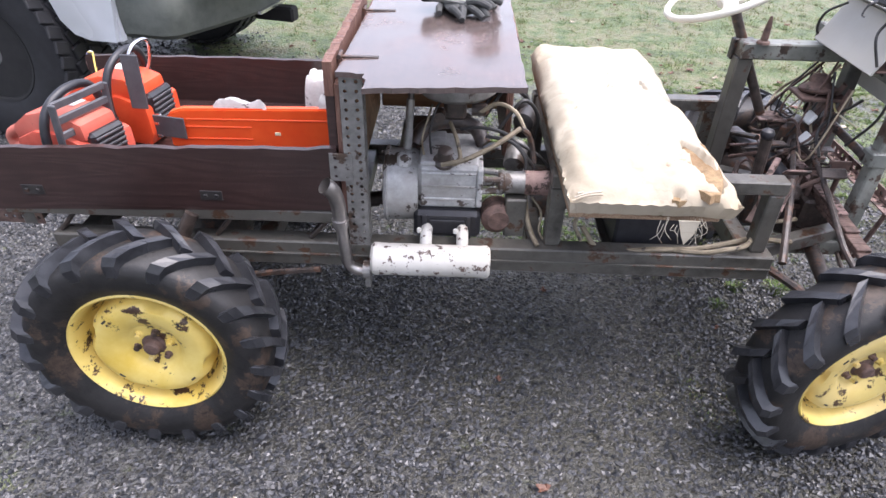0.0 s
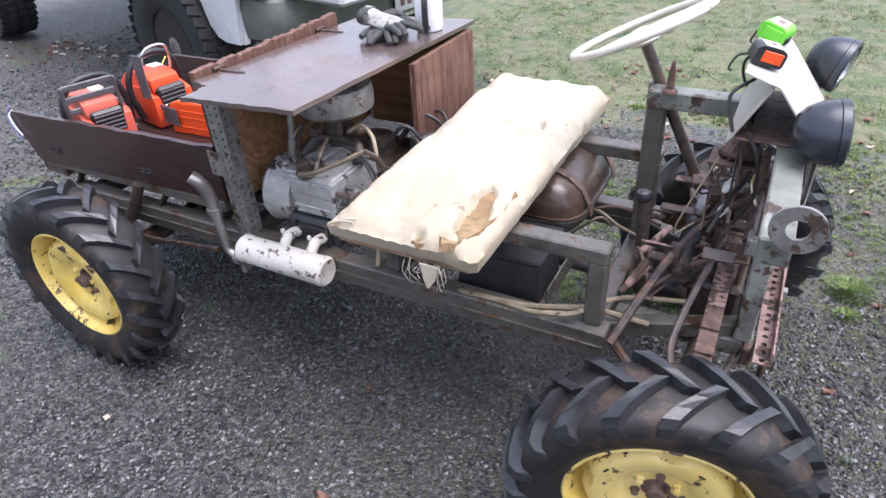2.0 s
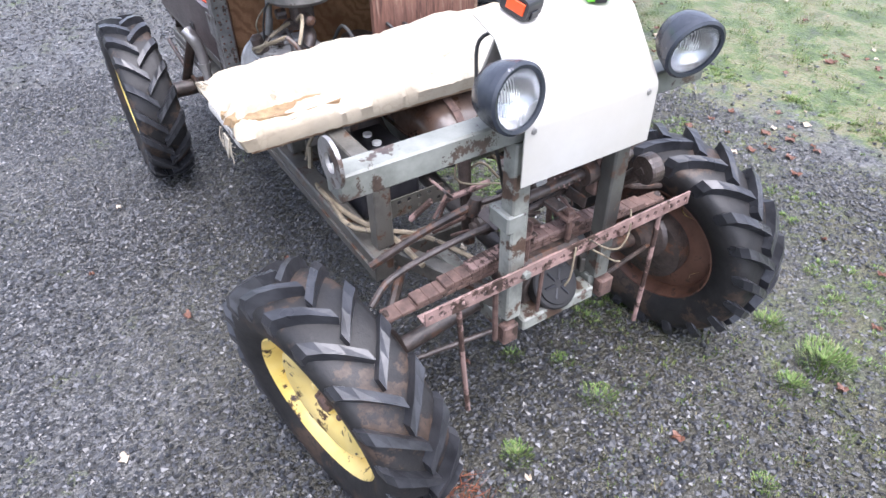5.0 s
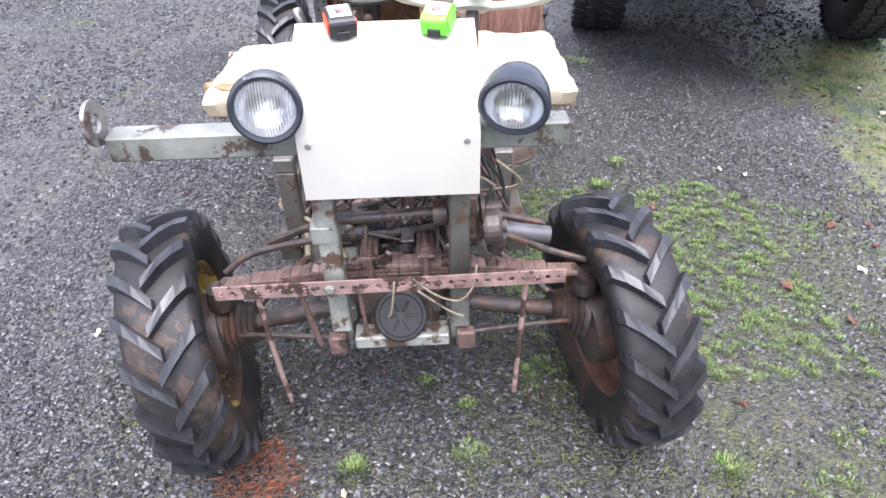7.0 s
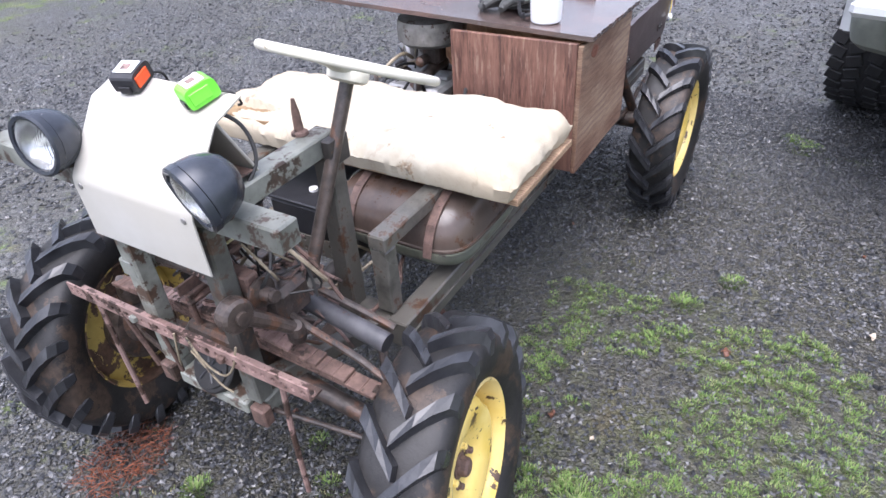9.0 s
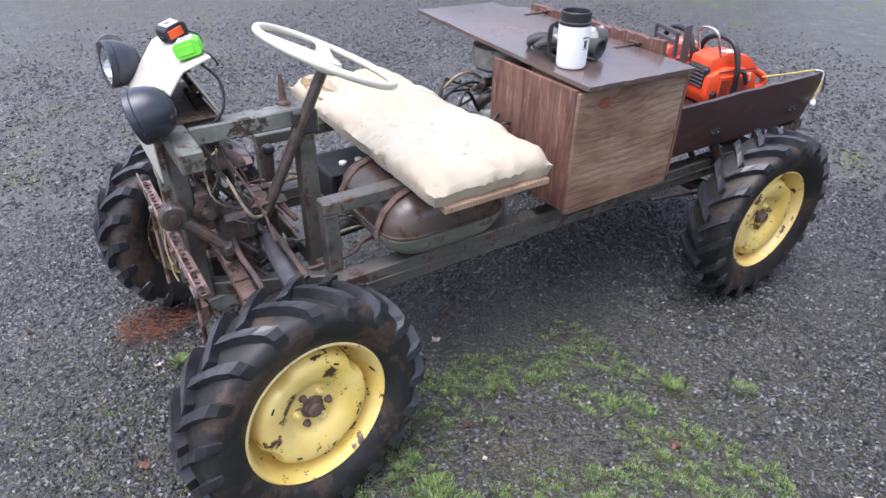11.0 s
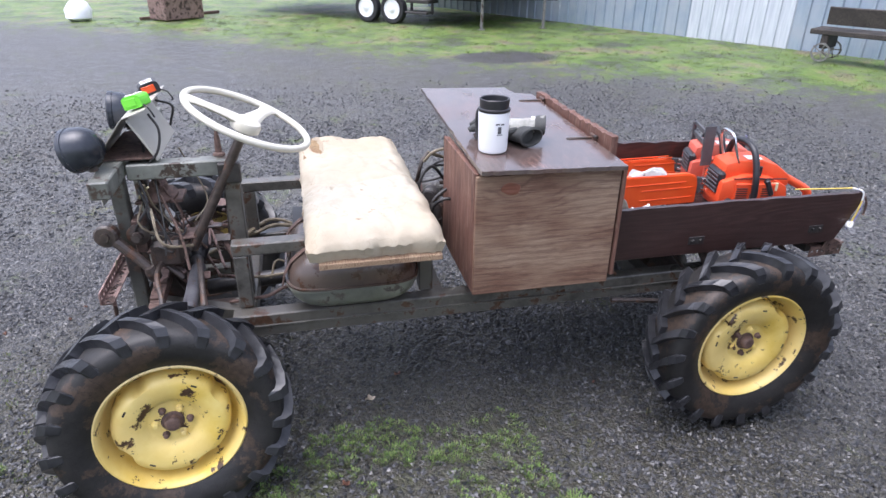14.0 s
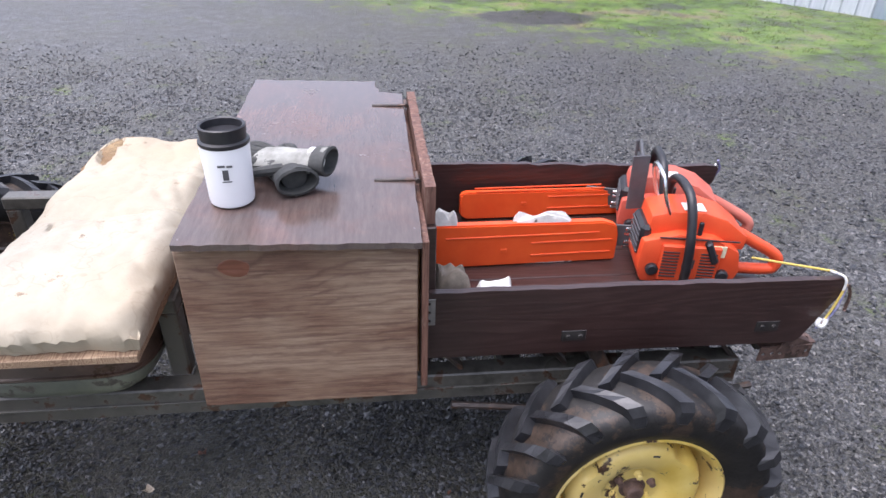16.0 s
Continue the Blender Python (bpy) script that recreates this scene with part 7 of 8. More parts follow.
def truck_wheel(x, y, s):
    w = new("wheel")
    w.parent = truck
    w.location = tp(x, y, TRC) - WORLD_AT[truck.name]
    w.rotation_euler = TR.to_euler()
    w.scale = (1.06, 1.06, 1.06)
    WORLD_AT[w.name] = Vector((0, 0, 0))
    bm = bmesh.new()
    pr = [(0.23, 0.13), (0.28, 0.15), (0.36, 0.152), (0.41, 0.145), (0.425, 0.12), (0.43, 0.0)]
    lathe(bm, (0, 0, 0), (0, 1, 0), pr + [(r, -h) for r, h in reversed(pr[:-1])], 48, caps=(False, False))
    tyre = part("tyre", bm, M["trucktyre"], w, "black knobbly off-road tyre", True)
    bm = bmesh.new()
    for k in range(40):
        a = 2 * math.pi * k / 40
        for j, yy in enumerate((-0.125, -0.045, 0.045, 0.125)):
            aa = a + (0.08 if j % 2 else 0)
            mm = Matrix.Rotation(aa, 4, 'Y') @ Matrix.Translation((0, yy, 0.432 if abs(yy) < 0.1 else 0.424)) @ Matrix.Rotation(0.3 * (1 if j % 2 else -1), 4, 'Z')
            block(bm, mm, 0.056, 0.068, 0.018, 0.004)
    part("tread_block", bm, M["trucktyre"], tyre, kind="stuff")
    bm = bmesh.new()
    lathe(bm, (0, 0, 0), (0, s, 0), [(0.235, 0.12), (0.235, 0.135), (0.22, 0.13), (0.2, 0.05), (0.16, 0.02), (0.09, 0.04), (0.085, 0.06)], 32)
    part("rim", bm, M["underbody"], w, "dark steel rim", True)
    bm = bmesh.new()
    lathe(bm, (0, 0, 0), (0, s, 0), [(0.07, 0.04), (0.07, 0.09), (0.066, 0.11), (0.058, 0.122), (0.03, 0.126)], 20)
    part("hub", bm, M["galv"], w, "bright locking hub", True)
    for k in range(6):
        a = k * math.pi / 3
        bm = bmesh.new()
        bolt(bm, (0.11 * math.sin(a), s * 0.045, 0.11 * math.cos(a)), (0, s, 0), 0.014, 0.03)
        part("lug_nut", bm, M["chrome"], w)


for x in (0.25, -3.4):
    truck_wheel(x, -0.14, -1)
    truck_wheel(x, TRW + 0.14, 1)

# ---- the metal barn ----
M["trailerpaint"] = surface("white_board_paint", ((0.6, 0.61, 0.6), (0.72, 0.73, 0.72)), 6, (0.4, 0.6), bump_s=0.06)
M["darktimber"] = wood("dark_wet_timber", (0.018, 0.014, 0.012), (0.07, 0.052, 0.042), 0, rough=(0.5, 0.8), soft=0.4)
M["barn"] = surface("weathered_blue_grey_cladding", ((0.21, 0.275, 0.335), (0.3, 0.365, 0.43)), 2.0, (0.35, 0.6), metal=0.0, chips=0.66, chip_col=(0.26, 0.29, 0.32), chip_scale=3, stain=(0.33, 0.37, 0.41), bump_s=0.05, stretch=(6, 6, 0.6))
M["streak"] = surface("white_streaked_cladding", ((0.42, 0.46, 0.5), (0.6, 0.63, 0.66)), 3.0, (0.5, 0.7), bump_s=0.05, stretch=(8, 8, 0.5))
WA, WB = Vector((-2.91, -13.22, 0)), Vector((-9.51, -1.83, 0))
along = (WB - WA).normalized()
out_n = Vector((along.y, -along.x, 0))
if out_n.dot(Vector((0, 3, 0)) - WA) < 0:
    out_n = -out_n
barn = thing("barn", tuple(WA), "low barn clad in weathered blue-grey ribbed steel sheet", "barn")
count = int((WB - WA).length / 0.9)
for k in range(count):
    p = WA + along * (k * 0.9)
    bm = bmesh.new()
    pr = []
    for r in range(4):
        x = r * 0.225
        pr += [(x, 0), (x + 0.17, 0), (x + 0.182, 0.03), (x + 0.213, 0.03)]
    pr.append((0.9, 0))
    front = [p + along * x + out_n * d for x, d in pr]
    back = [p + along * 0.9 - out_n * 0.03, p - out_n * 0.03]
    prism(bm, [v + Vector((0, 0, 0.0)) for v in front + back], (0, 0, 3.4))
    part("cladding_sheet", bm, M["streak"] if k in (8, 9) else M["barn"], barn)
bm = bmesh.new()
c0 = WA - out_n * 0.03
prism(bm, [c0 + Vector((0, 0, 3.4)) + out_n * 0.4, c0 - out_n * 6 + Vector((0, 0, 4.6)), c0 - out_n * 6 + Vector((0, 0, 4.7)), c0 + Vector((0, 0, 3.5)) + out_n * 0.4], along * (count * 0.9))
part("roof", bm, M["galv"], barn, "dull steel roof")
bm = bmesh.new()
prism(bm, [c0, c0 - out_n * 6, c0 - out_n * 6 + Vector((0, 0, 4.55)), c0 + Vector((0, 0, 3.4))], along * 0.05)
part("end_wall", bm, M["barn"], barn)
bm = bmesh.new()
e0 = c0 + along * (count * 0.9)
prism(bm, [e0, e0 - out_n * 6, e0 - out_n * 6 + Vector((0, 0, 4.55)), e0 + Vector((0, 0, 3.4))], -along * 0.05)
part("end_wall", bm, M["barn"], barn)


post_at = WA + along * (count * 0.9) + out_n * 0.02
put("corner_trim", M["trailerpaint"], barn, block, Matrix.Translation(post_at + Vector((0, 0, 1.7))) @ Matrix.Rotation(math.atan2(along.y, along.x), 4, 'Z'), 0.2, 0.06, 3.4, 0.01, label="white painted corner board")
stack = thing("timber_stack", tuple(WB + along * 1.6), "dark jumble of old timber and scrap beside the barn", "timber stack")
rng = random.Random(12)
for k in range(26):
    p = WB + along * rng.uniform(0.7, 2.6) - out_n * rng.uniform(-0.2, 1.0) + Vector((0, 0, 0.06 + 0.05 * (k // 3)))
    q = p + along * rng.uniform(0.5, 1.3) + out_n * rng.uniform(-0.5, 0.5) + Vector((0, 0, rng.uniform(-0.03, 0.12)))
    put("timber", M[rng.choice(("darktimber", "darktimber", "plyedge"))], stack, beam, p, q, rng.uniform(0.06, 0.16), rng.uniform(0.04, 0.09))


# ---- old bench wagon, drum and plank by the barn ----
def place(o, ax):
    x = Vector(ax).normalized()
    y = Vector((-x.y, x.x, 0))
    mm = Matrix((x, y, Vector((0, 0, 1)))).transposed().to_4x4()
    mm.translation = Vector(o)
    return mm


BW = place((-7.35, -3.85, 0), along) @ Matrix.Scale(1.2, 4)
M["oldwood"] = wood("grey_black_old_wood", (0.02, 0.017, 0.015), (0.07, 0.055, 0.045), 0, rough=(0.5, 0.8))
bench = thing("bench_wagon", (-7.35, -3.85, 0), "dark weathered wooden bench on small iron wheels, by the barn wall", "bench")
bm = bmesh.new()
block(bm, BW @ Matrix.Translation((0, 0, 0.36)), 1.15, 0.4, 0.06, 0.008)
part("seat", bm, M["oldwood"], bench)
bm = bmesh.new()
block(bm, BW @ Matrix.Translation((-0.05, -0.16, 0.55)) @ Matrix.Rotation(0.1, 4, 'X'), 0.75, 0.04, 0.2, 0.006)
part("backrest", bm, M["oldwood"], bench)
bm = bmesh.new()
block(bm, BW @ Matrix.Translation((0.72, 0.0, 0.36)), 0.45, 0.07, 0.03, 0.006)
part("draw_bar", bm, M["oldwood"], bench)
for x in (-0.4, 0.4):
    bm = bmesh.new()
    block(bm, BW @ Matrix.Translation((x, 0, 0.25)), 0.08, 0.36, 0.16, 0.006)
    part("support", bm, M["oldwood"], bench)
    for y in (-0.2, 0.2):
        bm = bmesh.new()
        o = BW @ Vector((x, y, 0.13))
        ay = (BW.to_3x3() @ Vector((0, 1, 0))).normalized()
        lathe(bm, o, ay, [(0.13, -0.012), (0.13, 0.012), (0.11, 0.012), (0.11, -0.012), (0.13, -0.012)], 24, caps=(False, False))
        lathe(bm, o, ay, [(0.025, -0.02), (0.025, 0.02)], 10)
        for k in range(5):
            a = k * 2 * math.pi / 5
            d = BW.to_3x3() @ Vector((math.cos(a), 0, math.sin(a)))
            rod(bm, o, o + d * 0.115, 0.008, 6)
        part("wheel", bm, M["galv"], bench, "small spoked iron wheel")
DR = place((-8.4, -2.9, 0), along)
drum = thing("drum", (-8.4, -2.9, 0), "black plastic drum on its side with a yellow tag", "drum")
bm = bmesh.new()
lathe(bm, DR @ Vector((-0.42, 0, 0.24)), DR.to_3x3() @ Vector((1, 0, 0)), [(0.2, 0), (0.23, 0.02), (0.235, 0.25), (0.225, 0.27), (0.235, 0.29), (0.235, 0.56), (0.225, 0.58), (0.235, 0.6), (0.23, 0.82), (0.2, 0.84)], 26)
part("drum_body", bm, M["blackplastic"], drum, smooth=True)
bm = bmesh.new()
block(bm, DR @ Matrix.Translation((0.06, 0.2, 0.36)) @ Matrix.Rotation(0.5, 4, 'X'), 0.22, 0.02, 0.2, 0.004)
part("tag", bm, M["yellow"], drum, "yellow tag")
bm = bmesh.new()
block(bm, DR @ Matrix.Translation((0.1, 0.0, 0.49)), 0.05, 0.05, 0.06, 0.01)
part("bung", bm, M["yellow"], drum, "yellow bung")
plank = thing("plank", tuple(DR @ Vector((0.62, 0, 0))), "short raw timber offcut leaning by the drum", "plank")
bm = bmesh.new()
prism(bm, [DR @ Vector(p) for p in ((0.52, 0.0, 0.0), (0.76, 0.0, 0.0), (0.68, -0.02, 0.5), (0.62, -0.02, 0.5))], DR.to_3x3() @ Vector((0, 0.06, 0)))
part("board", bm, M["plyedge"], plank)

# ---- the trailer ----
TL = place((-1.15, -9.75, 0), (-0.74, 0.67, 0)) @ Matrix.Diagonal((1.27, -1.27, 1.27, 1))
trailer = thing("travel_trailer", tuple(TL.translation), "white travel trailer with pale green band and twin axles", "trailer")
M["trailerwhite"] = surface("dull_white_aluminium", ((0.6, 0.62, 0.6), (0.72, 0.74, 0.72)), 4, (0.3, 0.5), stain=(0.5, 0.53, 0.5), bump_s=0.05)
M["trailergreen"] = surface("pale_green_aluminium", ((0.3, 0.38, 0.33), (0.42, 0.5, 0.44)), 6, (0.3, 0.5), bump_s=0.05)
bm = bmesh.new()
prism(bm, [TL @ Vector(p) for p in ((-3.2, -0.1, 0.5), (1.75, -0.1, 0.5), (2.0, -0.1, 0.75), (2.0, -0.1, 2.4), (1.7, -0.1, 2.6), (-3.2, -0.1, 2.6))], TL.to_3x3() @ Vector((0, -2.1, 0)))
part("body", bm, M["trailerwhite"], trailer)
bm = bmesh.new()
block(bm, TL @ Matrix.Translation((-0.7, -0.095, 0.6)), 4.8, 0.02, 0.12, 0.004)
part("band", bm, M["trailergreen"], trailer, "pale green band")
bm = bmesh.new()
block(bm, TL @ Matrix.Translation((-0.6, -1.15, 0.44)), 4.6, 1.7, 0.1, 0.01)
part("chassis", bm, M["underbody"], trailer, "black chassis")
for x in (-0.25, 0.25):
    o = TL @ Vector((x, -0.1, 0.225))
    ay = TL.to_3x3() @ Vector((0, 1, 0))
    w = part("wheel", single(lathe, o, ay, [(0.184, 0.064), (0.216, 0.079), (0.267, 0.076), (0.286, 0.05), (0.286, -0.064), (0.184, -0.09)], 32), M["trucktyre"], trailer, "black trailer tyre", True)
    part("rim", single(lathe, o, ay, [(0.188, 0.066), (0.183, 0.079), (0.159, 0.05), (0.114, 0.057), (0.057, 0.076), (0.038, 0.09)], 28), M["mug"], w, "white steel rim", True)
bm = bmesh.new()
block(bm, TL @ Matrix.Translation((0.72, -0.2, 0.36)), 0.42, 0.3, 0.05, 0.006)
block(bm, TL @ Matrix.Translation((0.72, -0.12, 0.2)), 0.4, 0.24, 0.03, 0.006)
for x in (0.53, 0.91):
    block(bm, TL @ Matrix.Translation((x, -0.2, 0.28)), 0.03, 0.04, 0.22, 0.004)
part("entry_step", bm, M["blacksteel"], trailer, "black folding step")
for x, y in ((2.45, -0.9),):
    bm = bmesh.new()
    rod(bm, TL @ Vector((1.7, -0.3, 0.46)), TL @ Vector((2.6, -1.15, 0.43)), 0.04, 10)
    rod(bm, TL @ Vector((1.7, -2.0, 0.46)), TL @ Vector((2.6, -1.15, 0.43)), 0.04, 10)
    part("draw_bar", bm, M["underbody"], trailer)
for x, y in ((1.78, -0.2), (2.5, -0.9)):
    bm = bmesh.new()
    rod(bm, TL @ Vector((x, y, 0.02)), TL @ Vector((x, y, 0.5)), 0.03, 12)
    lathe(bm, TL @ Vector((x, y, 0.0)), (0, 0, 1), [(0.08, 0), (0.08, 0.015), (0.04, 0.02)], 12)
    part("jack", bm, M["galv"], trailer, "grey steel jack leg")

# ---- things at the far edge of the yard ----
CB = place((3.1, -11.2, 0), (-0.75, -0.66, 0))
crate = thing("cargo_box", (3.1, -11.2, 0), "rusty red-brown steel box lying on the far gravel", "box")
put("box_shell", M["redrust"], crate, block, CB @ Matrix.Translation((0, -0.3, 0.3)), 0.9, 0.6, 0.56, 0.02)
put("skid", M["rust"], crate, block, CB @ Matrix.Translation((0.35, 0.1, 0.03)), 1.9, 0.08, 0.06, 0.006)
sack = thing("sack", (4.75, -10.9, 0), "crumpled white sack on the far gravel", "sack")
bm = bmesh.new()
lathe(bm, (4.75, -10.9, 0.0), (0, 0, 1), [(0.16, 0.0), (0.24, 0.06), (0.25, 0.2), (0.2, 0.34), (0.1, 0.42), (0.05, 0.5)], 20)
for vv in bm.verts:
    vv.co += Vector((1, 1, 0.5)) * 0.05 * noise.noise(vv.co * 7)
part("sack_body", bm, M["mug"], sack, smooth=True)


# ---- ground ----
def sstep(a, b, v):
    t = np.clip((v - a) / (b - a), 0, 1)
    return t * t * (3 - 2 * t)


def green_cover(x, y):
    """How much grass and moss there is at a place of the yard, 0 to 1."""
    near = sstep(1.9, 2.25, y) * sstep(-0.55, 0.0, x) * (1 - sstep(3.3, 3.9, y)) * 0.68
    front = sstep(1.0, 1.6, x) * sstep(2.2, 2.8, y) * 0.8 + sstep(1.1, 1.4, x) * sstep(1.2, 2.1, y) * 0.2
    far = sstep(3.4, 4.4, y + 0.12 * x) * sstep(-2.5, -1.2, x) * 0.95
    under = sstep(1.95, 2.3, y) * (1 - sstep(2.5, 2.9, y)) * sstep(-0.4, 0.1, x) * (1 - sstep(0.9, 1.1, x)) * 0.25
    back = sstep(-0.35, 0.75, -(0.366 * x + 0.5 * y + 2.94)) * 0.9
    return np.clip(np.maximum.reduce([near, front, far, under, back]), 0, 1)


def mathn(n, l, op, a, b=None, c=None):
    x = n.new("ShaderNodeMath")
    x.operation = op
    for s, v in zip(x.inputs, (a, b, c)):
        if v is None:
            continue
        if isinstance(v, (int, float)):
            s.default_value = v
        else:
            l.new(v, s)
    return x.outputs[0]


def step_node(n, l, v, a, b):
    x = n.new("ShaderNodeMapRange")
    x.interpolation_type = 'SMOOTHSTEP'
    x.inputs["From Min"].default_value, x.inputs["From Max"].default_value = a, b
    l.new(v, x.inputs["Value"])
    return x.outputs["Result"]


def ground_material():
    m, n, l, b = nodes_of("wet_gravel_with_moss")
    pos = n.new("ShaderNodeNewGeometry").outputs["Position"]
    sep = n.new("ShaderNodeSeparateXYZ")
    l.new(pos, sep.inputs[0])
    X, Y = sep.outputs["X"], sep.outputs["Y"]
    v1 = noise_node(n, l, pos, 62, kind="voronoi")
    v2 = noise_node(n, l, pos, 140, kind="voronoi")
    big = noise_node(n, l, pos, 0.9, 4, 0.6)
    mid = noise_node(n, l, pos, 5.5, 5, 0.7)
    fine = noise_node(n, l, pos, 16, 8, 0.85)
    bw = n.new("ShaderNodeRGBToBW")
    l.new(v1.outputs["Color"], bw.inputs[0])
    stone = ramp(n, l, bw.outputs[0], [(0.15, (0.01, 0.0105, 0.012)), (0.5, (0.055, 0.056, 0.059)), (0.85, (0.19, 0.19, 0.19))]).outputs["Color"]
    bw2 = n.new("ShaderNodeRGBToBW")
    l.new(v2.outputs["Color"], bw2.inputs[0])
    grit = ramp(n, l, bw2.outputs[0], [(0.15, (0.014, 0.0135, 0.0125)), (0.85, (0.13, 0.128, 0.122))]).outputs["Color"]
    c = mix(n, l, ramp(n, l, mid.outputs["Fac"], [(0.4, (0, 0, 0)), (0.6, (1, 1, 1))]).outputs["Color"], stone, grit)
    earth = ramp(n, l, big.outputs["Fac"], [(0.38, (0, 0, 0)), (0.7, (0.55, 0.55, 0.55))]).outputs["Color"]
    c = mix(n, l, earth, c, (0.075, 0.072, 0.055))
    # moss and grass film
    near = mathn(n, l, 'MULTIPLY', step_node(n, l, Y, 2.0, 2.6), step_node(n, l, X, -0.7, 0.2))
    near = mathn(n, l, 'MULTIPLY', near, 0.25)
    far = mathn(n, l, 'MULTIPLY', step_node(n, l, Y, 3.5, 4.6), step_node(n, l, X, -3.2, -1.2))
    front = mathn(n, l, 'MULTIPLY', step_node(n, l, Y, 2.1, 2.9), step_node(n, l, X, 0.9, 1.6))
    line = mathn(n, l, 'ADD', mathn(n, l, 'MULTIPLY', X, -0.366), mathn(n, l, 'MULTIPLY', Y, -0.5))
    back = step_node(n, l, mathn(n, l, 'ADD', line, mathn(n, l, 'MULTIPLY', mid.outputs["Fac"], 0.9)), 2.9, 4.3)
    cover = mathn(n, l, 'MAXIMUM', mathn(n, l, 'MAXIMUM', mathn(n, l, 'MULTIPLY', near, 1.5), far), mathn(n, l, 'MAXIMUM', mathn(n, l, 'MULTIPLY', front, 0.5), mathn(n, l, 'MULTIPLY', back, 0.62)))
    blot = noise_node(n, l, pos, 1.7, 6, 0.75)
    patch = mathn(n, l, 'ADD', mathn(n, l, 'MULTIPLY', mid.outputs["Fac"], 0.6), mathn(n, l, 'MULTIPLY', blot.outputs["Fac"], 0.8))
    gm = mathn(n, l, 'SUBTRACT', mathn(n, l, 'ADD', mathn(n, l, 'MULTIPLY', cover, 0.5), mathn(n, l, 'MULTIPLY', patch, 1.4)), 1.05)
    gm = step_node(n, l, gm, 0.0, 0.28)
    green = ramp(n, l, fine.outputs["Fac"], [(0.36, (0.03, 0.036, 0.016)), (0.48, (0.075, 0.11, 0.024)), (0.62, (0.16, 0.22, 0.05))]).outputs["Color"]
    straw = mix(n, l, ramp(n, l, noise_node(n, l, pos, 2.2, 4, 0.7).outputs["Fac"], [(0.5, (0, 0, 0)), (0.68, (0.8, 0.8, 0.8))]).outputs["Color"], green, (0.2, 0.15, 0.09))
    # thin, pale, leaf-littered grass beyond the weeds
    clump = noise_node(n, l, pos, 3.4, 9, 0.8)
    thin = ramp(n, l, clump.outputs["Fac"], [(0.36, (0.022, 0.036, 0.01)), (0.44, (0.055, 0.095, 0.018)), (0.49, (0.1, 0.145, 0.036)), (0.54, (0.21, 0.175, 0.105)), (0.58, (0.065, 0.1, 0.024)), (0.66, (0.1, 0.058, 0.04))]).outputs["Color"]
    thin = mix(n, l, ramp(n, l, fine.outputs["Fac"], [(0.35, (0.55, 0.55, 0.55)), (0.6, (0, 0, 0))]).outputs["Color"], thin, (0.07, 0.075, 0.035))
    straw = mix(n, l, step_node(n, l, Y, 3.1, 4.0), straw, thin)
    verge_n = noise_node(n, l, pos, 1.15, 7, 0.72)
    verge = ramp(n, l, verge_n.outputs["Fac"], [(0.36, (0.05, 0.048, 0.042)), (0.43, (0.075, 0.12, 0.025)), (0.5, (0.14, 0.235, 0.035)), (0.56, (0.2, 0.25, 0.07)), (0.6, (0.25, 0.2, 0.12)), (0.68, (0.1, 0.075, 0.055))]).outputs["Color"]
    verge = mix(n, l, ramp(n, l, fine.outputs["Fac"], [(0.35, (0.6, 0.6, 0.6)), (0.55, (0, 0, 0))]).outputs["Color"], verge, (0.04, 0.055, 0.02))
    straw = mix(n, l, back, straw, verge)
    c = mix(n, l, gm, c, straw)
    # dark spread of fresh gravel beyond the track
    dx = mathn(n, l, 'DIVIDE', mathn(n, l, 'ADD', X, 2.5), 0.8)
    dy = mathn(n, l, 'DIVIDE', mathn(n, l, 'ADD', Y, 5.38), 0.5)
    r2 = mathn(n, l, 'ADD', mathn(n, l, 'MULTIPLY', dx, dx), mathn(n, l, 'MULTIPLY', dy, dy))
    oval = mathn(n, l, 'SUBTRACT', 1.0, step_node(n, l, r2, 0.8, 1.2))
    c = mix(n, l, oval, c, (0.05, 0.048, 0.047))
    # mud by the buggy and weeds; under-car shade is put into its colour too
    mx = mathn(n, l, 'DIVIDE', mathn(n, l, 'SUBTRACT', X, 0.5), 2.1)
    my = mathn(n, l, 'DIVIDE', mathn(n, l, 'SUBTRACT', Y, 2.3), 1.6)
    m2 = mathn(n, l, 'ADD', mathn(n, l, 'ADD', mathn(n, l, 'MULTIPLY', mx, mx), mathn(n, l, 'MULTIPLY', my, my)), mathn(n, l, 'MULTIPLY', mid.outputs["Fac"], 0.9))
    mud_and_shade = mathn(n, l, 'MULTIPLY', mathn(n, l, 'SUBTRACT', 1.0, step_node(n, l, m2, 0.85, 1.6)), 0.75)
    mud_shade_col = ramp(n, l, fine.outputs["Fac"], [(0.3, (0.022, 0.021, 0.014)), (0.7, (0.065, 0.06, 0.04))]).outputs["Color"]
    c = mix(n, l, mud_and_shade, c, mud_shade_col)
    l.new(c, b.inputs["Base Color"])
    rr = n.new("ShaderNodeMapRange")
    rr.inputs["To Min"].default_value, rr.inputs["To Max"].default_value = 0.26, 0.62
    b.inputs["Specular IOR Level"].default_value = 0.42
    l.new(mid.outputs["Fac"], rr.inputs["Value"])
    l.new(rr.outputs["Result"], b.inputs["Roughness"])
    h = mathn(n, l, 'ADD', mathn(n, l, 'MULTIPLY', v1.outputs["Distance"], -1.0), mathn(n, l, 'MULTIPLY', v2.outputs["Distance"], -0.5))
    bump(n, l, b, h, 0.9, 0.012)
    return m


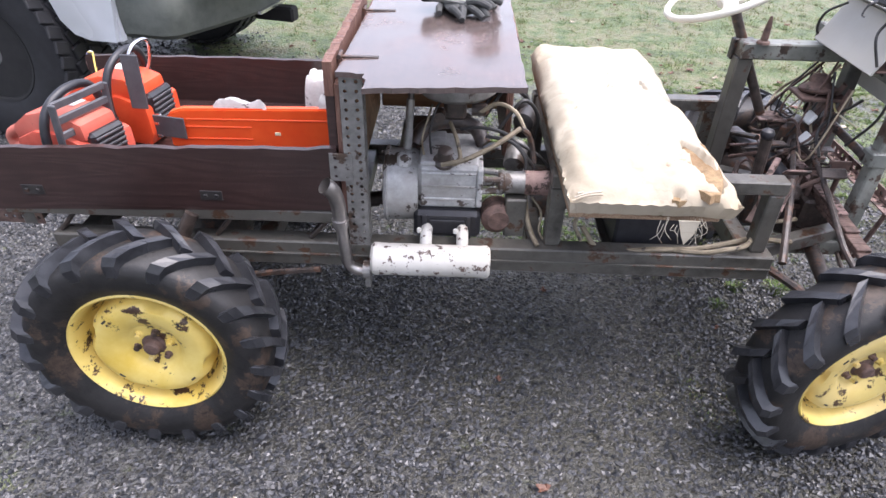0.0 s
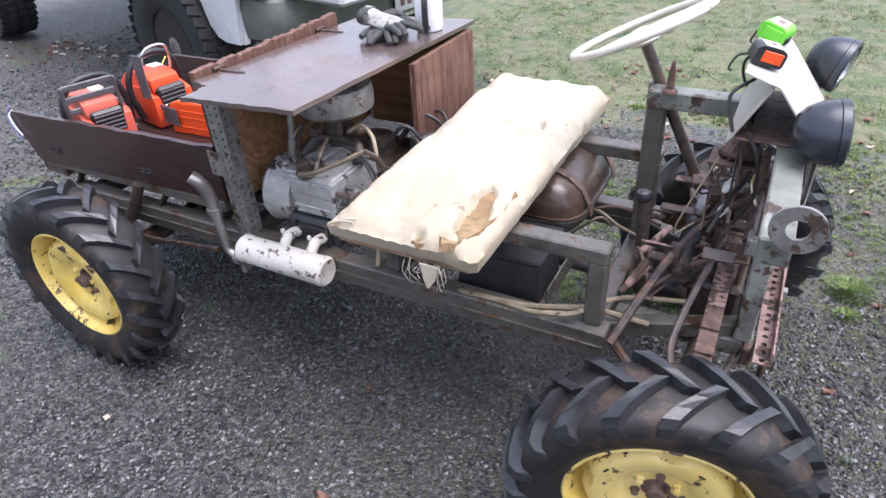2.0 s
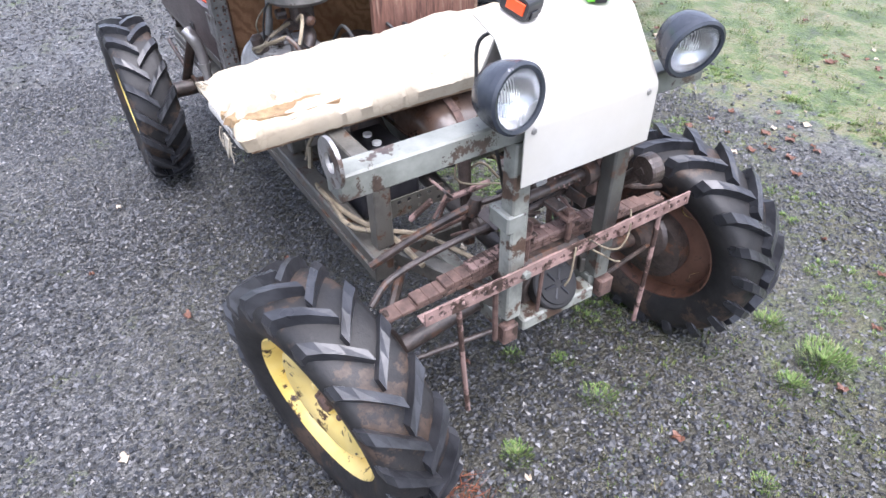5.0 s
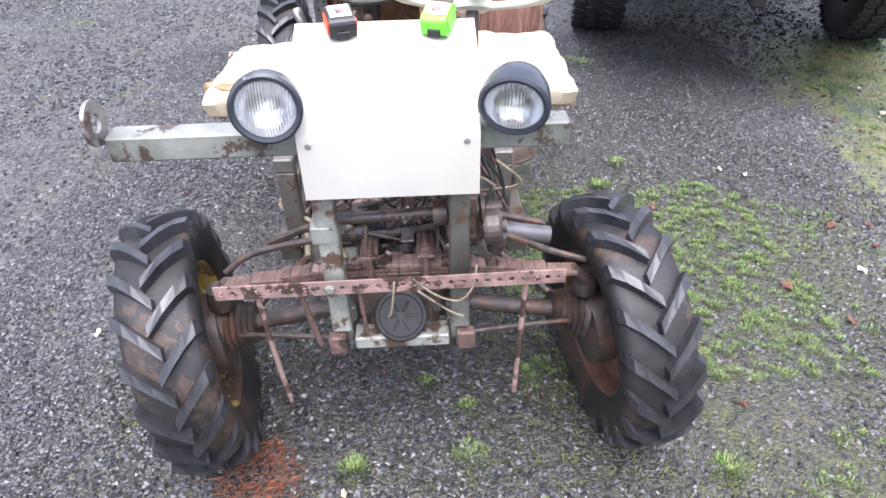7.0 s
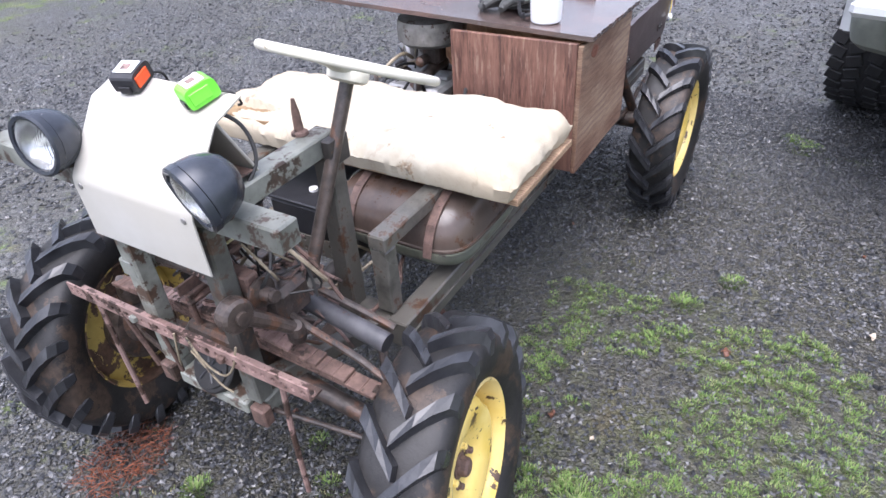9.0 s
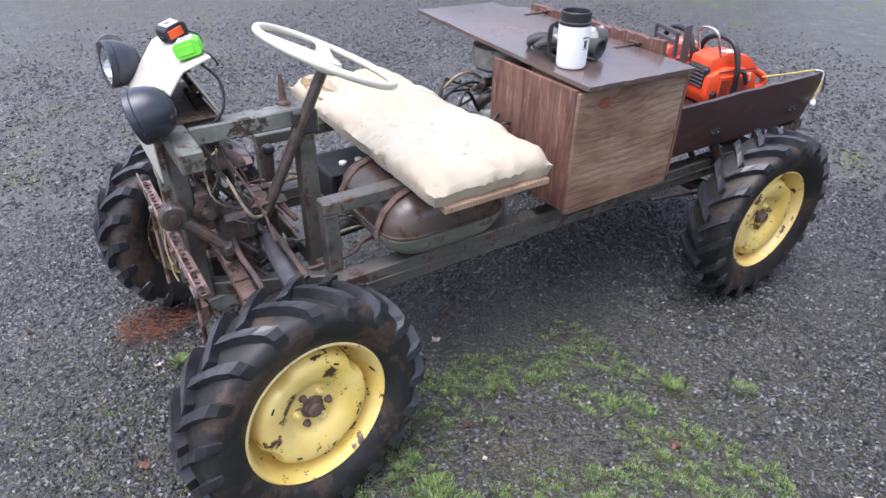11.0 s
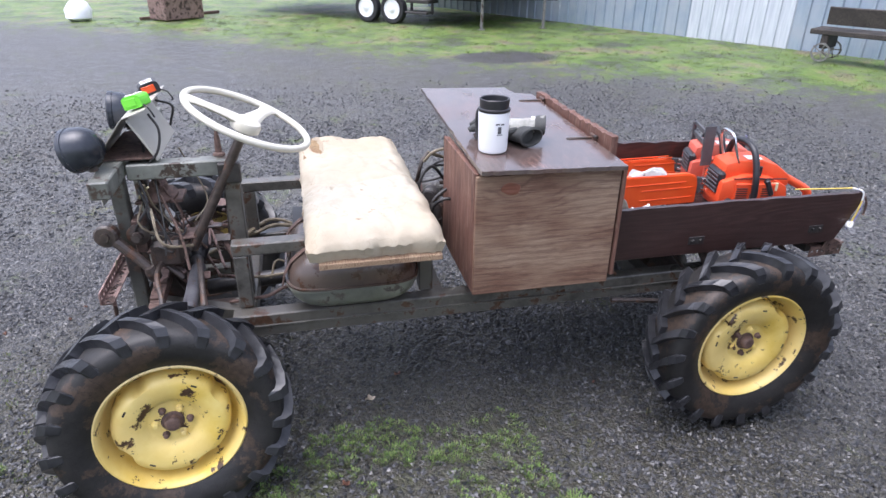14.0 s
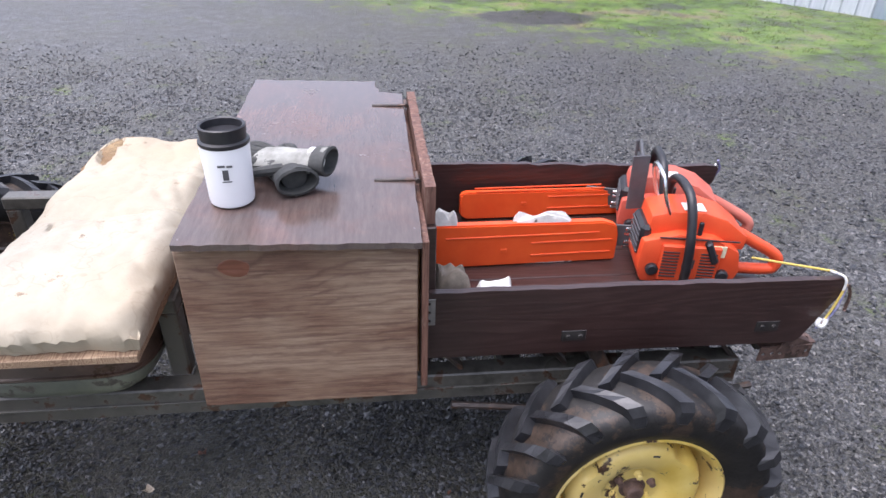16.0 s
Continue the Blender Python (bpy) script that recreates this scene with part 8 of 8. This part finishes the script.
bm = bmesh.new()
edges = [-60, -30, -14, -9] + [-6 + 0.15 * k for k in range(81)] + [9, 14, 30, 60]
grid = {}
for i, x in enumerate(edges):
    for j, y in enumerate(edges):
        z = 0.006 * noise.noise(Vector((x * 1.3, y * 1.3, 0))) if max(abs(x), abs(y)) < 8 else 0.0
        grid[i, j] = bm.verts.new((x, y + 1.0, z))
for i in range(len(edges) - 1):
    for j in range(len(edges) - 1):
        bm.faces.new((grid[i, j], grid[i + 1, j], grid[i + 1, j + 1], grid[i, j + 1]))
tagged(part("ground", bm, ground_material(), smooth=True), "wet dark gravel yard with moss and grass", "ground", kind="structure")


def island_material(name, cols, rough, spec=0.5):
    m, n, l, b = nodes_of(name)
    r = n.new("ShaderNodeNewGeometry").outputs["Random Per Island"]
    st = [(k / (len(cols) - 1), c) for k, c in enumerate(cols)]
    c = ramp(n, l, r, st).outputs["Color"]
    l.new(c, b.inputs["Base Color"])
    b.inputs["Roughness"].default_value = rough
    b.inputs["Specular IOR Level"].default_value = spec
    return m


def raw(name, verts, faces, material, label, category):
    me = bpy.data.meshes.new(name)
    me.from_pydata(verts, [], faces)
    me.materials.append(material)
    me.update()
    return tagged(new(name, me), label, category, kind="stuff")


rs = np.random.RandomState(3)


def stones(cx, cy, size):
    """Flattened, lopsided eight-sided stones at the given places."""
    k = len(cx)
    base = np.array([(1, 0, 0), (0, 1, 0), (-1, 0, 0), (0, -1, 0), (0, 0, 1), (0, 0, -1)], float)
    v = np.repeat(base[None], k, 0) * (1 + rs.uniform(-0.35, 0.35, (k, 6, 1)))
    v[:, 4, :2] += rs.uniform(-0.45, 0.45, (k, 2))
    v *= np.stack([rs.uniform(0.7, 1.35, k), rs.uniform(0.7, 1.2, k), rs.uniform(0.35, 0.75, k)], 1)[:, None]
    a, t = rs.uniform(0, 6.28, k), rs.uniform(-0.5, 0.5, k)
    ct, st2 = np.cos(t)[:, None], np.sin(t)[:, None]
    x, z = v[:, :, 0] * ct - v[:, :, 2] * st2, v[:, :, 0] * st2 + v[:, :, 2] * ct
    y = v[:, :, 1]
    ca, sa = np.cos(a)[:, None], np.sin(a)[:, None]
    o = np.stack([(x * ca - y * sa) * size[:, None] + cx[:, None], (x * sa + y * ca) * size[:, None] + cy[:, None], z * size[:, None] + size[:, None] * 0.25], 2)
    f = np.array([(0, 1, 4), (1, 2, 4), (2, 3, 4), (3, 0, 4), (1, 0, 5), (2, 1, 5), (3, 2, 5), (0, 3, 5)])
    faces = (f[None] + (np.arange(k) * 6)[:, None, None]).reshape(-1, 3)
    return o.reshape(-1, 3), faces


NS = 170000
sx, sy = rs.uniform(-2.2, 2.4, NS), rs.uniform(0.2, 3.8, NS)
muddy = 1 - sstep(0.55, 1.5, ((sx - 0.6) / 1.8) ** 2 + ((sy - 2.3) / 1.35) ** 2)
keep = rs.uniform(0, 1, NS) > np.maximum(0.75 * green_cover(sx, sy), 0.15 * muddy)
s1 = rs.uniform(0.0035, 0.0105, NS) * rs.uniform(0.6, 1.15, NS)
v1, f1 = stones(sx[keep], sy[keep], s1[keep])
NF = 90000
fx, fy = rs.uniform(-5.5, 4, NF), rs.uniform(-4.5, 5, NF)
thin_out = sstep(-4.4, -1.0, fy) * sstep(-5.4, -3.2, fx)
keep = (rs.uniform(0, 1, NF) < thin_out) & ~((fx > -2.2) & (fx < 2.4) & (fy > 0.2) & (fy < 3.8)) & (rs.uniform(0, 1, NF) > green_cover(fx, fy))
v2, f2 = stones(fx[keep], fy[keep], rs.uniform(0.006, 0.015, NF)[keep])
M["gravel"] = island_material("wet_slate_chippings", [(0.01, 0.0108, 0.0122), (0.026, 0.027, 0.03), (0.05, 0.051, 0.055), (0.031, 0.03, 0.027), (0.11, 0.11, 0.113), (0.012, 0.013, 0.014), (0.038, 0.039, 0.042)], 0.3)
raw("gravel", np.concatenate([v1, v2]).tolist(), np.concatenate([f1, f2 + len(v1)]).tolist(), M["gravel"], "loose wet dark slate gravel", "gravel")


def patchy(x, y, s, seed):
    return np.array([noise.noise(Vector((a * s, b * s, seed))) for a, b in zip(x, y)])


def tufts(n, x0, x1, y0, y1, blades, h0, h1, spread, thr, flat=1.0):
    px, py = rs.uniform(x0, x1, n), rs.uniform(y0, y1, n)
    g = green_cover(px, py) + 0.45 * patchy(px, py, 2.2, 3.1) + 0.25 * patchy(px, py, 7, 1.7)
    ok = g > thr
    px, py = px[ok], py[ok]
    out_v = []
    size = rs.uniform(0.5, 1.3, len(px))
    for x, y, s in zip(px, py, size):
        k = max(4, int(blades * s))
        a = rs.uniform(0, 6.28, k)
        r = spread * s * np.sqrt(rs.uniform(0, 1, k))
        bx, by = x + r * np.cos(a), y + r * np.sin(a)
        h = rs.uniform(h0, h1, k) * (0.6 + 0.5 * s)
        lean = rs.uniform(0.2, 1.1, k) * flat
        w = rs.uniform(0.0007, 0.0017, k) * (1 + h1 * 6)
        ta = a + rs.uniform(-0.7, 0.7, k)
        ex, ey = bx + np.cos(ta) * h * lean, by + np.sin(ta) * h * lean
        ox, oy = -np.sin(ta) * w, np.cos(ta) * w
        mx, my = (bx * 0.55 + ex * 0.45), (by * 0.55 + ey * 0.45)
        out_v.append(np.stack([np.stack([bx - ox, by - oy, 0 * h], 1), np.stack([bx + ox, by + oy, 0 * h], 1), np.stack([mx + ox * 0.9, my + oy * 0.9, h * 0.72], 1), np.stack([mx - ox * 0.9, my - oy * 0.9, h * 0.72], 1), np.stack([ex, ey, h], 1)], 1))
    v = np.concatenate(out_v)
    k = len(v)
    i0 = np.arange(k)[:, None] * 5
    quads = (i0 + np.array([[0, 1, 2, 3]])).tolist()
    tris = (i0 + np.array([[3, 2, 4]])).tolist()
    return v.reshape(-1, 3).tolist(), quads + tris


M["grass"] = island_material("fresh_green_weed", [(0.05, 0.095, 0.022), (0.105, 0.18, 0.042), (0.175, 0.265, 0.075), (0.085, 0.14, 0.034), (0.25, 0.26, 0.125), (0.12, 0.2, 0.05)], 0.6, 0.3)
M["drygrass"] = island_material("mixed_dry_grass", [(0.035, 0.065, 0.012), (0.08, 0.135, 0.024), (0.19, 0.16, 0.09), (0.055, 0.095, 0.018), (0.13, 0.18, 0.04), (0.09, 0.06, 0.038)], 0.7, 0.3)
v, f = tufts(3000, -1.2, 2.8, 2.0, 4.2, 44, 0.003, 0.011, 0.02, 0.76)
v_, f_ = tufts(1000, -0.5, 1.0, 2.1, 3.2, 60, 0.003, 0.012, 0.022, 0.57)
f += [tuple(i + len(v) for i in q) for q in f_]
v += v_
raw("weeds", v, f, M["grass"], "low bright green weeds and moss in the gravel", "weeds")
v, f = tufts(6000, -2.5, 6, 3.4, 9, 16, 0.006, 0.022, 0.045, 0.8, 1.8)
raw("grass", v, f, M["drygrass"], "short patchy green and straw-coloured grass", "grass")
v, f = tufts(9000, -10, 5, -11.5, -0.5, 12, 0.008, 0.035, 0.07, 0.78, 1.6)
raw("grass_verge", v, f, M["drygrass"], "rough grass verge along the barn", "grass")
v, f = tufts(260, -1.6, 1.9, 0.4, 2.4, 7, 0.006, 0.02, 0.02, 0.22)
v_, f_ = tufts(900, 0.7, 2.0, 1.2, 2.5, 9, 0.004, 0.012, 0.02, 0.1)
f += [tuple(i + len(v) for i in q) for q in f_]
v += v_
raw("sprigs", v, f, M["drygrass"], "tiny scattered weed sprigs", "weeds")


# distinct tufts that stand alone on the gravel
def tuft(c, r, h, k, label):
    rng2 = np.random.RandomState(int(abs(c[0] * 917 + c[1] * 331)) % 9973)
    a = rng2.uniform(0, 6.28, 4 * k)
    rr = r * rng2.uniform(0, 1, 4 * k) ** 0.7
    vs, fs = [], []
    h, k = h * 0.36, k * 4
    for i in range(k):
        bx, by = c[0] + rr[i] * math.cos(a[i]), c[1] + rr[i] * math.sin(a[i])
        hh = h * rng2.uniform(0.5, 1.1)
        ex, ey = bx + math.cos(a[i]) * hh * 0.8 * rng2.uniform(0.2, 1.2), by + math.sin(a[i]) * hh * 0.8 * rng2.uniform(0.2, 1.2)
        ox, oy = -math.sin(a[i]) * 0.0014, math.cos(a[i]) * 0.0014
        j = len(vs)
        vs += [(bx - ox, by - oy, 0), (bx + ox, by + oy, 0), ((bx + ex) / 2 + ox, (by + ey) / 2 + oy, hh * 0.75), ((bx + ex) / 2 - ox, (by + ey) / 2 - oy, hh * 0.75), (ex, ey, hh)]
        fs += [(j, j + 1, j + 2, j + 3), (j + 3, j + 2, j + 4)]
    me = bpy.data.meshes.new("grass_tuft")
    me.from_pydata([(x - c[0], y - c[1], z) for x, y, z in vs], [], fs)
    me.materials.append(M["grass"])
    ob = new("grass_tuft", me)
    ob.location = (c[0], c[1], 0)
    return tagged(ob, label, "grass", "grass tufts on the gravel")


for c, r, h, k in (((1.24, 1.61), 0.045, 0.04, 90), ((1.5, 2.61), 0.09, 0.07, 200), ((-1.62, 2.86), 0.1, 0.02, 200), ((-1.7, 2.8), 0.06, 0.018, 100), ((1.22, 1.93), 0.06, 0.035, 90), ((1.05, 1.93), 0.04, 0.03, 50), ((0.95, 1.82), 0.035, 0.03, 40), ((1.5, 2.45), 0.05, 0.04, 80), ((1.3, 2.62), 0.05, 0.045, 90), ((0.78, 2.56), 0.07, 0.05, 120), ((-0.15, 2.62), 0.06, 0.04, 100), ((-0.35, 2.75), 0.05, 0.035, 80), ((1.66, 2.1), 0.035, 0.025, 50), ((1.5, 1.75), 0.02, 0.02, 20)):
    tuft(c, r, h, k, "small bright green grass tuft on the gravel")


# fallen leaves
def leaf(c, s, yaw, mat, label):
    bm = bmesh.new()
    out = []
    for k in range(14):
        a = 2 * math.pi * k / 14
        rr2 = s * (0.62 + 0.38 * abs(math.cos(1.5 * a))) * (1 + 0.18 * math.sin(5 * a + c[0] * 9))
        out.append((c[0] + rr2 * math.cos(a + yaw), c[1] + 0.75 * rr2 * math.sin(a + yaw), 0.012 + 0.006 * math.sin(3 * a + yaw)))
    prism(bm, out, (0, 0, 0.0012))
    ob = part("fallen_leaf", bm, mat)
    return tagged(ob, label, "leaf", "fallen leaves")


M["leafbrown"] = surface("wet_brown_leaf", ((0.075, 0.03, 0.018), (0.16, 0.07, 0.04)), 40, (0.4, 0.6), bump_s=0.4)
M["leafpale"] = surface("pale_tan_leaf", ((0.35, 0.28, 0.2), (0.52, 0.45, 0.36)), 40, (0.5, 0.7), bump_s=0.4)
rng = random.Random(8)
for k in range(185):
    if k >= 95:
        cx, cy = ((0.6, 3.75), (2.2, 3.6), (1.2, 4.3), (2.9, 4.4), (0.3, 4.9), (-0.6, 4.2))[k % 6]
        x, y = rng.gauss(cx, 0.16), rng.gauss(cy, 0.13)
    elif k < 20:
        x, y = rng.uniform(-0.9, 2.0), rng.uniform(0.7, 3.3)
    elif k < 60:
        x, y = rng.uniform(0.0, 2.6), rng.uniform(2.5, 4.6)
    else:
        x, y = rng.uniform(-2.6, 3.5), rng.uniform(3.8, 6.5)
    pale = rng.random() < 0.25
    leaf((x, y), rng.uniform(0.009, 0.03) * (0.7 if k < 20 else 1.0), rng.uniform(0, 6), M["leafpale"] if pale else M["leafbrown"], "pale dry leaf on the ground" if pale else "wet red-brown leaf on the ground")
for k in range(60):
    leaf((rng.gauss(-4.8, 0.5), rng.gauss(3.75, 0.16)), rng.uniform(0.02, 0.04), rng.uniform(0, 6), M["leafbrown" if k % 3 else "leafpale"], "wet red-brown leaf on the ground" if k % 3 else "pale dry leaf on the ground")
leaf((0.67, 0.70), 0.02, 1.0, M["leafpale"], "pale dry leaf on the ground")
vs, fs = [], []
for k in range(320):
    a, r = rng.uniform(0, 6.28), 0.11 * math.sqrt(rng.random())
    x, y = 1.28 + r * math.cos(a) * 1.2, 1.354 + r * math.sin(a)
    t, L = rng.uniform(0, 6.28), rng.uniform(0.03, 0.07)
    z = rng.uniform(0.008, 0.03)
    j = len(vs)
    ox, oy = -math.sin(t) * 0.0012, math.cos(t) * 0.0012
    vs += [(x - ox, y - oy, z), (x + ox, y + oy, z), (x + L * math.cos(t), y + L * math.sin(t), z + rng.uniform(-0.006, 0.02)), (x, y, z + 0.002)]
    fs += [(j, j + 1, j + 2), (j, j + 2, j + 3), (j + 1, j + 3, j + 2)]
raw("needle_heap", vs, fs, island_material("orange_conifer_litter", [(0.13, 0.035, 0.016), (0.24, 0.075, 0.03), (0.09, 0.035, 0.022)], 0.7), "heap of orange-brown conifer needles by the tyre", "needles")
